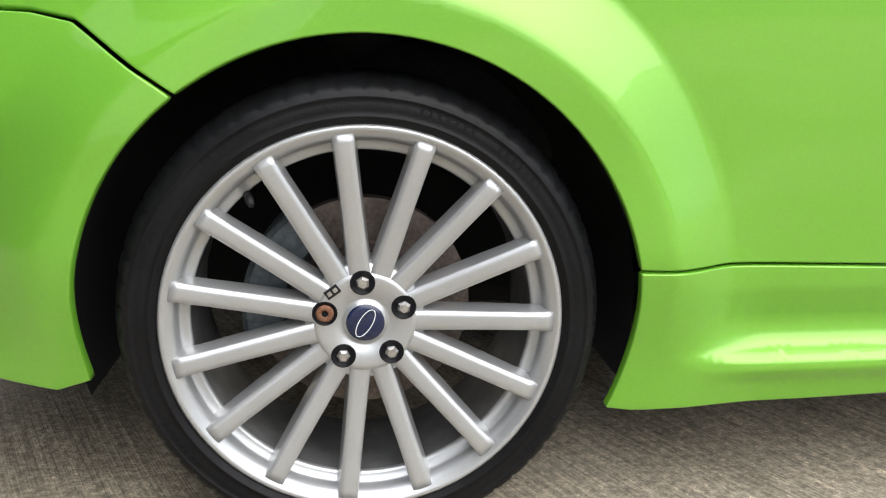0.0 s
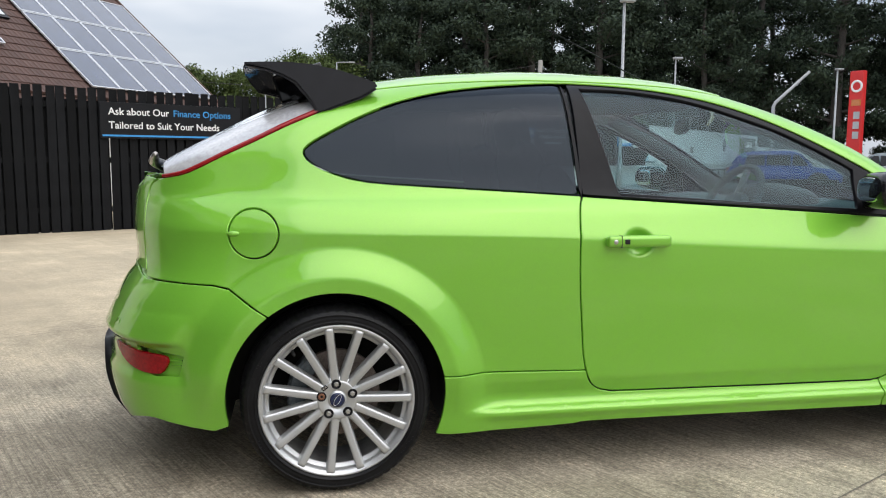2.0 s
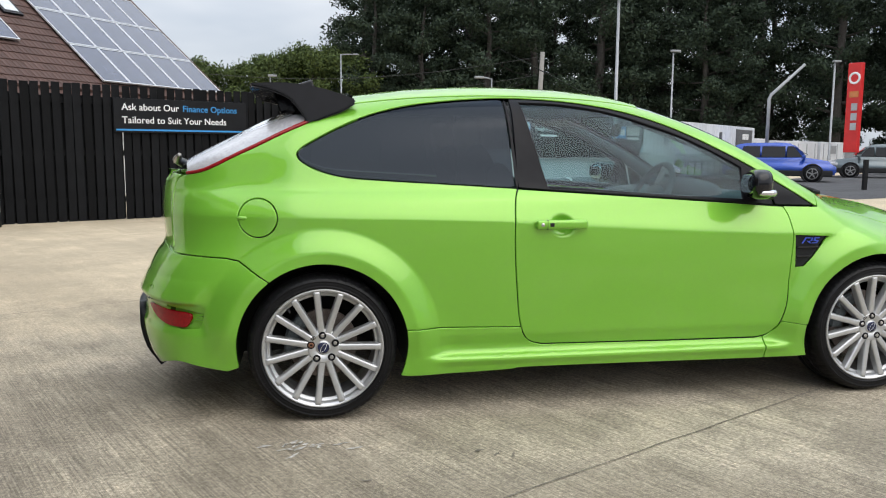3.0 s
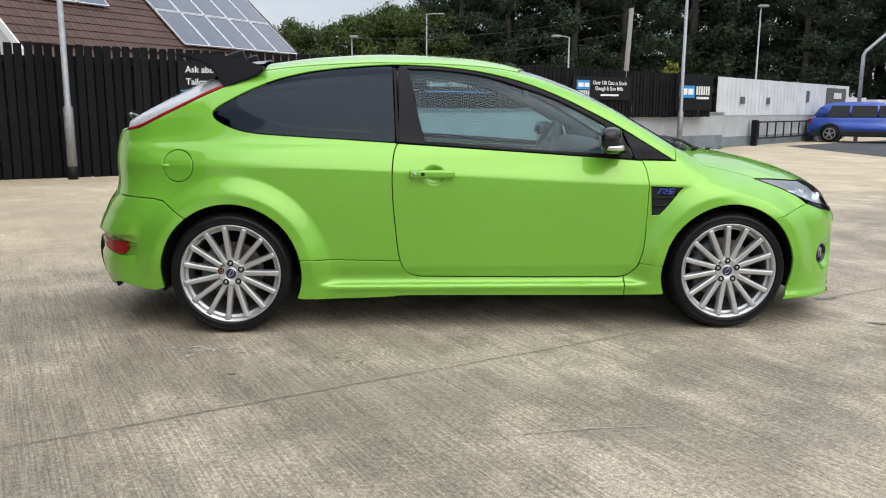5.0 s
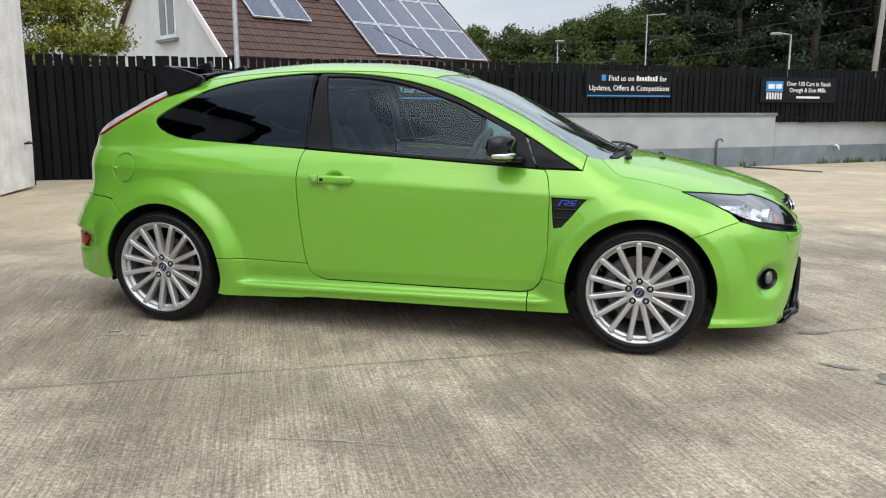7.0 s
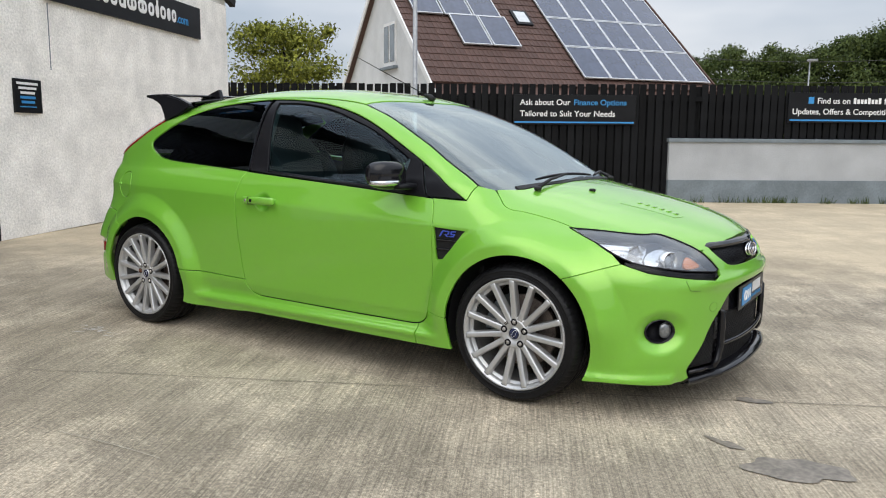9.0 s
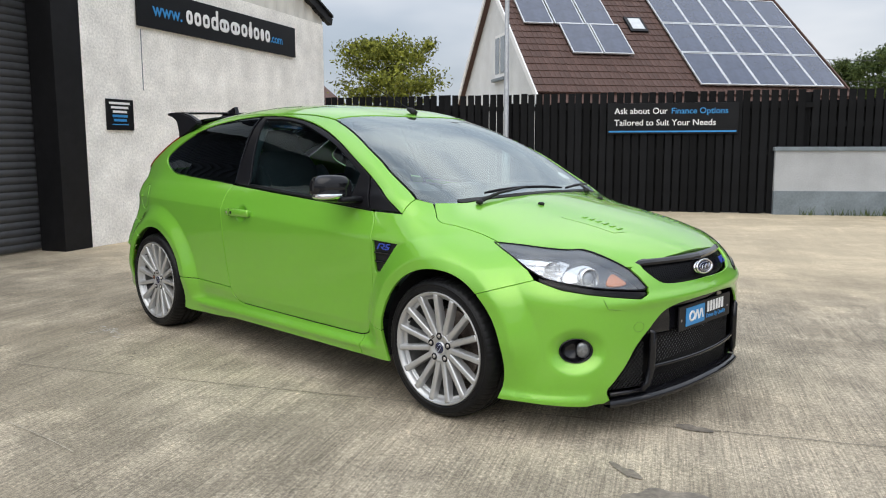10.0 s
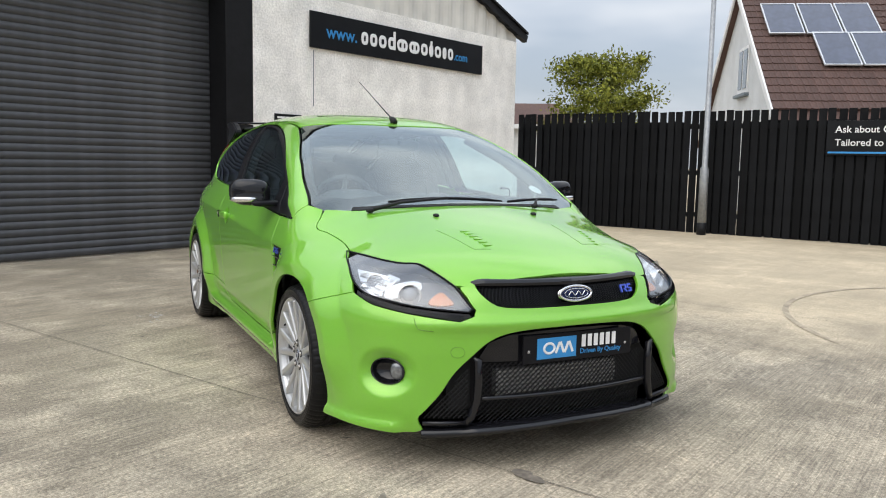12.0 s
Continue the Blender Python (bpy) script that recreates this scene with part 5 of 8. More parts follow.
def inset(p, d):
    """A closed outline moved to its inner side by d (counter-clockwise outlines shrink)."""
    q = np.array(p, float)
    e = np.roll(q, -1, 0) - q
    e /= np.maximum(np.linalg.norm(e, axis=1), 1e-9)[:, None]
    nrm = np.stack([-e[:, 1], e[:, 0]], 1)
    m = nrm + np.roll(nrm, 1, 0)
    m /= np.maximum((m * m).sum(1), 0.5)[:, None] / 2
    return q + d * m


def inside(p, pts):
    p = np.asarray(p)
    x, y = pts[:, 0], pts[:, 1]
    c = np.zeros(len(pts), bool)
    a = np.roll(p, -1, 0)
    for (x0, y0), (x1, y1) in zip(p, a):
        if y0 != y1:
            c ^= ((y0 > y) != (y1 > y)) & (x < (x1 - x0) * (y - y0) / (y1 - y0) + x0)
    return c


def near_edge(p, pts, d):
    p = np.asarray(p)
    out = np.zeros(len(pts), bool)
    for k in range(0, len(p), 64):
        out |= (((pts[:, None] - p[None, k:k + 64]) ** 2).sum(2) < d * d).any(1)
    return out


def skin_normals(fn, ab, side=1):
    h = 0.002
    a, b = ab[:, 0], ab[:, 1]
    du = fn(a + h, b) - fn(a - h, b)
    dv = fn(a, b + h) - fn(a, b - h)
    n = np.cross(du, dv)
    n /= np.maximum(np.linalg.norm(n, axis=1), 1e-12)[:, None]
    return n


def panel(name, outline, fn, material, parent, step=0.025, holes=(), gap=0.0023, roll=0.0028, deep=0.014, lift=0.0, mirror=False, label="", outward=None, dent=None, fine=(), lines=()):
    """A pressed panel: a piece of the skin fn within an outline, its edges rolled in. lift: moved out along the normal; dent(a, b): moved in."""
    loops = []
    for loop, sign in [(outline, 1)] + [(h, -1) for h in holes]:
        loop = dense(loop, step)
        keep = [loop[0]]
        for p in loop[1:]:
            if math.dist(p, keep[-1]) > step * 0.12:
                keep.append(p)
        if math.dist(keep[-1], keep[0]) < step * 0.12:
            keep.pop()
        if area2(keep) * sign < 0:
            keep.reverse()
        loops.append(np.array(keep))
    inner = [inset(p, gap + roll) for p in loops]
    lo, hi = loops[0].min(0), loops[0].max(0)
    ga = np.arange(lo[0] + step / 2, hi[0], step)
    gb = np.arange(lo[1] + step / 2, hi[1], step)
    grid = np.stack(np.meshgrid(ga, gb, indexing="ij"), -1).reshape(-1, 2)
    ok = inside(inner[0], grid) & ~near_edge(inner[0], grid, step * 0.55)
    for h in inner[1:]:
        ok &= ~inside(h, grid) & ~near_edge(h, grid, step * 0.55)
    for cx, cz, r, _ in fine:
        ok &= np.hypot(grid[:, 0] - cx, grid[:, 1] - cz) > r
    grid = grid[ok]
    for cx, cz, r, small in fine:
        ga = np.arange(-r, r, small)
        extra = np.stack(np.meshgrid(ga + cx, ga + cz, indexing="ij"), -1).reshape(-1, 2)
        ok = (np.hypot(extra[:, 0] - cx, extra[:, 1] - cz) < r) & inside(inner[0], extra) & ~near_edge(inner[0], extra, small * 0.6)
        for h in inner[1:]:
            ok &= ~inside(h, extra) & ~near_edge(h, extra, small * 0.6)
        grid = np.concatenate([grid, extra[ok]])
    for line in lines:
        extra = np.array(dense(line, 0.014, False))
        ok = inside(inner[0], extra) & ~near_edge(inner[0], extra, 0.005)
        for h in inner[1:]:
            ok &= ~inside(h, extra) & ~near_edge(h, extra, 0.005)
        extra = extra[ok]
        if len(extra):
            grid = np.concatenate([grid[~near_edge(extra, grid, 0.0055)], extra])
    pts, edges = [], []
    for p in inner:
        base = len(pts)
        pts += [Vector((float(x), float(y))) for x, y in p]
        edges += [(base + i, base + (i + 1) % len(p)) for i in range(len(p))]
    ring = len(pts)
    pts += [Vector((float(x), float(y))) for x, y in grid]
    v2, _, faces, orig, _, _ = delaunay_2d_cdt(pts, edges, [], 0, 1e-6)
    v2 = np.array([(p.x, p.y) for p in v2])
    mid = np.array([v2[list(f)].mean(0) for f in faces])
    ok = inside(inner[0], mid)
    for h in inner[1:]:
        ok &= ~inside(h, mid)
    faces = [tuple(f) for f, k in zip(faces, ok) if k]
    P, N = fn(v2[:, 0], v2[:, 1]), skin_normals(fn, v2)
    if outward is None:
        mean = np.array([1.3, 0.0, 0.6])
        flip = ((P - mean) * N).sum() < 0
    else:
        flip = (N @ np.array(outward)).sum() < 0
    if flip:
        N = -N
        faces = [f[::-1] for f in faces]
    if dent is not None:
        P = P - N * dent(v2[:, 0], v2[:, 1])[:, None]
        tri = np.array(faces)
        fnm = np.cross(P[tri[:, 1]] - P[tri[:, 0]], P[tri[:, 2]] - P[tri[:, 0]])
        N = np.zeros_like(P)
        for c in range(3):
            np.add.at(N, tri[:, c], fnm)
        N /= np.maximum(np.linalg.norm(N, axis=1), 1e-12)[:, None]
    if lift:
        P = P + N * lift
    V, NN, F = [P], [N], list(faces)
    count = len(P)
    where = {i: k for k, o in enumerate(orig) for i in o}
    start = 0
    for p, q in zip(inner, loops):
        edge = inset(q, gap)
        n = len(p)
        ids = [where.get(start + i, start + i) for i in range(n)]
        start += n
        base = P[ids]
        tang = np.roll(base, -1, 0) - np.roll(base, 1, 0)
        tang /= np.maximum(np.linalg.norm(tang, axis=1), 1e-9)[:, None]
        nb = N[ids]
        out = np.cross(tang, nb)
        away = fn(edge[:, 0], edge[:, 1]) - fn(p[:, 0], p[:, 1])
        out *= np.sign((out * away).sum(1))[:, None]
        r1 = base + out * roll - nb * roll * 0.6
        r2 = base + out * roll - nb * deep
        V += [r1, r2]
        n1 = out + nb * 0.4
        n1 /= np.linalg.norm(n1, axis=1)[:, None]
        NN += [n1, out]
        for i in range(n):
            j = (i + 1) % n
            quad1 = (ids[i], ids[j], count + j, count + i)
            quad2 = (count + i, count + j, count + n + j, count + n + i)
            c = np.cross(base[j] - base[i], r1[i] - base[i])
            if c @ (n1[i]) < 0:
                quad1, quad2 = quad1[::-1], quad2[::-1]
            F += [quad1, quad2]
        count += 2 * n
    V, NN = np.concatenate(V), np.concatenate(NN)
    if mirror:
        V, NN = V * (1, -1, 1), NN * (1, -1, 1)
        F = [f[::-1] for f in F]
    return link_mesh(name, V, F, material, parent, label, NN)


def both(name, outline, fn, material, parent, **more):
    """The same panel on the near and the far flank."""
    return [panel(name, outline, fn, material, parent, mirror=True, **more), panel(name, outline, fn, material, parent, **more)]


def strip_mesh(line, fn, width_in, width_out, lift, deep=0.006):
    """A raised bead along a line on the skin: verts and faces."""
    p = np.array(line, float)
    e = np.gradient(p, axis=0)
    e /= np.maximum(np.linalg.norm(e, axis=1), 1e-9)[:, None]
    n2 = np.stack([-e[:, 1], e[:, 0]], 1)
    V, rows = [], [(-width_in, -deep), (-width_in * 0.7, lift), (width_out * 0.7, lift), (width_out, -deep)]
    for w, h in rows:
        q = p + n2 * w
        P = fn(q[:, 0], q[:, 1])
        N = skin_normals(fn, q)
        N *= np.sign(((P - np.array([1.3, 0, 0.6])) * N).sum(1))[:, None]
        V.append(P + N * h)
    m = len(p)
    V = np.concatenate(V)
    F = [(r * m + i, r * m + i + 1, (r + 1) * m + i + 1, (r + 1) * m + i) for r in range(3) for i in range(m - 1)]
    return V, F


def spot(fn, a, b, deep=0.0, side=1):
    """A frame on the skin: z out along the normal, x level, sunk by deep; side -1 for the near flank."""
    p = fn(np.array([a]), np.array([b]))[0]
    n = skin_normals(fn, np.array([[a, b]]))[0]
    if n @ (p - np.array([1.3, 0, 0.6])) < 0:
        n = -n
    p = p - n * deep
    if side < 0:
        p, n = p * (1, -1, 1), n * (1, -1, 1)
    n = Vector(n)
    x = Vector((0, 0, 1)).cross(n).normalized()
    y = n.cross(x)
    return Matrix(((x.x, y.x, n.x, p[0]), (x.y, y.y, n.y, p[1]), (x.z, y.z, n.z, p[2]), (0, 0, 0, 1)))


# ---- the car ----
car = tagged(empty("car"), "bright metallic green three-door hot hatchback parked on concrete", "car")
ARCH = 0.362


def fold(curve, x0, x1, offsets):
    """Lines along a pressed fold, for a crisp edge."""
    return [[(x, float(curve(x)) + d) for x in np.linspace(x0, x1, 60)] for d in offsets]


FOLDS = fold(CREASE, -0.5, 2.4, (-0.012, -0.004, 0.006, 0.016)) + [arc(cx, HUB_Z, r, -10, 190, 60) for cx in (0.0, WHEELBASE) for r in (0.402, 0.412, 0.422, 0.500, 0.510, 0.520)]
SILL_FOLDS = [[(0.45, z), (2.25, z)] for z in (0.200, 0.215, 0.226, 0.233, 0.239, 0.245, 0.254, 0.264, 0.274, 0.286)]
DOOR_FOLDS = [[(0.88, z), (2.16, z)] for z in (0.318, 0.334, 0.346, 0.356, 0.366)]


def front_arch(a0, a1):
    return arc(WHEELBASE, HUB_Z, ARCH, a0, a1)


def rear_arch(a0, a1):
    return arc(0.0, HUB_Z, ARCH, a0, a1)


def on_arch(cx, z, sgn):
    return cx + sgn * math.sqrt(ARCH ** 2 - (z - HUB_Z) ** 2)


door_rear = rounded([(0.869, 0.992), (0.850, 0.944), (0.840, 0.833), (0.844, 0.685), (0.857, 0.535), (0.871, 0.414), (0.894, 0.338), (0.930, 0.302), (0.985, 0.288)])
door_low = [(0.985, 0.288), (1.14, 0.286), (1.6, 0.281), (2.05, 0.279)]
door_front = rounded([(2.05, 0.279), (2.10, 0.289), (2.132, 0.315), (2.158, 0.361), (2.183, 0.483), (2.189, 0.692), (2.190, 0.781), (2.177, 0.868), (2.158, 0.906)])
belt = [(2.158, 0.906), (1.6, 0.944), (0.869, 0.992)]


def handle_cup(a, b):
    """The finger hollow behind the door handle."""
    return 0.020 * (1 - smooth(0.50, 1.0, np.hypot((a - 1.056) / 0.062, (b - 0.832) / 0.052)))


both("door", door_rear + door_low + door_front + belt, at_side, GREEN, car, dent=handle_cup, fine=[(1.052, 0.838, 0.10, 0.008)], lines=FOLDS + DOOR_FOLDS)

# dark strips behind the door gaps, added to deepen the shade in the shut lines
for sy in (-1, 1):
    v, f = strip_mesh(door_rear + door_low[1:] + door_front[1:], at_side, 0.014, 0.014, -0.013, 0.016)
    link_mesh("door_gap_shade", v * (1, sy, 1), f, DARK, car)

dlo_top = rounded([(2.335, 0.905), (2.25, 0.955), (2.159, 1.012), (2.036, 1.085), (1.894, 1.160), (1.74, 1.236), (1.587, 1.298), (1.435, 1.343), (1.284, 1.373), (1.13, 1.392), (0.982, 1.401), (0.84, 1.403), (0.68, 1.394),
                   (0.528, 1.379), (0.376, 1.356), (0.223, 1.316), (0.088, 1.260), (-0.035, 1.195), (-0.085, 1.162), (-0.099, 1.138), (-0.075, 1.105), (0.0, 1.068), (0.101, 1.043), (0.249, 1.030), (0.545, 1.013), (0.869, 0.994)])
screen_edge = rounded([(1.53, 1.372), (1.70, 1.316), (1.848, 1.255), (2.04, 1.162), (2.169, 1.086), (2.331, 0.993), (2.362, 0.972)])
roof_y = 0.565
roof_line = [(x, float(at_top(np.array([x]), np.array([roof_y]))[0, 2])) for x in np.linspace(0.15, 1.53, 40)]
screen_edge[0] = roof_line[-1]
lamp_low = rounded([(-0.595, 1.048), (-0.51, 1.063), (-0.45, 1.087), (-0.36, 1.132), (-0.265, 1.177), (-0.16, 1.229), (-0.06, 1.274), (0.05, 1.322)])
bumper_cut = [(on_arch(0, 0.606, -1), 0.606), (-0.347, 0.693), (-0.40, 0.704), (-0.543, 0.710), (-0.637, 0.711)]
tail_edge = rounded([(-0.637, 0.711), (-0.648, 0.80), (-0.645, 0.93), (-0.628, 1.02), (-0.595, 1.048)])
a_cut = math.degrees(math.atan2(0.606 - HUB_Z, bumper_cut[0][0]))
a_sill = math.degrees(math.atan2(0.388 - HUB_Z, on_arch(0, 0.388, 1)))
both("side_panel", bumper_cut + tail_edge + lamp_low + roof_line + screen_edge + [(2.362, 0.972), (2.345, 0.905)] + dlo_top + [p for p in door_rear if p[1] > 0.38] + [(0.883, 0.374)] + [(on_arch(0, 0.388, 1), 0.388)]
     + rear_arch(a_sill, a_cut)[1:-1], at_side, GREEN, car, step=0.022, label="green body side with pillars and rear arch flare",
     holes=[arc(-0.265, 0.872, 0.0815, 0, 360, 48)[:-1]], lines=FOLDS)

both("fuel_flap", arc(-0.265, 0.872, 0.0815, 0, 360, 48)[:-1], at_side, GREEN, car, lines=FOLDS[:4])
corner = next(p for p in door_front if p[0] > 2.082)
seam = next(p for p in door_front if p[1] > 0.347)
sill_rear = [(on_arch(0, 0.388, 1), 0.388), (0.883, 0.374)] + [p for p in door_rear if p[1] < 0.365] + door_low[1:]
sill_cut = [p for p in door_front if p[0] < corner[0] and p[1] < 0.3] + [corner, (corner[0], 0.180)]
both("side_skirt", sill_rear + sill_cut + rounded([(corner[0], 0.180), (0.99, 0.187), (0.838, 0.180), (0.65, 0.173), (0.375, 0.170)])[1:] + rear_arch(-23.9, a_sill)[1:-1], at_side, GREEN, car, step=0.016, lines=SILL_FOLDS)
a_wing = math.degrees(math.atan2(0.345 - HUB_Z, on_arch(WHEELBASE, 0.345, -1) - WHEELBASE))
front_skirt = [p for p in door_front if corner[0] <= p[0] and p[1] <= seam[1]] + [(on_arch(WHEELBASE, 0.345, -1), 0.345)]
both("side_skirt", front_skirt + front_arch(a_wing, 201)[1:] + [(2.298, 0.186), (corner[0], 0.180)], at_side, GREEN, car, step=0.016, lines=SILL_FOLDS)
wing_vent = [(2.200, 0.773), (2.372, 0.766), (2.352, 0.745), (2.30, 0.680), (2.251, 0.625), (2.212, 0.619)]
bonnet_cut = rounded([(2.427, 0.951), (2.47, 0.915), (2.503, 0.888), (2.545, 0.869), (2.606, 0.859), (2.72, 0.833), (2.835, 0.802)])
lamp_back = [(2.835, 0.802), (2.955, 0.752), (3.050, 0.706), (3.095, 0.670)]
bumper_line = [(3.095, 0.670), (3.000, 0.640), (on_arch(WHEELBASE, 0.598, 1), 0.598)]
a_nose = math.degrees(math.atan2(0.598 - HUB_Z, on_arch(WHEELBASE, 0.598, 1) - WHEELBASE))
both("front_wing", [p for p in door_front if p[1] >= seam[1]] + [(2.345, 0.902), (2.362, 0.970), (2.394, 0.961)] + bonnet_cut + lamp_back[1:] + bumper_line[1:] + front_arch(a_nose, a_wing)[1:], at_side, GREEN, car,
     step=0.022, gap=0.0006, roll=0.0014, holes=[wing_vent], lines=FOLDS)

# bonnet
def half_ring(half):
    """A half outline in (x, y >= 0), closed over the middle."""
    return half + [(x, -y) for x, y in half[::-1] if y > 0]


def skin_y(x, z):
    return float(half_width(x, z))


bonnet_half = [(2.575, 0.0), (2.569, 0.24), (2.505, 0.555), (2.43, skin_y(2.43, 0.951))] + [(x, skin_y(x, z)) for x, z in bonnet_cut[2:]] \
    + [(2.94, 0.692), (3.06, 0.645), (3.123, 0.602), (3.172, 0.545), (3.255, 0.509), (3.329, 0.467), (3.346, 0.430), (3.352, 0.385), (3.380, 0.25), (3.397, 0.12), (3.402, 0.0)]
panel("bonnet", half_ring(bonnet_half), at_top, GREEN, car, step=0.03, gap=0.0008, roll=0.0014, label="green bonnet with twin louvred vents")
roof_half = [(0.15, 0.0)] + [(x, roof_y) for x in np.linspace(0.15, 1.53, 30)] + rounded([(1.53, roof_y), (1.585, 0.40), (1.62, 0.2), (1.63, 0.0)])[1:]
panel("roof", half_ring(roof_half), at_top, GREEN, car, step=0.035)
screen_half = [(1.63, 0.0), (1.62, 0.2), (1.585, 0.40), (1.53, roof_y)] + [(x, skin_y(x, z)) for x, z in screen_edge[1:]] + [(2.43, 0.712), (2.505, 0.555), (2.569, 0.24), (2.575, 0.0)]
panel("windscreen", half_ring(screen_half), at_top, WINDSCREEN, car, step=0.05, lift=-0.004, deep=0.004)

# front bumper: (way round the nose, height)
def w(x, z):
    return (nose_way(x, z), z)


def both_ways(half):
    return half + [(2 * ROUND - a, z) for a, z in half[::-1] if a < ROUND - 1e-6]


lower_mouth = rounded([(0.722, 0.150), (0.692, 0.205), (0.722, 0.250), (0.764, 0.308), (0.806, 0.385), (0.862, 0.452), (0.920, 0.510), (0.985, 0.538), (1.076, 0.549), (1.2, 0.553)])
grille_low = rounded([(0.772, 0.722), (0.815, 0.697), (0.900, 0.650), (0.940, 0.636), (1.01, 0.630), (1.124, 0.630), (1.2, 0.631)])
lamp_strip_low = [(0.380, 0.664), (0.482, 0.635), (0.620, 0.614), (0.752, 0.595), (0.818, 0.585), (0.858, 0.604)]
bumper_half = [w(x, z) for x, z in front_arch(-27, a_nose)] + [w(3.0, 0.640), w(3.095, 0.670)] + lamp_strip_low + [(0.856, 0.626), (0.800, 0.672), (0.742, 0.705)] + grille_low
fog_hole = [(0.554 + 0.070 * math.cos(a), 0.380 + 0.049 * math.sin(a)) for a in np.linspace(0, 2 * math.pi, 40)[:-1]]


def mirror_way(loop):
    return [(2 * ROUND - a, z) for a, z in loop[::-1]]


bumper_low = rounded([(0.682, 0.150), (0.521, 0.155), (0.33, 0.160), nose_way(2.96, 0.155) and (nose_way(2.97, 0.155), 0.155)])
bump_outline = both_ways(bumper_half) + [(2 * ROUND - a, z) for a, z in bumper_low[::-1]] + [(2 * ROUND - a, z) for a, z in lower_mouth[1:-1]] + lower_mouth[::-1] + bumper_low[1:]


def fog_dish(a, b):
    a = np.where(a > ROUND, 2 * ROUND - a, a)
    r = np.hypot((a - 0.554) / 1.35, b - 0.380)
    lip = 0.016 * (1 - smooth(0.172, 0.204, b)) * smooth(0.0, 0.25, a) * (1 - smooth(0.60, 0.66, a))
    brow = 0.017 * np.exp(-((b - 0.572) / 0.026) ** 2) * smooth(0.55, 0.85, a)
    return 0.03 * (1 - smooth(0.045, 0.10, r)) - lip - brow


panel("front_bumper", bump_outline, at_nose, GREEN, car, step=0.022, gap=0.001, roll=0.0018, holes=[fog_hole, mirror_way(fog_hole)], dent=fog_dish, fine=[(0.554, 0.380, 0.14, 0.011), (2 * ROUND - 0.554, 0.380, 0.14, 0.011)],
      lines=[l for r in (0.402, 0.412, 0.422, 0.500, 0.510, 0.520) for half in [[w(x, z) for x, z in arc(WHEELBASE, HUB_Z, r, -20, 75, 40) if x > NOSE_A + 0.02]] for l in (half, mirror_way(half))]
      + [[(0.1, z), (2.3, z)] for z in (0.168, 0.180, 0.192, 0.206, 0.548, 0.560, 0.572, 0.584, 0.596, 0.610)])

# rear bumper, tailgate
def tw(x, z):
    return (tail_way(x, z), z)


cut = [tw(x, z) for x, z in dense(bumper_cut, 0.03, False)]
a_low = math.degrees(math.atan2(0.225 - HUB_Z, on_arch(0, 0.225, -1)))
rear_half = [tw(x, z) for x, z in rear_arch(360 + a_low - 2, a_cut)][:-1] + cut + [(0.80, 0.735), (1.0, 0.74), (1.2, 0.74)]
rear_low = rounded([(0.9, 0.165), (0.75, 0.200), (0.60, 0.236), tw(-0.609, 0.252), tw(-0.53, 0.241), tw(-0.40, 0.221)])
rear_outline = both_ways(rear_half) + [(2 * ROUND - a, z) for a, z in rear_low[::-1]] + rear_low
fog_rear = [tw(-0.665, 0.487), tw(-0.60, 0.480), tw(-0.502, 0.466), tw(-0.520, 0.406), tw(-0.60, 0.400), tw(-0.65, 0.415)]


def bumper_shelf(a, b):
    """The upper part of the rear bumper stands proud above a ledge that sweeps up towards the wheel arch."""
    x = at_tail(a, b)[..., 0]
    edge = np.interp(b, [0.502, 0.52, 0.60, 0.68], [-0.50, -0.482, -0.45, -0.425])
    hollow = smooth(0.375, 0.41, b) * (1 - smooth(0.485, 0.502, b)) * smooth(0.0, 0.03, -0.480 - x)
    shelf = smooth(0.0, 0.012, b - 0.502) * np.clip((0.61 - b) / 0.10, 0, 1) * smooth(0.0, 0.06, edge - x)
    return 0.012 * hollow - 0.020 * shelf


panel("rear_bumper", rear_outline, at_tail, GREEN, car, step=0.016, holes=[fog_rear, mirror_way(fog_rear)], dent=bumper_shelf,
      lines=[[(0.2, z), (2.2, z)] for z in (0.492, 0.502, 0.509, 0.517, 0.526, 0.545, 0.60, 0.61, 0.62)])
for sy in (-1, 1):
    ring_pts = [spot(at_tail, 0.70 + 0.018 * math.cos(a), 0.555 + 0.012 * math.sin(a), float(bumper_shelf(np.array(0.70), np.array(0.555))) - 0.0006, sy).translation for a in np.linspace(0, 2 * math.pi, 21)]
    link_mesh("parking_sensor", *tube(ring_pts, 0.0014, 5), SEAM_GREEN, car)
panel("tailgate_sill", both_ways([tw(-0.62, 0.68), tw(-0.63, 0.76), (0.8, 0.77), (1.2, 0.77)]) + [(1.2, 0.68)], at_tail, GREEN, car, step=0.04, lift=-0.012, gap=0.0)
gate_half = [tw(x, z) for x, z in tail_edge] + [(0.66, 1.055), (0.9, 1.06), (1.2, 1.065)]
gate = both_ways([(tail_way(-0.640, 0.722), 0.728)] + gate_half[2:]) + [(1.6, 0.735), (1.2, 0.735), (0.8, 0.730)]
panel("tailgate", gate, at_tail, GREEN, car, step=0.03)

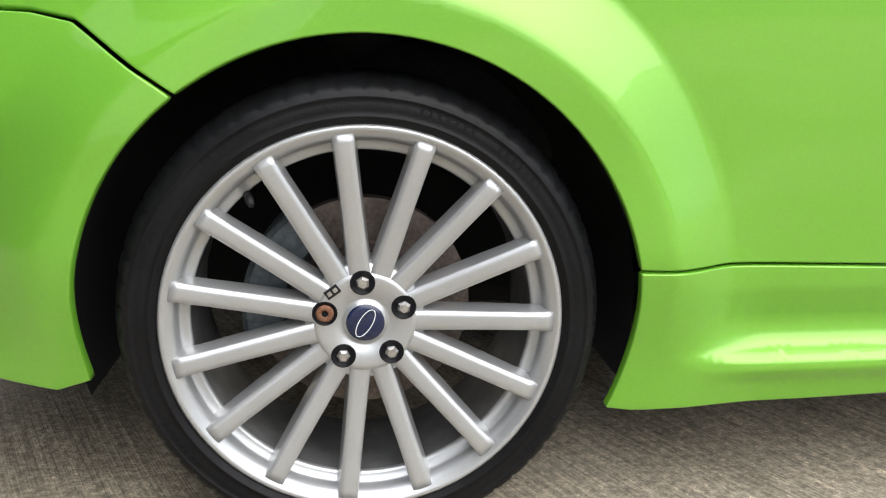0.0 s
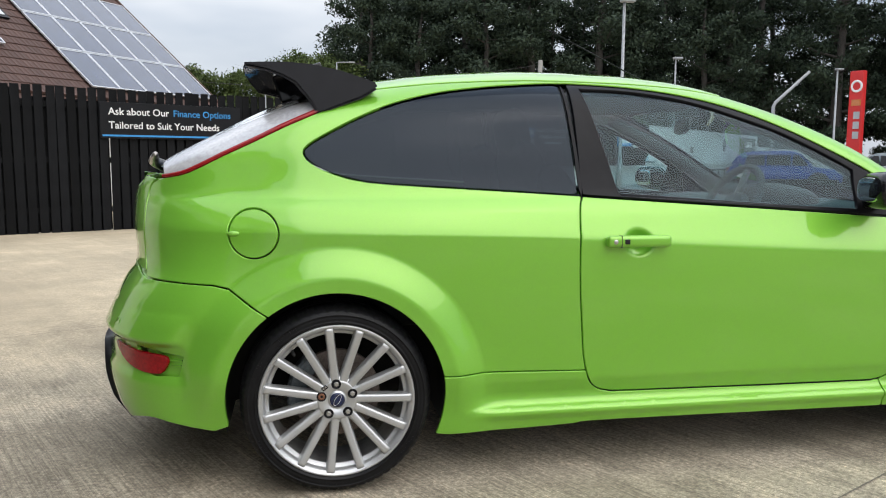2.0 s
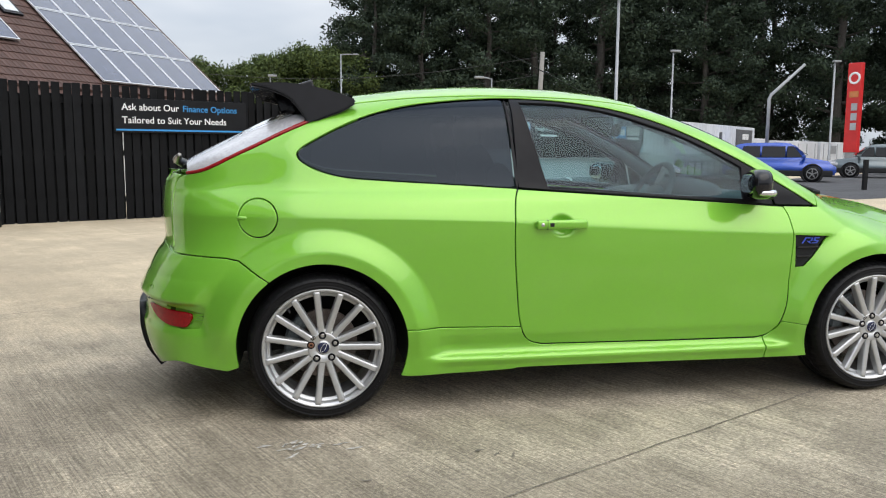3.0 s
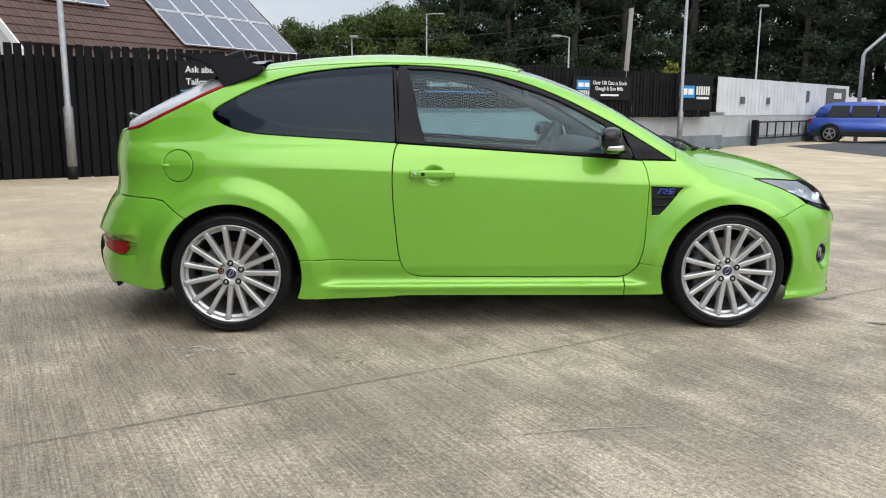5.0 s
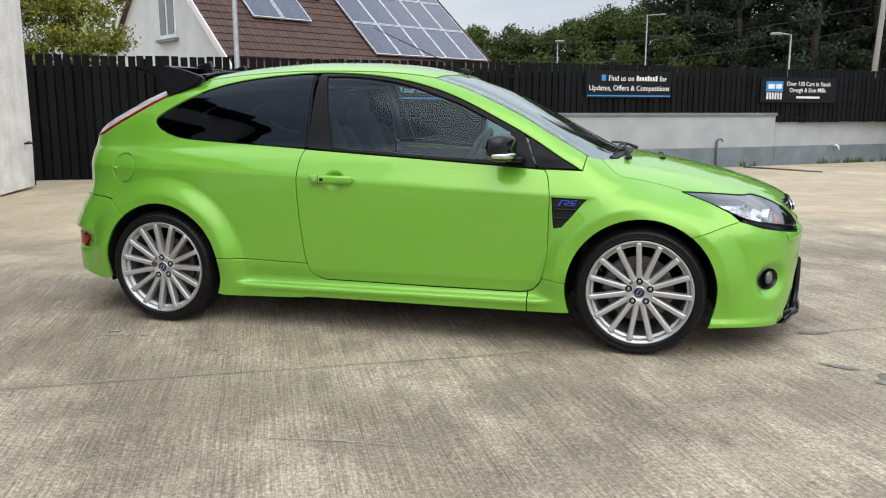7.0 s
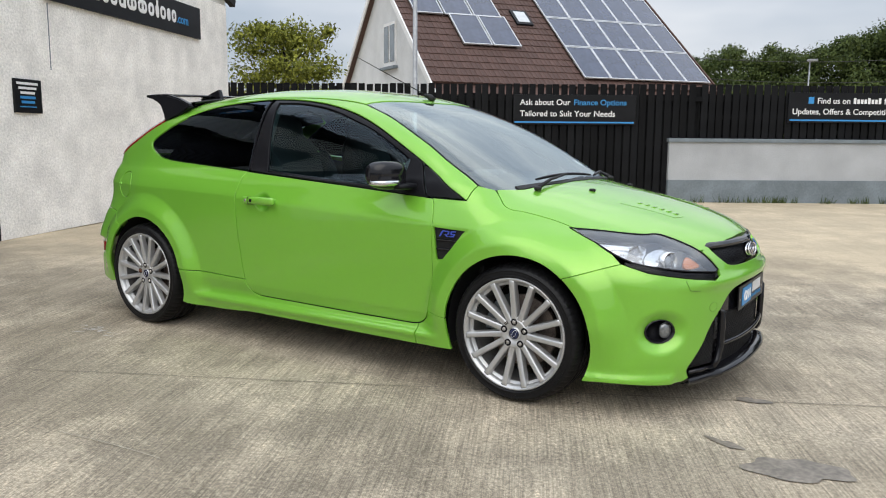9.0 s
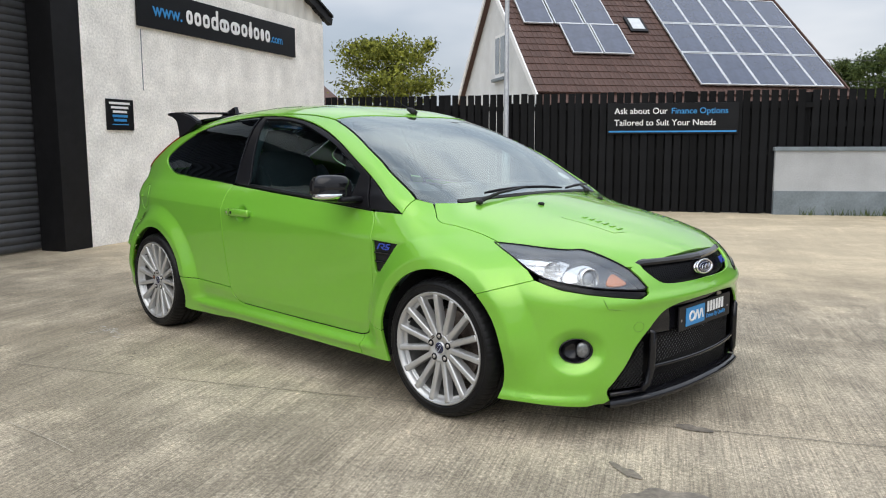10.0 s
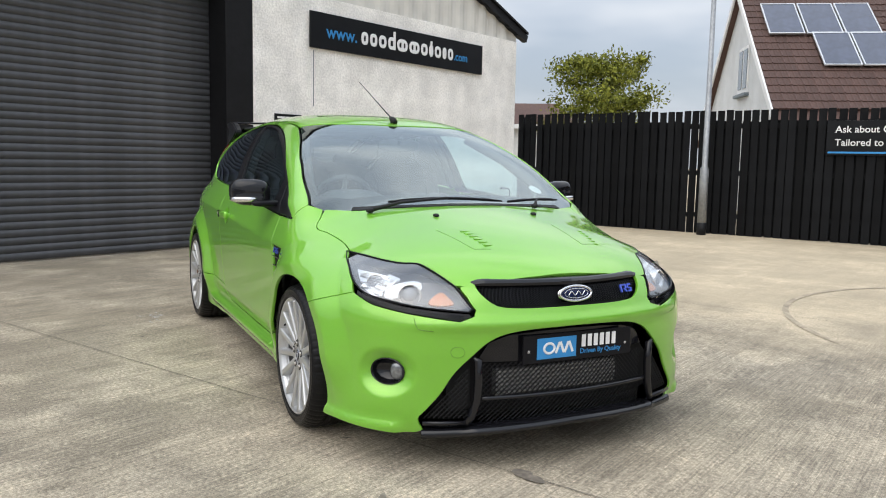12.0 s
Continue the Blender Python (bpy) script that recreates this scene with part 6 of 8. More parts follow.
# ---- wheels ----
def wheel_meshes():
    """Shared meshes of one wheel about its hub face; the outer side looks to -y."""
    out = {}
    prof = [(0.224, 0.020), (0.2245, 0.0135), (0.228, 0.012), (0.236, 0.010), (0.2385, 0.004), (0.240, -0.010), (0.2445, -0.014), (0.2505, -0.0205), (0.2545, -0.0225), (0.2585, -0.0195), (0.2595, -0.010), (0.256, 0.0), (0.250, 0.02)]
    out["rim"] = lathe(prof, steps=96)
    out["barrel"] = lathe([(0.250, 0.02), (0.240, 0.06), (0.236, 0.14), (0.240, 0.19), (0.232, 0.19), (0.226, 0.14), (0.227, 0.06), (0.2235, 0.0195)], steps=72)
    t = [(0.2570, -0.014), (0.2620, -0.021), (0.2655, -0.0225), (0.2665, -0.0248), (0.2690, -0.0252), (0.2700, -0.0236), (0.276, -0.0250), (0.284, -0.0245), (0.2895, -0.0228), (0.2905, -0.0246), (0.2930, -0.0244), (0.2940, -0.0222), (0.297, -0.0215), (0.303, -0.017), (0.3095, -0.006), (0.3145, 0.008), (0.3185, 0.022), (0.3200, 0.04), (0.3205, 0.058), (0.314, 0.060), (0.314, 0.068), (0.3208, 0.070), (0.3210, 0.098), (0.314, 0.100), (0.314, 0.110), (0.3210, 0.112), (0.3208, 0.142), (0.314, 0.144),
         (0.314, 0.152), (0.3200, 0.154), (0.3185, 0.185), (0.312, 0.200), (0.295, 0.212), (0.27, 0.214), (0.255, 0.205)]
    tv_, tf_ = lathe(t, steps=360)
    # shoulder blocks: every fourth line of the shoulder is a groove
    cut_ = []
    for x, y, z in tv_:
        r = math.hypot(x, z)
        j = round(math.atan2(z, x) / (2 * math.pi) * 360)
        k_ = (r - 0.0032) / r if r > 0.3 and y < 0.05 and j % 6 == 0 else 1.0
        cut_.append((x * k_, y, z * k_))
    out["tyre"] = (cut_, tf_)
    # one spoke lying along +x: a tapered, crowned bar that dives to the hub
    v, f = [], []
    rows = [(0.059, 0.0140, -0.0006), (0.070, 0.0140, -0.0008), (0.084, 0.0137, -0.0014), (0.12, 0.0132, -0.005), (0.17, 0.0128, -0.0105), (0.215, 0.0128, -0.0155), (0.236, 0.0133, -0.0180), (0.2475, 0.0142, -0.0182)]
    for r, h, y in rows:
        deep = 0.034 if r < 0.2 else 0.030
        for zz, yy in ((-h * 1.22, y + deep), (-h * 1.02, y + 0.006), (-h * 0.92, y + 0.0008), (-h * 0.4, y - 0.0004), (h * 0.4, y - 0.0004), (h * 0.92, y + 0.0008), (h * 1.02, y + 0.006), (h * 1.22, y + deep)):
            v.append((r, yy, zz))
    for i in range(len(rows) - 1):
        for j in range(7):
            f.append((i * 8 + j, i * 8 + j + 1, (i + 1) * 8 + j + 1, (i + 1) * 8 + j))
    e = (len(rows) - 1) * 8
    f.append(tuple(range(e, e + 8)))
    out["spoke"] = (v, f)
    out["hub"] = lathe([(0.0, -0.002), (0.028, -0.002), (0.0295, 0.003), (0.033, 0.003), (0.037, -0.0012), (0.060, -0.0020), (0.0660, -0.0019), (0.0672, 0.003), (0.078, 0.004), (0.080, 0.012), (0.082, 0.05)], steps=90)
    out["cap"] = lathe([(0.0, -0.0045), (0.018, -0.0043), (0.0245, -0.0028), (0.0265, 0.0), (0.0265, 0.004)], steps=40)
    # near-flat black disc on the hub, painting the shade of a nut recess
    out["socket_shade"] = lathe([(0.0168, 0.001), (0.0162, -0.0016), (0.0150, -0.0014), (0.0148, -0.0010), (0.0, -0.0010)], steps=24)
    hexa = [(0.0, -0.006), (0.0062, -0.006), (0.0092, -0.0025), (0.0098, 0.013)]
    out["nut"] = lathe(hexa, steps=6)
    out["lock_nut"] = lathe([(0.0, 0.004), (0.004, 0.004), (0.0045, -0.003), (0.0105, -0.004), (0.0122, 0.0), (0.0125, 0.013)], steps=16)
    out["valve"] = tube([(0.222, 0.015, 0), (0.216, 0.0, 0), (0.211, -0.012, 0)], [0.0055, 0.0058, 0.0045], 8)
    return out


WHEEL = {}
for key, (v, f) in wheel_meshes().items():
    me = bpy.data.meshes.new(key)
    me.from_pydata([tuple(p) for p in v], [], f)
    bm = bmesh.new()
    bm.from_mesh(me)
    bmesh.ops.recalc_face_normals(bm, faces=bm.faces)
    bm.to_mesh(me)
    bm.free()
    me.polygons.foreach_set("use_smooth", [key not in ("nut",)] * len(me.polygons))
    me.materials.append({"rim": ALLOY, "barrel": ALLOY_DULL, "tyre": RUBBER, "spoke": ALLOY, "hub": ALLOY, "cap": BLUE_BADGE, "socket_shade": BLACK_SATIN, "nut": STEEL, "lock_nut": RUST, "valve": BLACK_PLASTIC}[key])
    WHEEL[key] = me


def sub(name, me, parent, m, label=""):
    ob = new(name, me)
    ob.parent = parent
    ob.matrix_local = m
    if label:
        tagged(ob, label)
    return ob


def spin(deg):
    return Matrix.Rotation(-radians(deg), 4, "Y")


def wheel(x, near, spoke0, nut0, rusty):
    top = new("wheel", WHEEL["rim"])
    top.parent = car
    tagged(top, "silver fifteen-spoke alloy wheel with low-profile tyre")
    top.matrix_local = Matrix.Translation((x, -0.890 if near else 0.890, HUB_Z)) @ (Matrix() if near else Matrix.Rotation(math.pi, 4, "Z"))
    sub("tyre", WHEEL["tyre"], top, Matrix(), "black low-profile rubber tyre")
    sub("barrel", WHEEL["barrel"], top, Matrix())
    sub("hub", WHEEL["hub"], top, Matrix())
    sub("centre_cap", WHEEL["cap"], top, Matrix(), "dark blue centre cap with a white oval")
    for i in range(15):
        sub("spoke", WHEEL["spoke"], top, Matrix.Translation((0, 0.0003 * (i % 2) + 0.00015 * (i == 14), 0)) @ spin(spoke0 + 24 * i))
    for i in range(5):
        a = nut0 + 72 * i
        m = spin(a) @ Matrix.Translation((0.054, -0.0014, 0))
        sub("socket_shade", WHEEL["socket_shade"], top, m)
        lock = i == rusty
        sub("wheel_nut", WHEEL["lock_nut" if lock else "nut"], top, m, "rusty locking wheel nut" if lock else "")
    sub("valve", WHEEL["valve"], top, spin(spoke0 + 11.0 + 24 * 5))
    # raised marks on the side wall
    bm = bmesh.new()
    for c0 in (40, 62, 118, 150, 205, 262, 318):
        for i in range(7):
            a = radians(c0 + 2.3 * i)
            box(bm, (0.0035, 0.0012, 0.0075), (0.2835 * math.cos(a), -0.0250, 0.2835 * math.sin(a)), Matrix.Rotation(-a - math.pi / 2, 4, "Y"))
    tagged(part("sidewall_relief", bm, BLACK_SATIN, top), kind="stuff")
    # small black badge between the nuts
    badge = part("badge", a_box((0.020, 0.003, 0.0125), (0, 0, 0), None, 0.001), BLACK_GLOSS, top, "small black wheel badge with grey strokes")
    badge.matrix_local = spin(nut0 + 41) @ Matrix.Translation((0.060, -0.0024, 0)) @ spin(-nut0 - 41 + 36)
    for dx in (-0.0045, 0.0045):
        part("stroke", a_box((0.006, 0.002, 0.006), (dx, -0.001, 0), None, 0.0008), STEEL, badge)
    # oval ring on the cap
    ring = [(0.0205 * math.cos(a), -0.0052, 0.0085 * math.sin(a)) for a in np.linspace(0, 2 * math.pi, 33)]
    o = link_mesh("emblem", *tube(ring, 0.0007, 5), WHITE_PRINT, top)
    o.matrix_local = spin(nut0 - 34)
    return top


wheel(0.0, True, 0.0, 93.5, 1)
wheel(WHEELBASE, True, 20.8, 91.0, 9)
wheel(0.0, False, 8.0, 90.0, 9)
wheel(WHEELBASE, False, 12.0, 100.0, 9)
for x in (0.0, WHEELBASE):
    for sy in (-1, 1):
        r = 0.150 if x == 0 else 0.165
        y = sy * 0.815
        prof = [(0.05, y), (0.088, y), (0.09, y - sy * 0.012), (r, y - sy * 0.012), (r, y - sy * 0.038), (0.05, y - sy * 0.038)]
        link_mesh("brake_disc", *lathe(prof, steps=60, centre=(x, 0, HUB_Z)), DISC, car, "rust-streaked steel brake disc", flat=True)
        # one cast arch over the rim of the disc
        cv_ = []
        sweep = [radians((158 if x == 0 else 150) + c) for c in range(-32, 33, 4)]
        for a in sweep:
            for rr, yy in ((r - 0.045, 0.030), (r - 0.040, 0.038), (r + 0.008, 0.036), (r + 0.016, 0.026), (r + 0.016, -0.045), (r - 0.045, -0.045)):
                cv_.append((x + rr * math.cos(a), y + sy * (yy - 0.012), HUB_Z + rr * math.sin(a)))
        cf_ = [(i * 6 + j, i * 6 + (j + 1) % 6, (i + 1) * 6 + (j + 1) % 6, (i + 1) * 6 + j) for i in range(len(sweep) - 1) for j in range(6)] + [tuple(range(6)), tuple(range(len(cv_) - 6, len(cv_)))]
        link_mesh("brake_caliper", cv_, cf_, CALIPER, car, "grey cast brake caliper", flat=True)
        # arch liner and the dark well behind it
        arch = [(x + 0.375 * math.cos(radians(a)), HUB_Z + 0.375 * math.sin(radians(a))) for a in range(-16, 197, 4)]
        v, f = [], []
        for px, pz in arch:
            v += [(px, sy * 0.86, pz), (px, sy * 0.50, pz)]
        f = [(2 * i, 2 * i + 1, 2 * i + 3, 2 * i + 2) for i in range(len(arch) - 1)]
        c = len(v)
        v.append((x, sy * 0.50, HUB_Z))
        f += [(2 * i + 1, c, 2 * i + 3) for i in range(len(arch) - 1)]
        link_mesh("arch_liner", v, f, BLACK_PLASTIC, car)
# floor pan and dark inner body
bm = bmesh.new()
box(bm, (1.70, 1.60, 0.06), (1.32, 0, 0.235), None, 0.02)
box(bm, (3.9, 0.98, 0.10), (1.38, 0, 0.26), None, 0.02)
part("floor_pan", bm, DARK, car)

# ---- the car's glass, trim and lamps ----
def blob(centre, radii, power=2.6, nu=28, nv=16):
    """A rounded block: verts and faces of a superellipsoid."""
    def f(c):
        return math.copysign(abs(c) ** (2 / power), c)
    v, q = [], []
    for j in range(nv + 1):
        b = -math.pi / 2 + math.pi * j / nv
        for i in range(nu):
            a = 2 * math.pi * i / nu
            v.append((centre[0] + radii[0] * f(math.cos(b)) * f(math.cos(a)), centre[1] + radii[1] * f(math.cos(b)) * f(math.sin(a)), centre[2] + radii[2] * f(math.sin(b))))
    for j in range(nv):
        for i in range(nu):
            q.append((j * nu + i, j * nu + (i + 1) % nu, (j + 1) * nu + (i + 1) % nu, (j + 1) * nu + i))
    return v, q


SIDES = (-1, 1)
# side windows: quarter glass, black door frame, door glass, front corner trim
rear_bit = [p for p in dlo_top if p[0] < 0.836]
quarter = [(0.846, 1.398)] + rear_bit + [(0.860, 1.000)]
both("quarter_window", quarter, at_side, WINDOW_DARK, car, lift=-0.006, gap=0.003, deep=0.003, label="dark tinted rear quarter window")
top_bit = [p for p in dlo_top if p[0] > 0.862 and p[1] > 0.905 + 0.045 * max(0, (2.30 - p[0]))]
glass_line = rounded([(0.925, 1.382), (1.10, 1.377), (1.284, 1.354), (1.42, 1.322), (1.526, 1.288), (1.64, 1.250), (1.739, 1.209), (1.893, 1.131), (1.972, 1.086)]) + [(1.955, 0.945)] + [(1.6, 0.963), (1.02, 0.996)] + rounded([(1.015, 1.0), (0.985, 1.12), (0.955, 1.25), (0.925, 1.382)])[:-1]
front_top = [p for p in top_bit if p[0] < 2.055]
both("window_frame", [(2.115, 0.912), (2.052, 1.070)] + front_top + [(0.853, 1.398), (0.873, 0.996), (1.6, 0.948)], at_side, BLACK_SATIN, car, lift=-0.003, holes=[glass_line], gap=0.002)
both("corner_trim", [(2.326, 0.908), (2.122, 0.913), (2.060, 1.066)] + [p for p in top_bit if 2.07 < p[0] < 2.30][::-1], at_side, BLACK_SATIN, car, lift=-0.003, gap=0.002)
for pane_, kind_ in zip(both("door_window", glass_line, at_side, WINDOW_CLEAR, car, lift=-0.012, gap=0.0, deep=0.003, label="clear side window glass"), (WINDOW_CLEAR, WINDOW_PLAIN)):
    pane_.data.materials[0] = kind_
# rear pillar cover glass line: thin black seal round the quarter window
# rear glass and lamps
rear_glass = half_ring([(-0.66, 0.0), (-0.64, 0.28), (-0.58, 0.385), (-0.35, 0.395), (-0.05, 0.405), (0.145, 0.405), (0.145, 0.0)])
panel("rear_window", rear_glass, at_top, WINDOW_DARK, car, step=0.04, lift=-0.004, deep=0.004)
lamp_plan = [(x, skin_y(x, z)) for x, z in lamp_low[1:]] + [(0.05, 0.41), (-0.05, 0.408), (-0.35, 0.398), (-0.575, 0.390), (-0.60, 0.45)]
for ob in both("tail_lamp", lamp_plan, at_top, CLEAR_LAMP, car, step=0.016, label="clear tail lamp with a red rim", gap=0.001):
    near = ob.data.vertices[0].co.y < 0
    flip = (1, -1, 1) if near else (1, 1, 1)
    v, f = strip_mesh(lamp_low[1:], at_side, 0.001, 0.014, 0.004)
    link_mesh("red_rim", v * flip, f, RED_LAMP, ob, "red lens rim")
    for k in range(4):
        y1 = 0.57 - 0.035 * k
        v, f = strip_mesh([(-0.40 + 0.02 * k, y1 - 0.03), (-0.25, y1 - 0.01), (-0.10, y1 - 0.012)], at_top, 0.004, 0.004, 0.002)
        link_mesh("reflector", v * flip, f, CHROME, ob)
# rear wing
WING = [(-0.300, 1.438), (-0.292, 1.449), (-0.21, 1.453), (-0.14, 1.453), (-0.065, 1.447), (0.035, 1.427), (0.11, 1.403), (0.155, 1.388), (0.167, 1.366), (0.11, 1.330), (0.03, 1.300), (-0.034, 1.274), (-0.052, 1.276), (-0.075, 1.318), (-0.125, 1.380), (-0.165, 1.402), (-0.22, 1.422)]
wing = link_mesh("rear_wing", *blob((0, 0, 0), (0.001, 0.001, 0.001), 2, 4, 2), BLACK_GLOSS, car, "gloss black roof wing with end plates")
for sy in SIDES:
    bm = bmesh.new()
    v, f = prism(WING, 0.045)
    vs = []
    for x, y, z in v:
        vs.append(bm.verts.new((x, sy * (0.664 - y - 0.23 * (z - 1.28) + 0.03 * x), z)))
    for q in f:
        bm.faces.new([vs[i] for i in q])
    bmesh.ops.recalc_face_normals(bm, faces=bm.faces)
    bmesh.ops.bevel(bm, geom=[e for e in bm.edges if len(e.link_faces) == 2 and e.calc_face_angle(0) > 1.0], offset=0.008, segments=2, affect="EDGES")
    part("end_plate", bm, BLACK_SATIN, wing)
foil = [(-0.300, 1.437), (-0.294, 1.447), (-0.22, 1.455), (-0.13, 1.456), (-0.07, 1.449), (-0.05, 1.443), (-0.08, 1.437), (-0.19, 1.436)]
v, f, n = [], [], len(foil)
ys_ = np.linspace(-0.58, 0.58, 17)
for y in ys_:
    rise = 0.012 * (1 - (y / 0.58) ** 2)
    v += [(x - 0.02 * (1 - (y / 0.58) ** 2), y, z + rise) for x, z in foil]
f = [(i * n + j, i * n + (j + 1) % n, (i + 1) * n + (j + 1) % n, (i + 1) * n + j) for i in range(16) for j in range(n)]
link_mesh("blade", v, f, BLACK_GLOSS, wing)
v = []
lip = [(0.155, 1.402), (0.05, 1.392), (-0.09, 1.345), (-0.12, 1.318), (-0.09, 1.318), (0.06, 1.365), (0.15, 1.385)]
n = len(lip)
for y in ys_:
    rise = 0.045 * (1 - (y / 0.58) ** 2)
    v += [(x - 0.03 * (1 - (y / 0.58) ** 2), y, z + rise) for x, z in lip]
f = [(i * n + j, i * n + (j + 1) % n, (i + 1) * n + (j + 1) % n, (i + 1) * n + j) for i in range(16) for j in range(n)]
link_mesh("lip", v, f, BLACK_GLOSS, wing)
for sy in SIDES:
    part("strut", a_box((0.20, 0.03, 0.11), (-0.10, sy * 0.22, 1.418), Matrix.Rotation(radians(-18), 4, "Y"), 0.008), BLACK_GLOSS, wing)
link_mesh("rear_wiper", *tube([(-0.665, -0.02, 1.085), (-0.690, -0.10, 1.105), (-0.640, -0.36, 1.130)], [0.026, 0.022, 0.012], 8), STEEL, car)
# rear fog lens, its scoop and the black diffuser
for sy in SIDES:
    lens_r = rounded([tw(-0.758, 0.482), tw(-0.66, 0.474), tw(-0.556, 0.464), tw(-0.572, 0.414), tw(-0.60, 0.405), tw(-0.66, 0.408), tw(-0.72, 0.432)], 0.02, True)
    panel("rear_reflector", lens_r, at_tail, RED_LAMP, car, step=0.015, lift=-0.004, mirror=sy < 0, gap=0.0, label="red rear fog lens")
    scoop = [tw(-0.64, 0.490), tw(-0.490, 0.474), tw(-0.505, 0.398), tw(-0.56, 0.390), tw(-0.64, 0.392)]
    panel("scoop", scoop, at_tail, GREEN, car, step=0.012, lift=-0.026, mirror=sy < 0, gap=0.0)
    for zz in (0.434, 0.452):
        mm = spot(at_tail, tw(-0.530, zz)[0], zz, 0.022, sy)
        part("scoop_fin", a_box((0.045, 0.005, 0.012), (0, 0, 0), None, 0.002), GREEN, car).matrix_local = mm
diff = both_ways([(0.885, 0.160), (0.875, 0.25), (0.885, 0.40), (0.93, 0.445), (1.2, 0.455)]) + [(1.515, 0.155), (1.2, 0.150)]
panel("diffuser", diff, at_tail, BLACK_SATIN, car, step=0.035, lift=0.016, deep=0.03)

# door handles, fuel flap thumb, mirrors
for sy in SIDES:
    h = tagged(part("door_handle", a_box((0.236, 0.026, 0.042), (1.046, 0, 0.838), None, 0.0125), GREEN, car, "", True), "green pull handle")
    y0 = float(half_width(1.046, 0.836))
    h.location = (0, sy * (y0 + 0.018), 0)
    for hx in (0.945, 1.145):
        part("mount", a_box((0.03, 0.03, 0.028), (hx, -sy * 0.015, 0.836), None, 0.006), GREEN, h)
    link_mesh("keyhole", *lathe([(0.0, sy * 0.0118), (0.0080, sy * 0.0118), (0.0095, sy * 0.009)], steps=18, centre=(0.956, sy * 0.002, 0.838)), STEEL, h)
    part("sensor_button", a_box((0.020, 0.006, 0.018), (0.998, sy * 0.0115, 0.838), None, 0.003), BLACK_GLOSS, h)
    part("handle_seam", a_box((0.002, 0.0268, 0.0425), (0.978, 0, 0.838)), DARK, h)
    v, f = blob((-0.329, sy * float(half_width(-0.329, 0.872)), 0.872), (0.022, 0.008, 0.009), 2.2, 14, 8)
    link_mesh("flap_tab", v, f, GREEN, car)
    # mirror
    mir = link_mesh("mirror", *blob((1.975, sy * 0.945, 1.010), (0.056, 0.098, 0.068), 3.0), BLACK_GLOSS, car, "gloss black door mirror with silver indicator strip")
    me = mir.data
    for vert in me.vertices:
        # swept shell: thinner outboard, rounded front
        k = (vert.co.y * sy - 0.847) / 0.196
        vert.co.x -= 0.045 * k * k
        vert.co.z += 0.006 * k
        if vert.co.z < 0.985:
            vert.co.x += 0.008
    link_mesh("arm", *blob((2.02, sy * 0.875, 0.958), (0.040, 0.075, 0.016), 3.4), BLACK_SATIN, mir)
    v, f = blob((1.999, sy * 0.982, 0.978), (0.049, 0.062, 0.016), 3.4)
    v = [(x - 0.045 * ((y * sy - 0.847) / 0.196) ** 2, y, z) for x, y, z in v]
    link_mesh("indicator_strip", v, f, CHROME, mir, "silver and clear indicator strip")
    v, f = blob((1.921, sy * 0.94, 1.016), (0.006, 0.068, 0.044), 3.2)
    v = [(x - 0.03 * ((y * sy - 0.847) / 0.196) ** 2, y, z) for x, y, z in v]
    link_mesh("mirror_glass", v, f, surface("mirror_face", (0.8, 0.82, 0.83), 0.03, 1.0), mir)

# wing vents with emblem
for sy in SIDES:
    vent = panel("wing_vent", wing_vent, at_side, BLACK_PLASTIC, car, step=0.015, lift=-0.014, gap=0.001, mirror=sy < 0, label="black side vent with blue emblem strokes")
    for z in (0.715, 0.672):
        xe = 2.213 + (0.115 if z > 0.7 else 0.075)
        y = sy * (float(half_width(2.26, z)) - 0.006)
        part("fin", a_box((xe - 2.213, 0.016, 0.006), ((xe + 2.213) / 2, y, z), None, 0.002), BLACK_GLOSS, vent)
    y = sy * (float(half_width(2.28, 0.745)) + 0.002)
    for outline in ([(2.232, 0.733), (2.240, 0.733), (2.255, 0.757), (2.282, 0.757), (2.278, 0.745), (2.258, 0.745), (2.275, 0.733), (2.284, 0.733), (2.270, 0.742), (2.286, 0.745), (2.290, 0.760), (2.250, 0.762)],
                    [(2.286, 0.733), (2.312, 0.733), (2.320, 0.747), (2.302, 0.749), (2.304, 0.756), (2.324, 0.757), (2.326, 0.762), (2.298, 0.761), (2.293, 0.745), (2.312, 0.742), (2.308, 0.738), (2.288, 0.738)]):
        v, f = prism(outline, 0.004)
        link_mesh("emblem", [(x, yy + y, z) for x, yy, z in v], f, BLUE_BRIGHT, vent, flat=True)

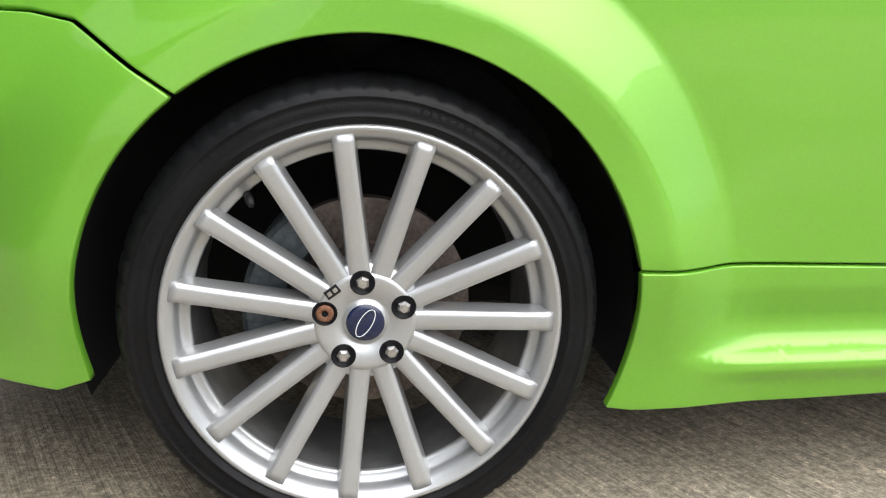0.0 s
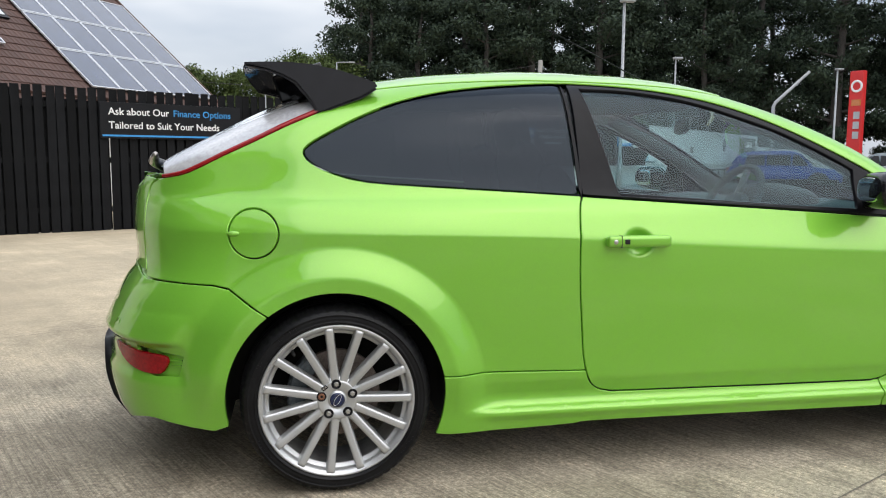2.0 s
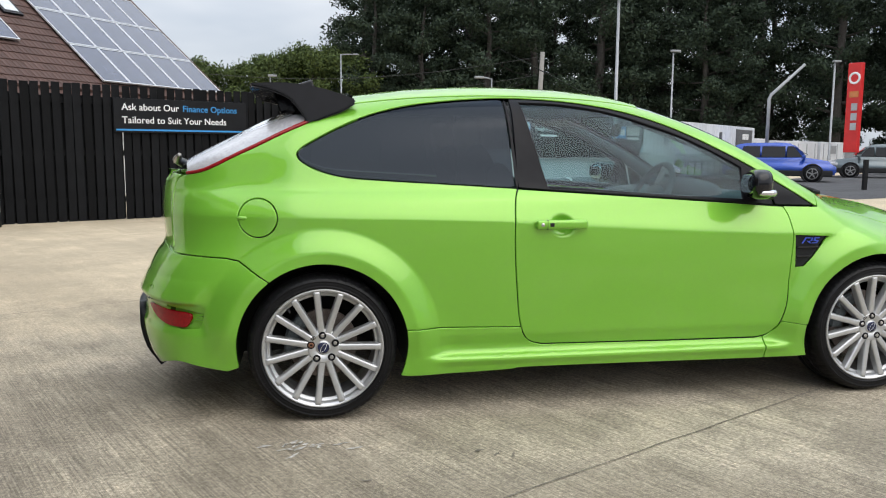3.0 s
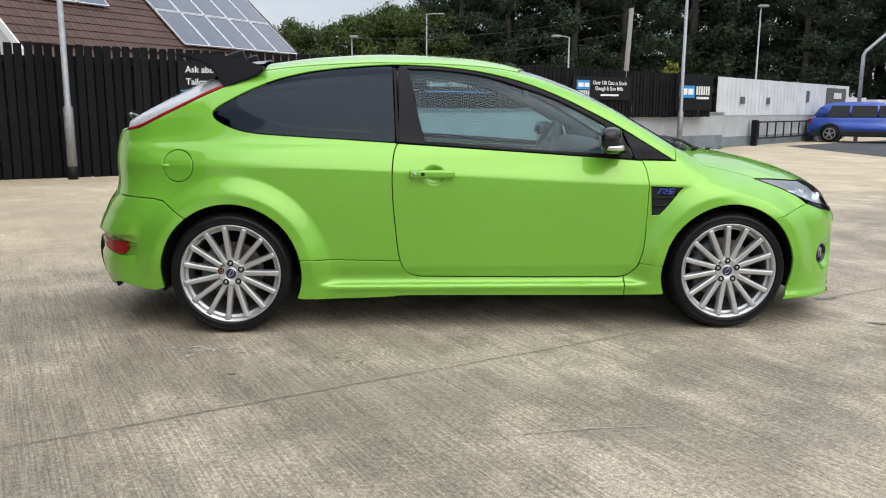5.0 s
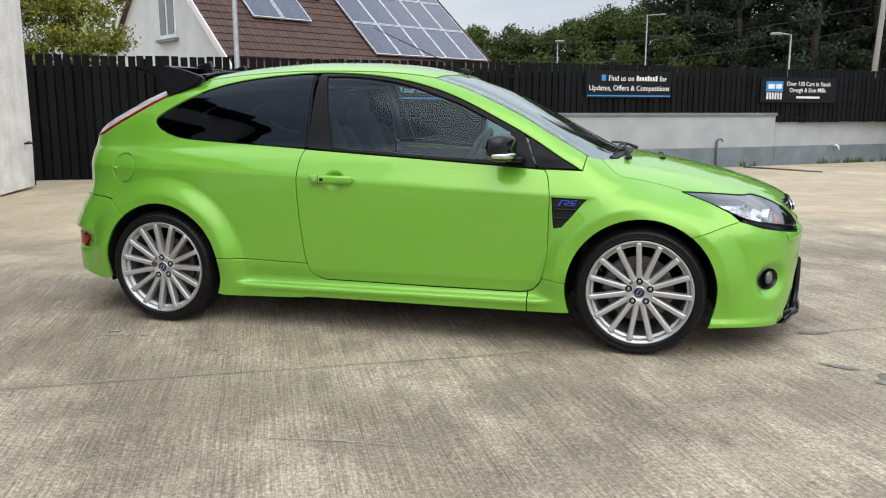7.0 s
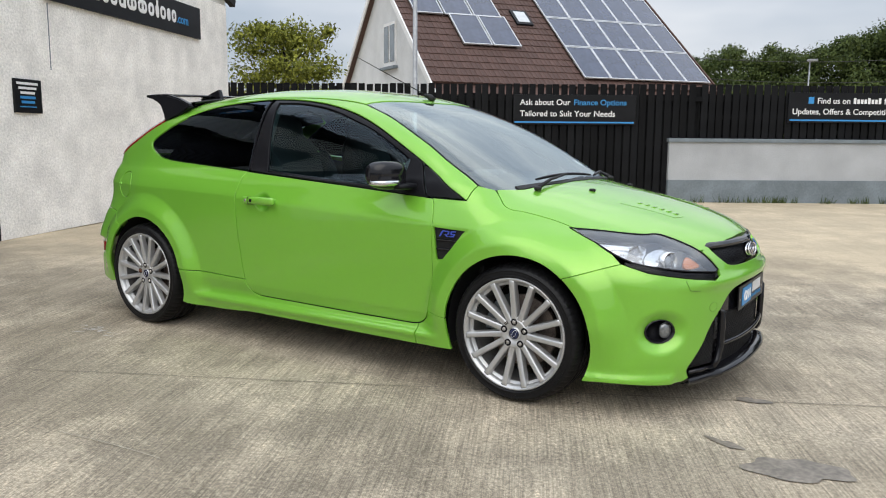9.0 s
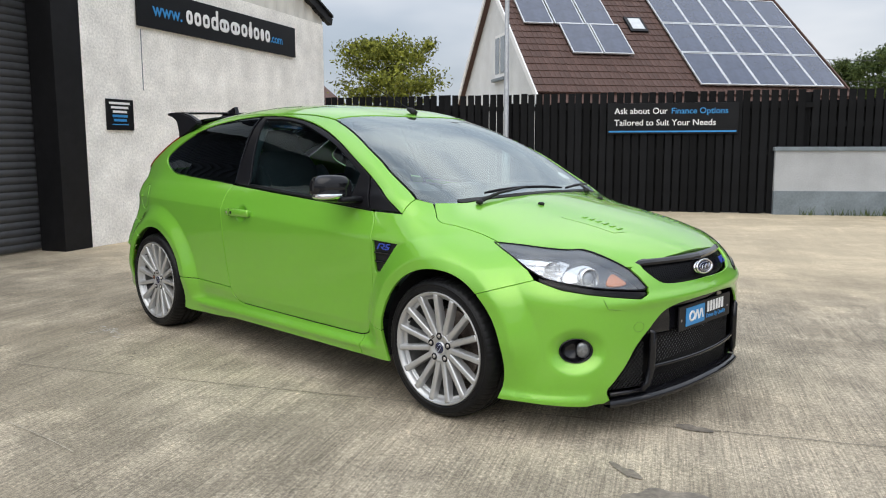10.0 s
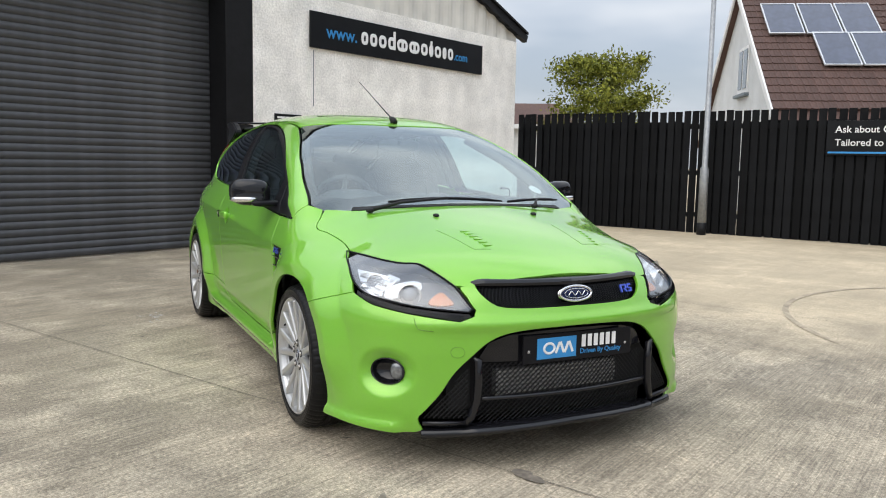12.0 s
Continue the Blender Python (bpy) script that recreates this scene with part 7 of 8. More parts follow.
# ---- headlamps ----
lamp_outline = rounded([(0.092, 0.800), (0.206, 0.795), (0.338, 0.785), (0.416, 0.780), (0.482, 0.779), (0.602, 0.750), (0.722, 0.710), (0.794, 0.670), (0.846, 0.630)]) + rounded([(0.836, 0.620), (0.74, 0.629), (0.638, 0.640), (0.53, 0.655), (0.428, 0.671), (0.352, 0.695), (0.224, 0.750)])
inner_wall = surface("lamp_housing", (0.075, 0.077, 0.084), 0.30, 0.3, grain=(0.02, 0.15))
for sy in SIDES:
    lamp = panel("headlamp", lamp_outline, at_nose, inner_wall, car, step=0.02, lift=-0.045, gap=0.0, deep=-0.045, mirror=sy < 0, label="clear headlamp with projector and amber indicator")
    panel("lens", lamp_outline, at_nose, LENS, lamp, step=0.025, lift=-0.001, gap=0.001, roll=0.002, deep=0.004, mirror=sy < 0)
    rim = rounded(lamp_outline, 0.02, True)
    rim_pts = [tuple(p * (1, sy, 1)) for p in at_nose(np.array([a for a, _ in rim + rim[:1]]), np.array([b for _, b in rim + rim[:1]]))]
    link_mesh("bezel", *tube(rim_pts, 0.0032, 6), BLACK_SATIN, lamp)
    # projector: chrome shroud ring and glass ball
    m = spot(at_nose, 0.580, 0.697, 0.040, sy)
    face = Matrix.Translation(m.translation) @ Matrix.Rotation(radians(sy * 22), 4, "Z")
    v, f = lathe([(0.044, -0.012), (0.047, 0.022), (0.041, 0.024), (0.036, 0.002), (0.030, -0.004)], "x", 36)
    link_mesh("projector_ring", *moved((v, f), face), REFLECTOR, lamp, "chrome projector shroud")
    link_mesh("projector", *moved(blob((0.0, 0, 0), (0.022, 0.030, 0.030), 2.0), face), surface("projector_glass", (0.25, 0.27, 0.30), 0.05, 0.3, coat=1.0), lamp)
    bowl_poly = rounded([(0.470, 0.730), (0.520, 0.752), (0.570, 0.740), (0.600, 0.715), (0.560, 0.690), (0.510, 0.678), (0.475, 0.690)], 0.02, True)
    panel("projector_bowl", bowl_poly, at_nose, REFLECTOR, lamp, step=0.015, lift=-0.041, gap=0.0, mirror=sy < 0)
    # main reflector: stepped chrome facets
    shine_poly = [(0.205, 0.772), (0.33, 0.768), (0.455, 0.757), (0.465, 0.735), (0.455, 0.685), (0.425, 0.680), (0.36, 0.702), (0.25, 0.750)]
    panel("reflector", shine_poly, at_nose, REFLECTOR, lamp, step=0.015, lift=-0.040, gap=0.0, mirror=sy < 0, label="faceted chrome reflector")
    for i in range(6):
        for j in range(4):
            a, b = 0.255 + 0.037 * i, 0.695 + 0.0185 * j
            if not inside(np.array(lamp_outline), np.array([[a - 0.015, b - 0.015]]))[0] or not inside(np.array(lamp_outline), np.array([[a + 0.015, b + 0.016]]))[0]:
                continue
            mm = spot(at_nose, a, b, 0.036, sy)
            tilt = Matrix.Rotation(radians(-14 + 9 * j), 4, "X") @ Matrix.Rotation(radians(sy * (26 - 11 * i)), 4, "Y")
            part("reflector_facet", a_box((0.050, 0.0185, 0.006), (0, 0, 0), mm.to_3x3().to_4x4() @ tilt, 0.002), REFLECTOR, lamp).location = mm.translation
    for a, b in ((0.400, 0.726),):
        mm = spot(at_nose, a, b, 0.030, sy)
        face2 = Matrix.Translation(mm.translation) @ Matrix.Rotation(radians(sy * 30), 4, "Z")
        link_mesh("reflector_bowl", *moved(lathe([(0.004, -0.02), (0.018, -0.012), (0.030, 0.004), (0.034, 0.020), (0.036, 0.019)], "x", 30), face2), REFLECTOR, lamp)
    ind = rounded([(0.680, 0.708), (0.728, 0.690), (0.772, 0.662), (0.735, 0.653), (0.680, 0.662)], 0.02, True)
    panel("indicator", ind, at_nose, AMBER, lamp, step=0.015, lift=-0.036, gap=0.0, mirror=sy < 0, label="amber indicator lens")
    # black mesh strip under the lamp
    strip_poly = [(0.365, 0.684), (0.428, 0.665), (0.53, 0.649), (0.638, 0.634), (0.74, 0.623), (0.842, 0.614)] + lamp_strip_low[::-1]
    strip_ob = panel("lamp_strip", strip_poly, at_nose, BLACK_PLASTIC, car, step=0.02, lift=-0.002, gap=0.001, mirror=sy < 0, label="black mesh strip under the headlamp")
    bm = bmesh.new()
    for i in range(41):
        for sl in (-1, 1):
            a = 0.41 + i * 0.0103
            zc = float(np.interp(a, [0.37, 0.482, 0.62, 0.84], [0.672, 0.649, 0.625, 0.601]))
            mm = spot(at_nose, a, zc, -0.001, sy)
            box(bm, (0.0022, 0.026, 0.003), mm.translation, mm.to_3x3().to_4x4() @ Matrix.Rotation(sl * 0.7, 4, "Z"))
    tagged(part("mesh", bm, BLACK_GLOSS, strip_ob), kind="stuff")

# ---- grilles ----
grille_poly = both_ways([(0.785, 0.714)] + grille_low[1:]) + [(2 * ROUND - 0.90, 0.722), (1.2, 0.726), (0.90, 0.722)]
grille = panel("upper_grille", grille_poly, at_nose, DARK, car, step=0.03, lift=-0.035, gap=0.0, label="black mesh upper grille with oval emblem")


def lattice(name, poly, parent, deep, pitch, thin, a0, a1, z0, z1, material, holes=()):
    """A diamond mesh of thin bars across an outline on the nose."""
    P = np.array(poly)
    v, f = [], []
    for sl in (-1, 1):
        for c in np.arange(a0 - (z1 - z0), a1 + (z1 - z0), pitch):
            line = [(c + sl * (z - z0) * 0.8, z) for z in np.arange(z0, z1, 0.008)]
            ok = inside(P, np.array(line))
            for p, q, k1, k2 in zip(line, line[1:], ok, ok[1:]):
                if k1 and k2:
                    A = at_nose(np.array([p[0] - thin, p[0] + thin, q[0] + thin, q[0] - thin]), np.array([p[1], p[1], q[1], q[1]]))
                    A[:, 0] -= deep
                    b = len(v)
                    v.extend(map(tuple, A))
                    v.extend([(x - 0.006, y, z) for x, y, z in A])
                    f.extend([(b, b + 1, b + 2, b + 3), (b + 1, b + 5, b + 6, b + 2), (b + 4, b, b + 3, b + 7)])
    return tagged(link_mesh(name, v, f, material, parent, flat=True), kind="stuff")


lattice("mesh", grille_poly, grille, 0.022, 0.0115, 0.0010, 0.75, 1.65, 0.62, 0.73, BLACK_SATIN)
v, f = [], []
prof = [(-0.080, 0.739), (-0.030, 0.736), (-0.014, 0.731), (-0.004, 0.721), (-0.005, 0.710), (-0.080, 0.704)]
across = np.linspace(0.742, 2 * ROUND - 0.742, 41)
for a in across:
    p = at_nose(np.array([a]), np.array([0.716]))[0]
    end = 0.010 * float(smooth(0.86, 1.0, abs(a - ROUND) / (ROUND - 0.742)))
    v += [(p[0] + 0.004 + d, -p[1], z - end if z > 0.715 else z) for d, z in prof]
k = len(prof)
f = [(i * k + j, i * k + j + 1, (i + 1) * k + j + 1, (i + 1) * k + j) for i in range(len(across) - 1) for j in range(k - 1)] + [tuple(range(k)), tuple(range(len(v) - k, len(v)))]
link_mesh("grille_trim", v, f, BLACK_GLOSS, car, "gloss black trim under the bonnet edge", flat=True)


def emblem(parent, m):
    """A blue oval with a chrome rim, no letters."""
    ring = [(0.075 * math.cos(a), 0.0295 * math.sin(a), 0.016) for a in np.linspace(0, 2 * math.pi, 41)]
    link_mesh("emblem_base", *moved(blob((0, 0, 0.002), (0.079, 0.033, 0.016), 2.2), m), CHROME, parent)
    link_mesh("emblem_rim", *moved(tube(ring, 0.0055, 8), m), CHROME, parent)
    v = [(0.073 * math.cos(a), 0.0275 * math.sin(a), 0.0175) for a in np.linspace(0, 2 * math.pi, 41)[:-1]] + [(0, 0, 0.0225)]
    link_mesh("emblem_face", *moved((v, [(i, (i + 1) % 40, 40) for i in range(40)]), m), BLUE_BADGE, parent)
    ring = [(0.056 * math.cos(a), 0.019 * math.sin(a), 0.0205) for a in np.linspace(0, 2 * math.pi, 31)]
    link_mesh("emblem_line", *moved(tube(ring, 0.0014, 5), m), CHROME, parent)
    wave = [(t, 0.008 * math.sin(t * 190), 0.0230) for t in np.linspace(-0.040, 0.040, 33)]
    link_mesh("emblem_stroke", *moved(tube(wave, 0.0020, 5), m), CHROME, parent)


eb = Matrix(((0, 0, 1, float(NOSE(0.672)) - 0.018), (1, 0, 0, 0.010), (0, 1, 0, 0.672), (0, 0, 0, 1))) @ Matrix.Rotation(radians(-12), 4, "X")
emblem(grille, eb)
rs = spot(at_nose, 0.915, 0.675, 0.010)
for outline in ([(-0.036, -0.014), (-0.028, -0.014), (-0.020, 0.014), (0.0, 0.014), (-0.002, 0.003), (-0.016, 0.003), (-0.004, -0.014), (0.004, -0.014), (-0.004, -0.002), (0.008, 0.004), (0.008, 0.020), (-0.030, 0.020)],
                [(0.010, -0.014), (0.034, -0.014), (0.038, 0.002), (0.020, 0.005), (0.021, 0.013), (0.040, 0.014), (0.040, 0.020), (0.014, 0.020), (0.012, 0.002), (0.028, -0.002), (0.026, -0.008), (0.010, -0.008)]):
    v, f = prism(outline, 0.006)
    link_mesh("emblem", *moved(([(x, z, y) for x, y, z in v], f), rs), BLUE_BRIGHT, grille, flat=True)
# lower mouth
mouth_half = lower_mouth
mouth = both_ways(mouth_half) + [(1.2, 0.150)]
lower = panel("lower_grille", mouth, at_nose, BLACK_SATIN, car, step=0.035, lift=-0.11, gap=0.0, deep=-0.10, label="deep black lower grille with mesh and intercooler")
centre_poly = both_ways([(0.900, 0.175), (0.905, 0.405), (0.925, 0.420), (1.2, 0.425)]) + [(1.500, 0.175)]
lattice("mesh", centre_poly, lower, 0.035, 0.0165, 0.0012, 0.85, 1.55, 0.175, 0.425, BLACK_PLASTIC)
side_poly = rounded([(0.712, 0.200), (0.785, 0.300), (0.862, 0.415)]) + [(0.866, 0.200)]
lattice("mesh", side_poly, lower, 0.020, 0.0165, 0.0012, 0.68, 0.88, 0.19, 0.43, BLACK_PLASTIC)
lattice("mesh", mirror_way(side_poly), lower, 0.020, 0.0165, 0.0012, 1.52, 1.72, 0.19, 0.43, BLACK_PLASTIC)
for sy in SIDES:
    rail_pts = [spot(at_nose, a, z, 0.004, sy).translation for a, z in ((0.868, 0.448), (0.882, 0.438), (0.886, 0.36), (0.884, 0.28), (0.870, 0.215), (0.852, 0.188))]
    link_mesh("strake", *tube(rail_pts, [0.006, 0.016, 0.017, 0.017, 0.017, 0.014], 8), BLACK_GLOSS, lower)
    rail_pts = [spot(at_nose, a, 0.190, 0.004, sy).translation for a in (0.708, 0.77, 0.852)]
    link_mesh("strake", *tube(rail_pts, 0.010, 8), BLACK_GLOSS, lower)
bar_pts = [at_nose(np.array([a]), np.array([0.285]))[0] - np.array([0.012, 0, 0]) for a in np.linspace(0.89, 1.51, 21)]
link_mesh("cross_bar", *tube(bar_pts, 0.010, 8), BLACK_GLOSS, lower)
panel("plate_panel", both_ways([(0.888, 0.430), (0.922, 0.498), (0.985, 0.526), (1.08, 0.537), (1.2, 0.541)]) + [(1.512, 0.420), (1.2, 0.412)], at_nose, BLACK_GLOSS, lower, step=0.04, lift=-0.040, gap=0.0)
# intercooler: rows of bright fins
cooler = part("intercooler", a_box((0.03, 0.575, 0.100), (3.395, -0.034, 0.332)), ALLOY_DULL, lower, "silver intercooler core behind the mesh")
for i in range(6):
    part("fin", a_box((0.008, 0.575, 0.008), (3.413, -0.034, 0.290 + 0.017 * i), None, 0.001), ALLOY, cooler)
# number plate board: emblem panel and letter bars
plate = part("number_plate", a_box((0.008, 0.525, 0.112), (3.494, 0.012, 0.470), None, 0.003), BLACK_SATIN, car, "black dealer show plate with blue emblem")
part("emblem_panel", a_box((0.004, 0.185, 0.084), (3.499, -0.095, 0.470), None, 0.0015), BLUE_PRINT, plate)
ring = [(3.501, -0.132 + 0.024 * math.cos(t), 0.470 + 0.020 * math.sin(t)) for t in np.linspace(0, 2 * math.pi, 25)]
link_mesh("emblem_mark", *tube(ring, 0.0055, 6), WHITE_PRINT, plate)
for i in range(4):
    part("emblem_mark", a_box((0.004, 0.011, 0.048), (3.501, -0.092 + 0.021 * i, 0.470), Matrix.Rotation(radians(22 if i % 2 else -22), 4, "X"), 0.002), WHITE_PRINT, plate)
for i in range(6):
    part("letter_bar", a_box((0.003, 0.019, 0.050), (3.4995, 0.034 + 0.030 * i, 0.488), None, 0.001), WHITE_PRINT, plate)
lettering("slogan", "Driven By Quality", 0.020, Matrix(((0, 0, 1, 3.4985), (1, 0, 0, 0.018), (0, 1, 0, 0.436), (0, 0, 0, 1))), BLUE_PRINT, plate, 0.0008)
plate.location = (-0.036, 0.018, -0.006)
for y in (-0.225, 0.245):
    link_mesh("screw", *lathe([(0.0, 3.500), (0.004, 3.4995), (0.006, 3.498)], "x", 10, (0, y, 0.462)), STEEL, plate)
# splitter lip
v, f = [], []
ways = np.concatenate([np.linspace(0.705, 0.85, 6), np.linspace(0.87, 1.53, 40), np.linspace(1.55, 1.695, 6)])
prof = [(-0.03, 0.172), (0.012, 0.170), (0.030, 0.160), (0.034, 0.150), (0.026, 0.140), (-0.04, 0.136)]
for a in ways:
    m = spot(at_nose, a, 0.160)
    n = m.to_3x3() @ Vector((0, 0, 1))
    n.z = 0
    n.normalize()
    base = m.translation
    out = 1.0 if 0.86 < a < 1.54 else 0.45
    rise = 0.018 * (1 - abs(a - ROUND) / 0.55)
    v += [(base.x + n.x * d * (out if d > 0 else 1), base.y + n.y * d * (out if d > 0 else 1), z + rise - (0.008 if out < 1 else 0)) for d, z in prof]
k = len(prof)
f = [(i * k + j, i * k + j + 1, (i + 1) * k + j + 1, (i + 1) * k + j) for i in range(len(ways) - 1) for j in range(k - 1)]
link_mesh("splitter", v, f, BLACK_GLOSS, car, "gloss black front splitter lip")
# fog lamps
FOG_GLASS = surface("fog_glass", (0.20, 0.21, 0.22), 0.06, 0.5, grain=(0.01, 0.3), coat=1.0)
for sy in SIDES:
    m = spot(at_nose, 0.554, 0.380, 0.054, sy) @ Matrix.Diagonal((1.34, 1.0, 1.0, 1.0))
    bowl = link_mesh("fog_lamp", *moved(lathe([(0.0, -0.010), (0.040, -0.008), (0.046, 0.012), (0.0490, 0.029), (0.0515, 0.0305), (0.0535, 0.024)], "z", 48), m), BLACK_GLOSS, car, "round front fog lamp in a black surround")
    m2 = spot(at_nose, 0.592, 0.380, 0.046, sy)
    link_mesh("lens", *moved(blob((0, 0, 0), (0.029, 0.036, 0.014), 2.2, 24, 12), m2), FOG_GLASS, bowl)
    hook = [spot(at_nose, a, z, float(fog_dish(a, z)) - 0.0006, sy).translation for a, z in ((0.662, 0.596), (0.672, 0.575), (0.682, 0.556), (0.708, 0.552), (0.736, 0.550))]
    link_mesh("washer_seam", *tube(hook, 0.0020, 6), SEAM_GREEN, car)
ring_pts = [spot(at_nose, 0.816 + 0.023 * math.cos(a), 0.470 + 0.021 * math.sin(a), float(fog_dish(0.816, 0.470)) - 0.0002, -1).translation for a in np.linspace(0, 2 * math.pi, 25)]
link_mesh("towing_cap_seam", *tube(ring_pts, 0.0010, 5), SEAM_GREEN, car)

# ---- bonnet: vents, jets, cowl, wipers, aerial ----
for sy in SIDES:
    # seam on one long edge, louvres on the other: only edges that shading brings out
    frame_line = [(2.915, -0.350), (3.165, -0.300), (3.190, -0.214)] if sy < 0 else [(2.915, 0.252), (3.170, 0.240), (3.150, 0.335)]
    pts = []
    for (x0, y0), (x1, y1) in zip(frame_line, frame_line[1:]):
        for t in np.linspace(0, 1, 8)[:-1]:
            p = at_top(np.array([x0 + (x1 - x0) * t]), np.array([y0 + (y1 - y0) * t]))[0]
            pts.append((p[0], p[1], p[2] + 0.0002))
    vent = link_mesh("bonnet_vent", *tube(pts, 0.0011, 5), SEAM_GREEN, car, "louvred bonnet vent")
    for i in range(6):
        x = 2.975 + 0.034 * i
        y = (-0.236 + 0.004 * i) if sy < 0 else (0.365 - 0.007 * i)
        p = at_top(np.array([x]), np.array([y]))[0]
        part("louvre", a_box((0.022, 0.040, 0.006), (p[0], p[1] - 0.008, p[2] - 0.0024), Matrix.Rotation(radians(2), 4, "Y"), 0.002), GREEN, vent)
        # slot in darker green: shade under the louvre put into the colour
        part("slot", a_box((0.002, 0.026, 0.002), (p[0] + 0.013, p[1] - 0.008, p[2] - 0.0042), Matrix.Rotation(radians(12), 4, "Y"), 0.0008), SEAM_GREEN, vent)
    p = at_top(np.array([2.735]), np.array([0.265]))[0]
    jet = link_mesh("washer_jet", *blob((p[0], sy * p[1], p[2] + 0.004), (0.017, 0.012, 0.009), 2.6, 14, 8), BLACK_PLASTIC, car)
cowl_half = [(2.535, 0.0), (2.525, 0.26), (2.478, 0.51), (2.462, 0.575), (2.490, 0.590), (2.505, 0.552), (2.569, 0.238), (2.575, 0.0)]
panel("cowl", half_ring(cowl_half), at_top, BLACK_PLASTIC, car, step=0.04, lift=0.004, gap=0.0, label="black cowl panel below the windscreen")


def on_screen(x, y, h):
    p = at_top(np.array([x]), np.array([abs(y)]))[0]
    n = skin_normals(at_top, np.array([[x, abs(y)]]))[0]
    n = n if n[2] > 0 else -n
    return Vector((p[0] + n[0] * h, math.copysign(p[1] + n[1] * h, y), p[2] + n[2] * h))


for pivot, arm_end, tips in (((2.555, -0.52), (2.515, -0.10), ((2.482, -0.40), (2.520, 0.21))), ((2.580, 0.37), (2.480, 0.44), ((2.530, 0.235), (2.420, 0.61)))):
    w_ob = link_mesh("wiper", *tube([on_screen(*pivot, 0.016), on_screen(pivot[0] * 0.6 + arm_end[0] * 0.4, pivot[1] * 0.6 + arm_end[1] * 0.4, 0.026), on_screen(*arm_end, 0.028)], [0.011, 0.0075, 0.006], 8), BLACK_PLASTIC, car, "black windscreen wiper")
    (x0, y0), (x1, y1) = tips
    blade_pts = [on_screen(x0 + (x1 - x0) * t, y0 + (y1 - y0) * t, 0.014 + 0.008 * math.sin(math.pi * t)) for t in np.linspace(0, 1, 9)]
    link_mesh("blade", *tube(blade_pts, [0.005] + [0.0075] * 7 + [0.005], 6), BLACK_SATIN, w_ob)
    link_mesh("spindle", *blob(tuple(on_screen(*pivot, 0.014)), (0.018, 0.018, 0.012), 2.4, 14, 8), BLACK_PLASTIC, w_ob)
aer = link_mesh("aerial", *tube([(1.590, 0, 1.412), (1.565, 0, 1.432), (1.53, 0, 1.442)], [0.022, 0.018, 0.010], 10), BLACK_PLASTIC, car, "black roof aerial")
link_mesh("rod", *tube([(1.555, 0, 1.435), (0.985, 0, 1.70)], [0.0035, 0.0022], 6), BLACK_SATIN, aer)
sticker = panel("tax_disc", arc(2.305, 0.555, 0.036, 0, 360, 20)[:-1], at_top, WHITE_PRINT, car, step=0.02, lift=-0.010, gap=0.0, deep=0.001)
# dark ceramic band round the windscreen
band_in = [(1.70, 0.0), (1.69, 0.2), (1.655, 0.40), (1.62, 0.52)] + [(x - 0.035, skin_y(x, z) - 0.035) for x, z in screen_edge if 1.72 < x < 2.34] + [(2.33, 0.67), (2.40, 0.52), (2.44, 0.24), (2.447, 0.0)]
panel("screen_band", half_ring(screen_half), at_top, BLACK_SATIN, car, step=0.05, lift=-0.010, gap=0.002, deep=0.002, holes=[half_ring(band_in)])

# ---- inside ----

def bucket_seat(y):
    ob = link_mesh("front_seat", *blob((1.13, y, 0.52), (0.27, 0.25, 0.10), 3.5), FABRIC, car, "dark bucket seat")
    back = moved(blob((0, 0, 0), (0.075, 0.25, 0.36), 3.0), Matrix.Translation((0.84, y, 0.86)) @ Matrix.Rotation(radians(-17), 4, "Y"))
    link_mesh("backrest", *back, FABRIC, ob)
    link_mesh("headrest", *moved(blob((0, 0, 0), (0.055, 0.135, 0.10), 3.0), Matrix.Translation((0.73, y, 1.22)) @ Matrix.Rotation(radians(-12), 4, "Y")), FABRIC, ob)
    for s in (-1, 1):
        link_mesh("bolster", *moved(blob((0, 0, 0), (0.085, 0.045, 0.27), 2.6), Matrix.Translation((0.89, y + s * 0.235, 0.84)) @ Matrix.Rotation(radians(-17), 4, "Y")), FABRIC, ob)


bucket_seat(-0.37)
bucket_seat(0.37)
rear = link_mesh("rear_seat", *blob((0.22, 0, 0.58), (0.30, 0.60, 0.12), 4), FABRIC, car)
link_mesh("backrest", *moved(blob((0, 0, 0), (0.08, 0.58, 0.32), 4), Matrix.Translation((-0.06, 0, 0.86)) @ Matrix.Rotation(radians(-22), 4, "Y")), FABRIC, rear)
for y in (-0.32, 0.32):
    link_mesh("headrest", *blob((-0.16, y, 1.17), (0.05, 0.12, 0.075), 3), FABRIC, rear)
link_mesh("parcel_shelf", *blob((-0.36, 0, 0.98), (0.24, 0.52, 0.02), 5), TRIM, car)
dash = link_mesh("dashboard", *blob((2.06, 0, 0.80), (0.30, 0.72, 0.155), 4.5), TRIM, car, "dark grey dashboard")
link_mesh("dash_top", *blob((2.20, 0, 0.895), (0.26, 0.68, 0.05), 3.5), TRIM, dash)
link_mesh("binnacle", *moved(blob((0, 0, 0), (0.14, 0.19, 0.065), 2.6), pose(1.92, -0.37, 0.955, 0, 8, 0)), TRIM, dash)
for y in (-0.66, -0.1, 0.1, 0.66):
    link_mesh("air_vent", *lathe([(0.0, 1.765), (0.03, 1.765), (0.042, 1.755), (0.045, 1.775)], "x", 20, (0, y, 0.86)), CHROME, dash)
for k in range(3):
    link_mesh("gauge_pod", *blob((1.98, -0.09 + 0.09 * k, 0.975), (0.07, 0.038, 0.036), 2.3, 14, 8), TRIM, dash)
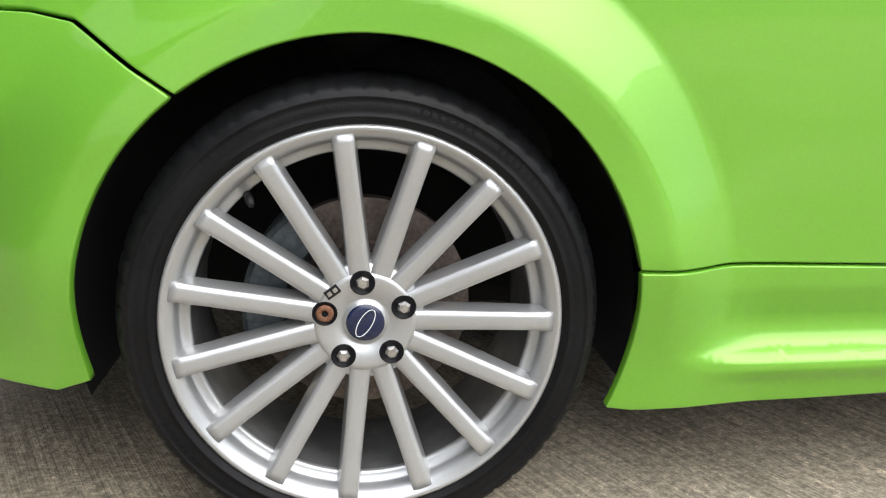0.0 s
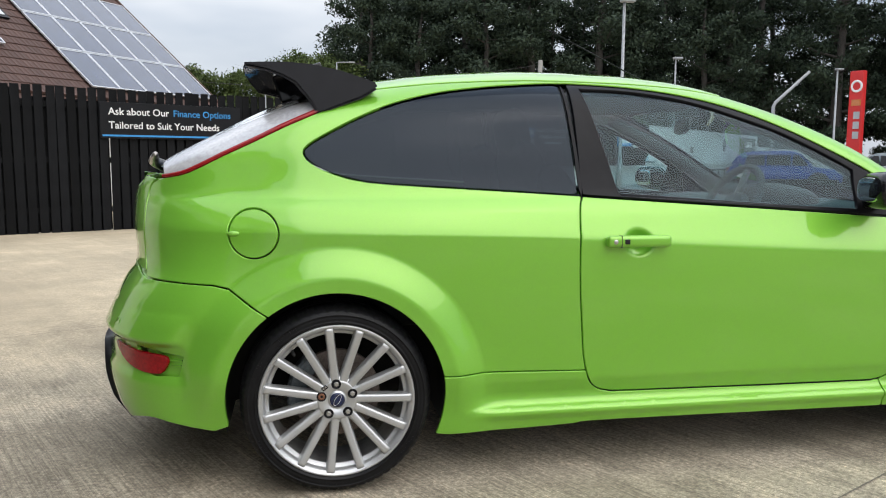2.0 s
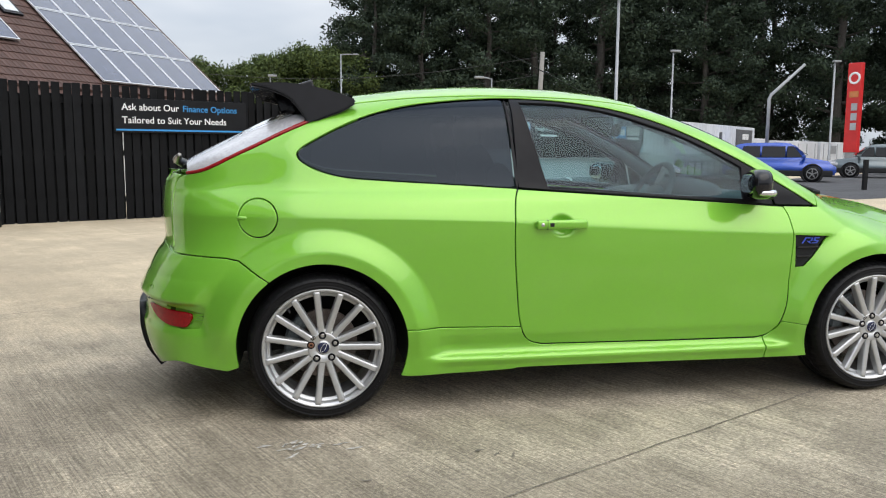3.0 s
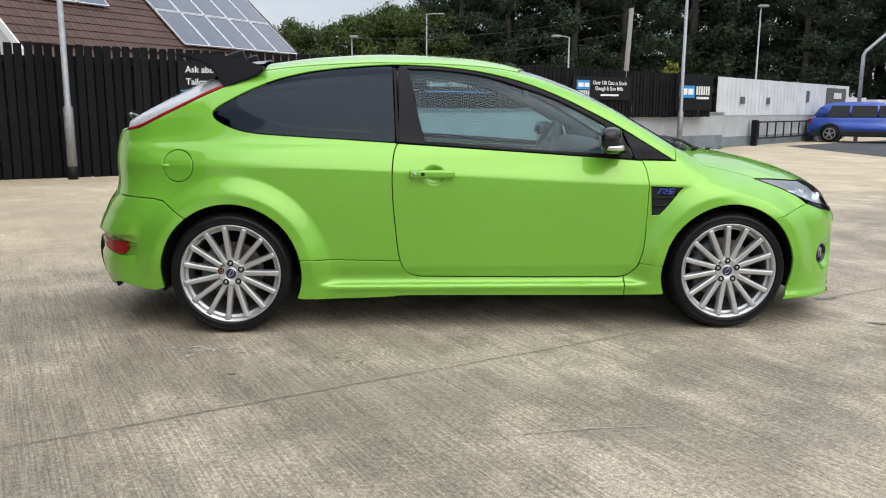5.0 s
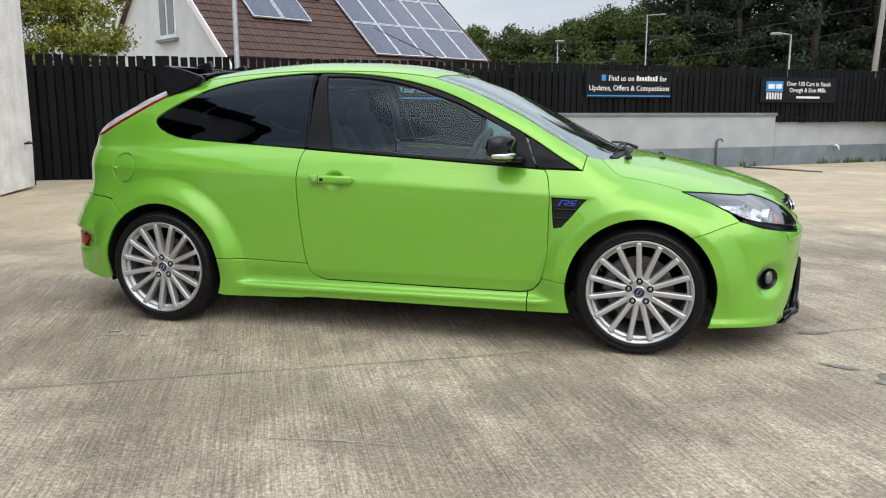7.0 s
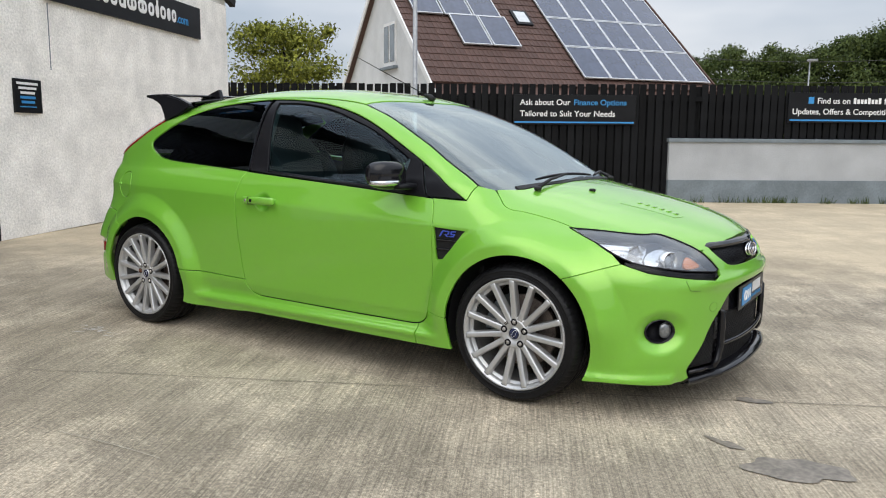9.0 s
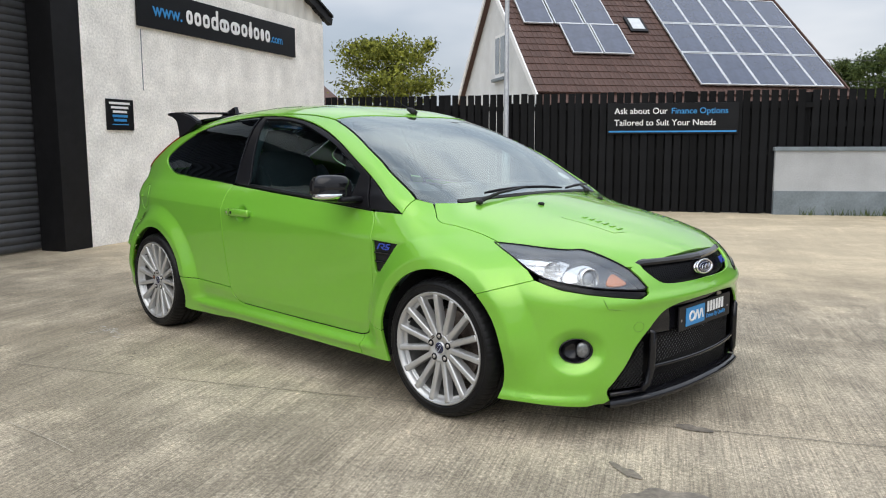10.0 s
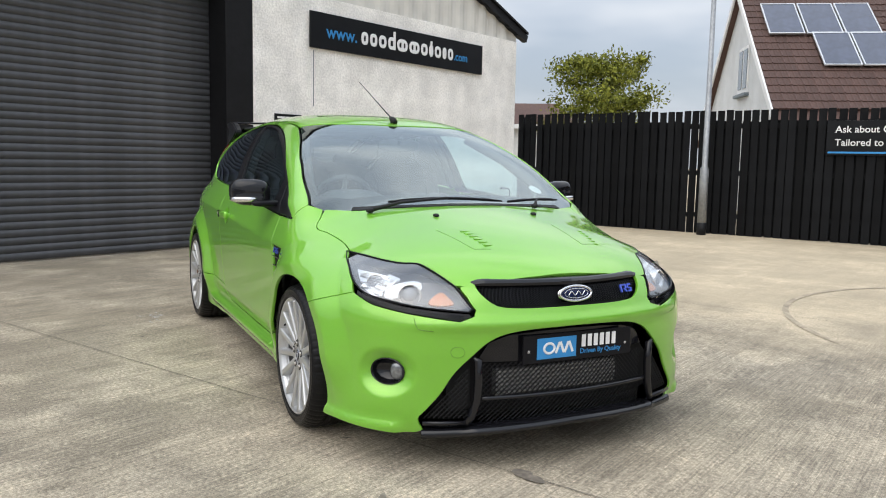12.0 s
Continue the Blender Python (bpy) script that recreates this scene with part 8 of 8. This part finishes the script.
part("console", a_box((0.75, 0.22, 0.30), (1.50, 0, 0.50), None, 0.05), TRIM, car)
wheel_m = pose(1.70, -0.37, 0.925, 0, -62, 0)
ring = [(0.185 * math.cos(a), 0.185 * math.sin(a), 0) for a in np.linspace(0, 2 * math.pi, 41)]
steer = link_mesh("steering_wheel", *moved(tube(ring, 0.0165, 8), wheel_m), TRIM, car, "dark three-spoke steering wheel")
link_mesh("boss", *moved(blob((0, 0, -0.02), (0.075, 0.075, 0.03), 3), wheel_m), TRIM, steer)
for a in (0, 180, 270):
    link_mesh("wheel_spoke", *moved(tube([(0.05 * math.cos(radians(a)), 0.05 * math.sin(radians(a)), -0.01), (0.18 * math.cos(radians(a)), 0.18 * math.sin(radians(a)), 0)], 0.014, 6), wheel_m), ALLOY_DULL, steer)
link_mesh("column", *tube([(1.72, -0.37, 0.90), (1.95, -0.37, 0.80)], 0.045, 10), TRIM, steer)
mirror_in = link_mesh("rear_view_mirror", *moved(blob((0, 0, 0), (0.016, 0.125, 0.036), 3.2), pose(1.66, 0.0, 1.275, 0, 10, -14)), TRIM, car, "dark interior rear-view mirror")
link_mesh("stalk", *tube([(1.70, 0, 1.32), (1.67, 0, 1.285)], 0.012, 6), TRIM, mirror_in)
# door cards, pillars and roof lining as inner skins
for sy in SIDES:
    panel("door_card", [(0.88, 0.99), (0.90, 0.32), (2.10, 0.30), (2.20, 0.90)], at_side, TRIM, car, step=0.06, lift=-0.055, gap=0.0, mirror=sy < 0)
    panel("quarter_trim", [(-0.50, 0.98), (-0.45, 0.72), (0.86, 0.72), (0.86, 0.985), (0.1, 1.03)], at_side, TRIM, car, step=0.08, lift=-0.06, gap=0.0, mirror=sy < 0)
    pil = [tuple(at_side(np.array([x]), np.array([z]))[0] * (1, sy, 1) - np.array([0.03, sy * 0.055, 0.035])) for x, z in ((1.56, 1.355), (1.85, 1.240), (2.10, 1.115), (2.32, 0.985))]
    link_mesh("pillar_trim", *tube(pil, [0.028, 0.032, 0.036, 0.04], 8), TRIM, car)
    pil = [tuple(at_side(np.array([x]), np.array([z]))[0] * (1, sy, 1) - np.array([0, sy * 0.062, 0])) for x, z in ((0.88, 1.36), (0.90, 1.2), (0.93, 1.0))]
    link_mesh("pillar_trim", *tube(pil, [0.022, 0.027, 0.030], 8), TRIM, car)
    sill_pts = [tuple(at_side(np.array([x]), np.array([z]))[0] * (1, sy, 1) - np.array([0, sy * 0.026, 0.004])) for x, z in ((0.90, 0.996), (1.25, 0.974), (1.6, 0.951), (1.95, 0.927), (2.12, 0.913))]
    link_mesh("waist_trim", *tube(sill_pts, 0.017, 8), BLACK_SATIN, car)
    cut_top = next(i for i, p in enumerate(dlo_top) if p[0] < 0.17)
    panel("pillar_cover", roof_line + screen_edge[1:] + [(2.345, 0.905)] + dlo_top[:cut_top], at_side, TRIM, car, step=0.03, lift=-0.020, gap=0.0, deep=-0.016, mirror=sy < 0)
    panel("tailgate_trim", [(-0.50, 0.38), (-0.50, 0.60), (-0.2, 0.63), (0.17, 0.64), (0.20, 0.42), (-0.2, 0.42)], at_top, DARK, car, step=0.05, lift=-0.035, gap=0.0, mirror=sy < 0)
lining = half_ring([(0.02, 0.0), (0.02, 0.50), (0.6, 0.585), (1.4, 0.58), (1.60, 0.40), (1.64, 0.0)])
panel("headlining", lining, at_top, TRIM, car, step=0.07, lift=-0.035, gap=0.0)
tagged(panel("scuttle", half_ring([(2.30, 0.0), (2.30, 0.66), (2.50, 0.70), (2.62, 0.40), (2.62, 0.0)]), at_top, DARK, car, step=0.08, lift=-0.07, gap=0.0))
# dark bulkheads that close the engine bay, nose and tail
for size, place_ in (((0.04, 1.45, 0.62), (2.36, 0, 0.60)), ((0.75, 1.00, 0.35), (2.92, 0, 0.50)), ((0.04, 1.30, 0.50), (-0.50, 0, 0.55)), ((0.06, 1.0, 0.30), (3.30, 0, 0.42))):
    part("bulkhead", a_box(size, place_, None, 0.02), DARK, car)
for sy in SIDES:
    bm = bmesh.new()
    box(bm, (0.10, 0.22, 0.30), (3.09, sy * 0.60, 0.45), Matrix.Rotation(radians(-sy * 35), 4, "Z"))
    part("inner_bumper", bm, DARK, car)
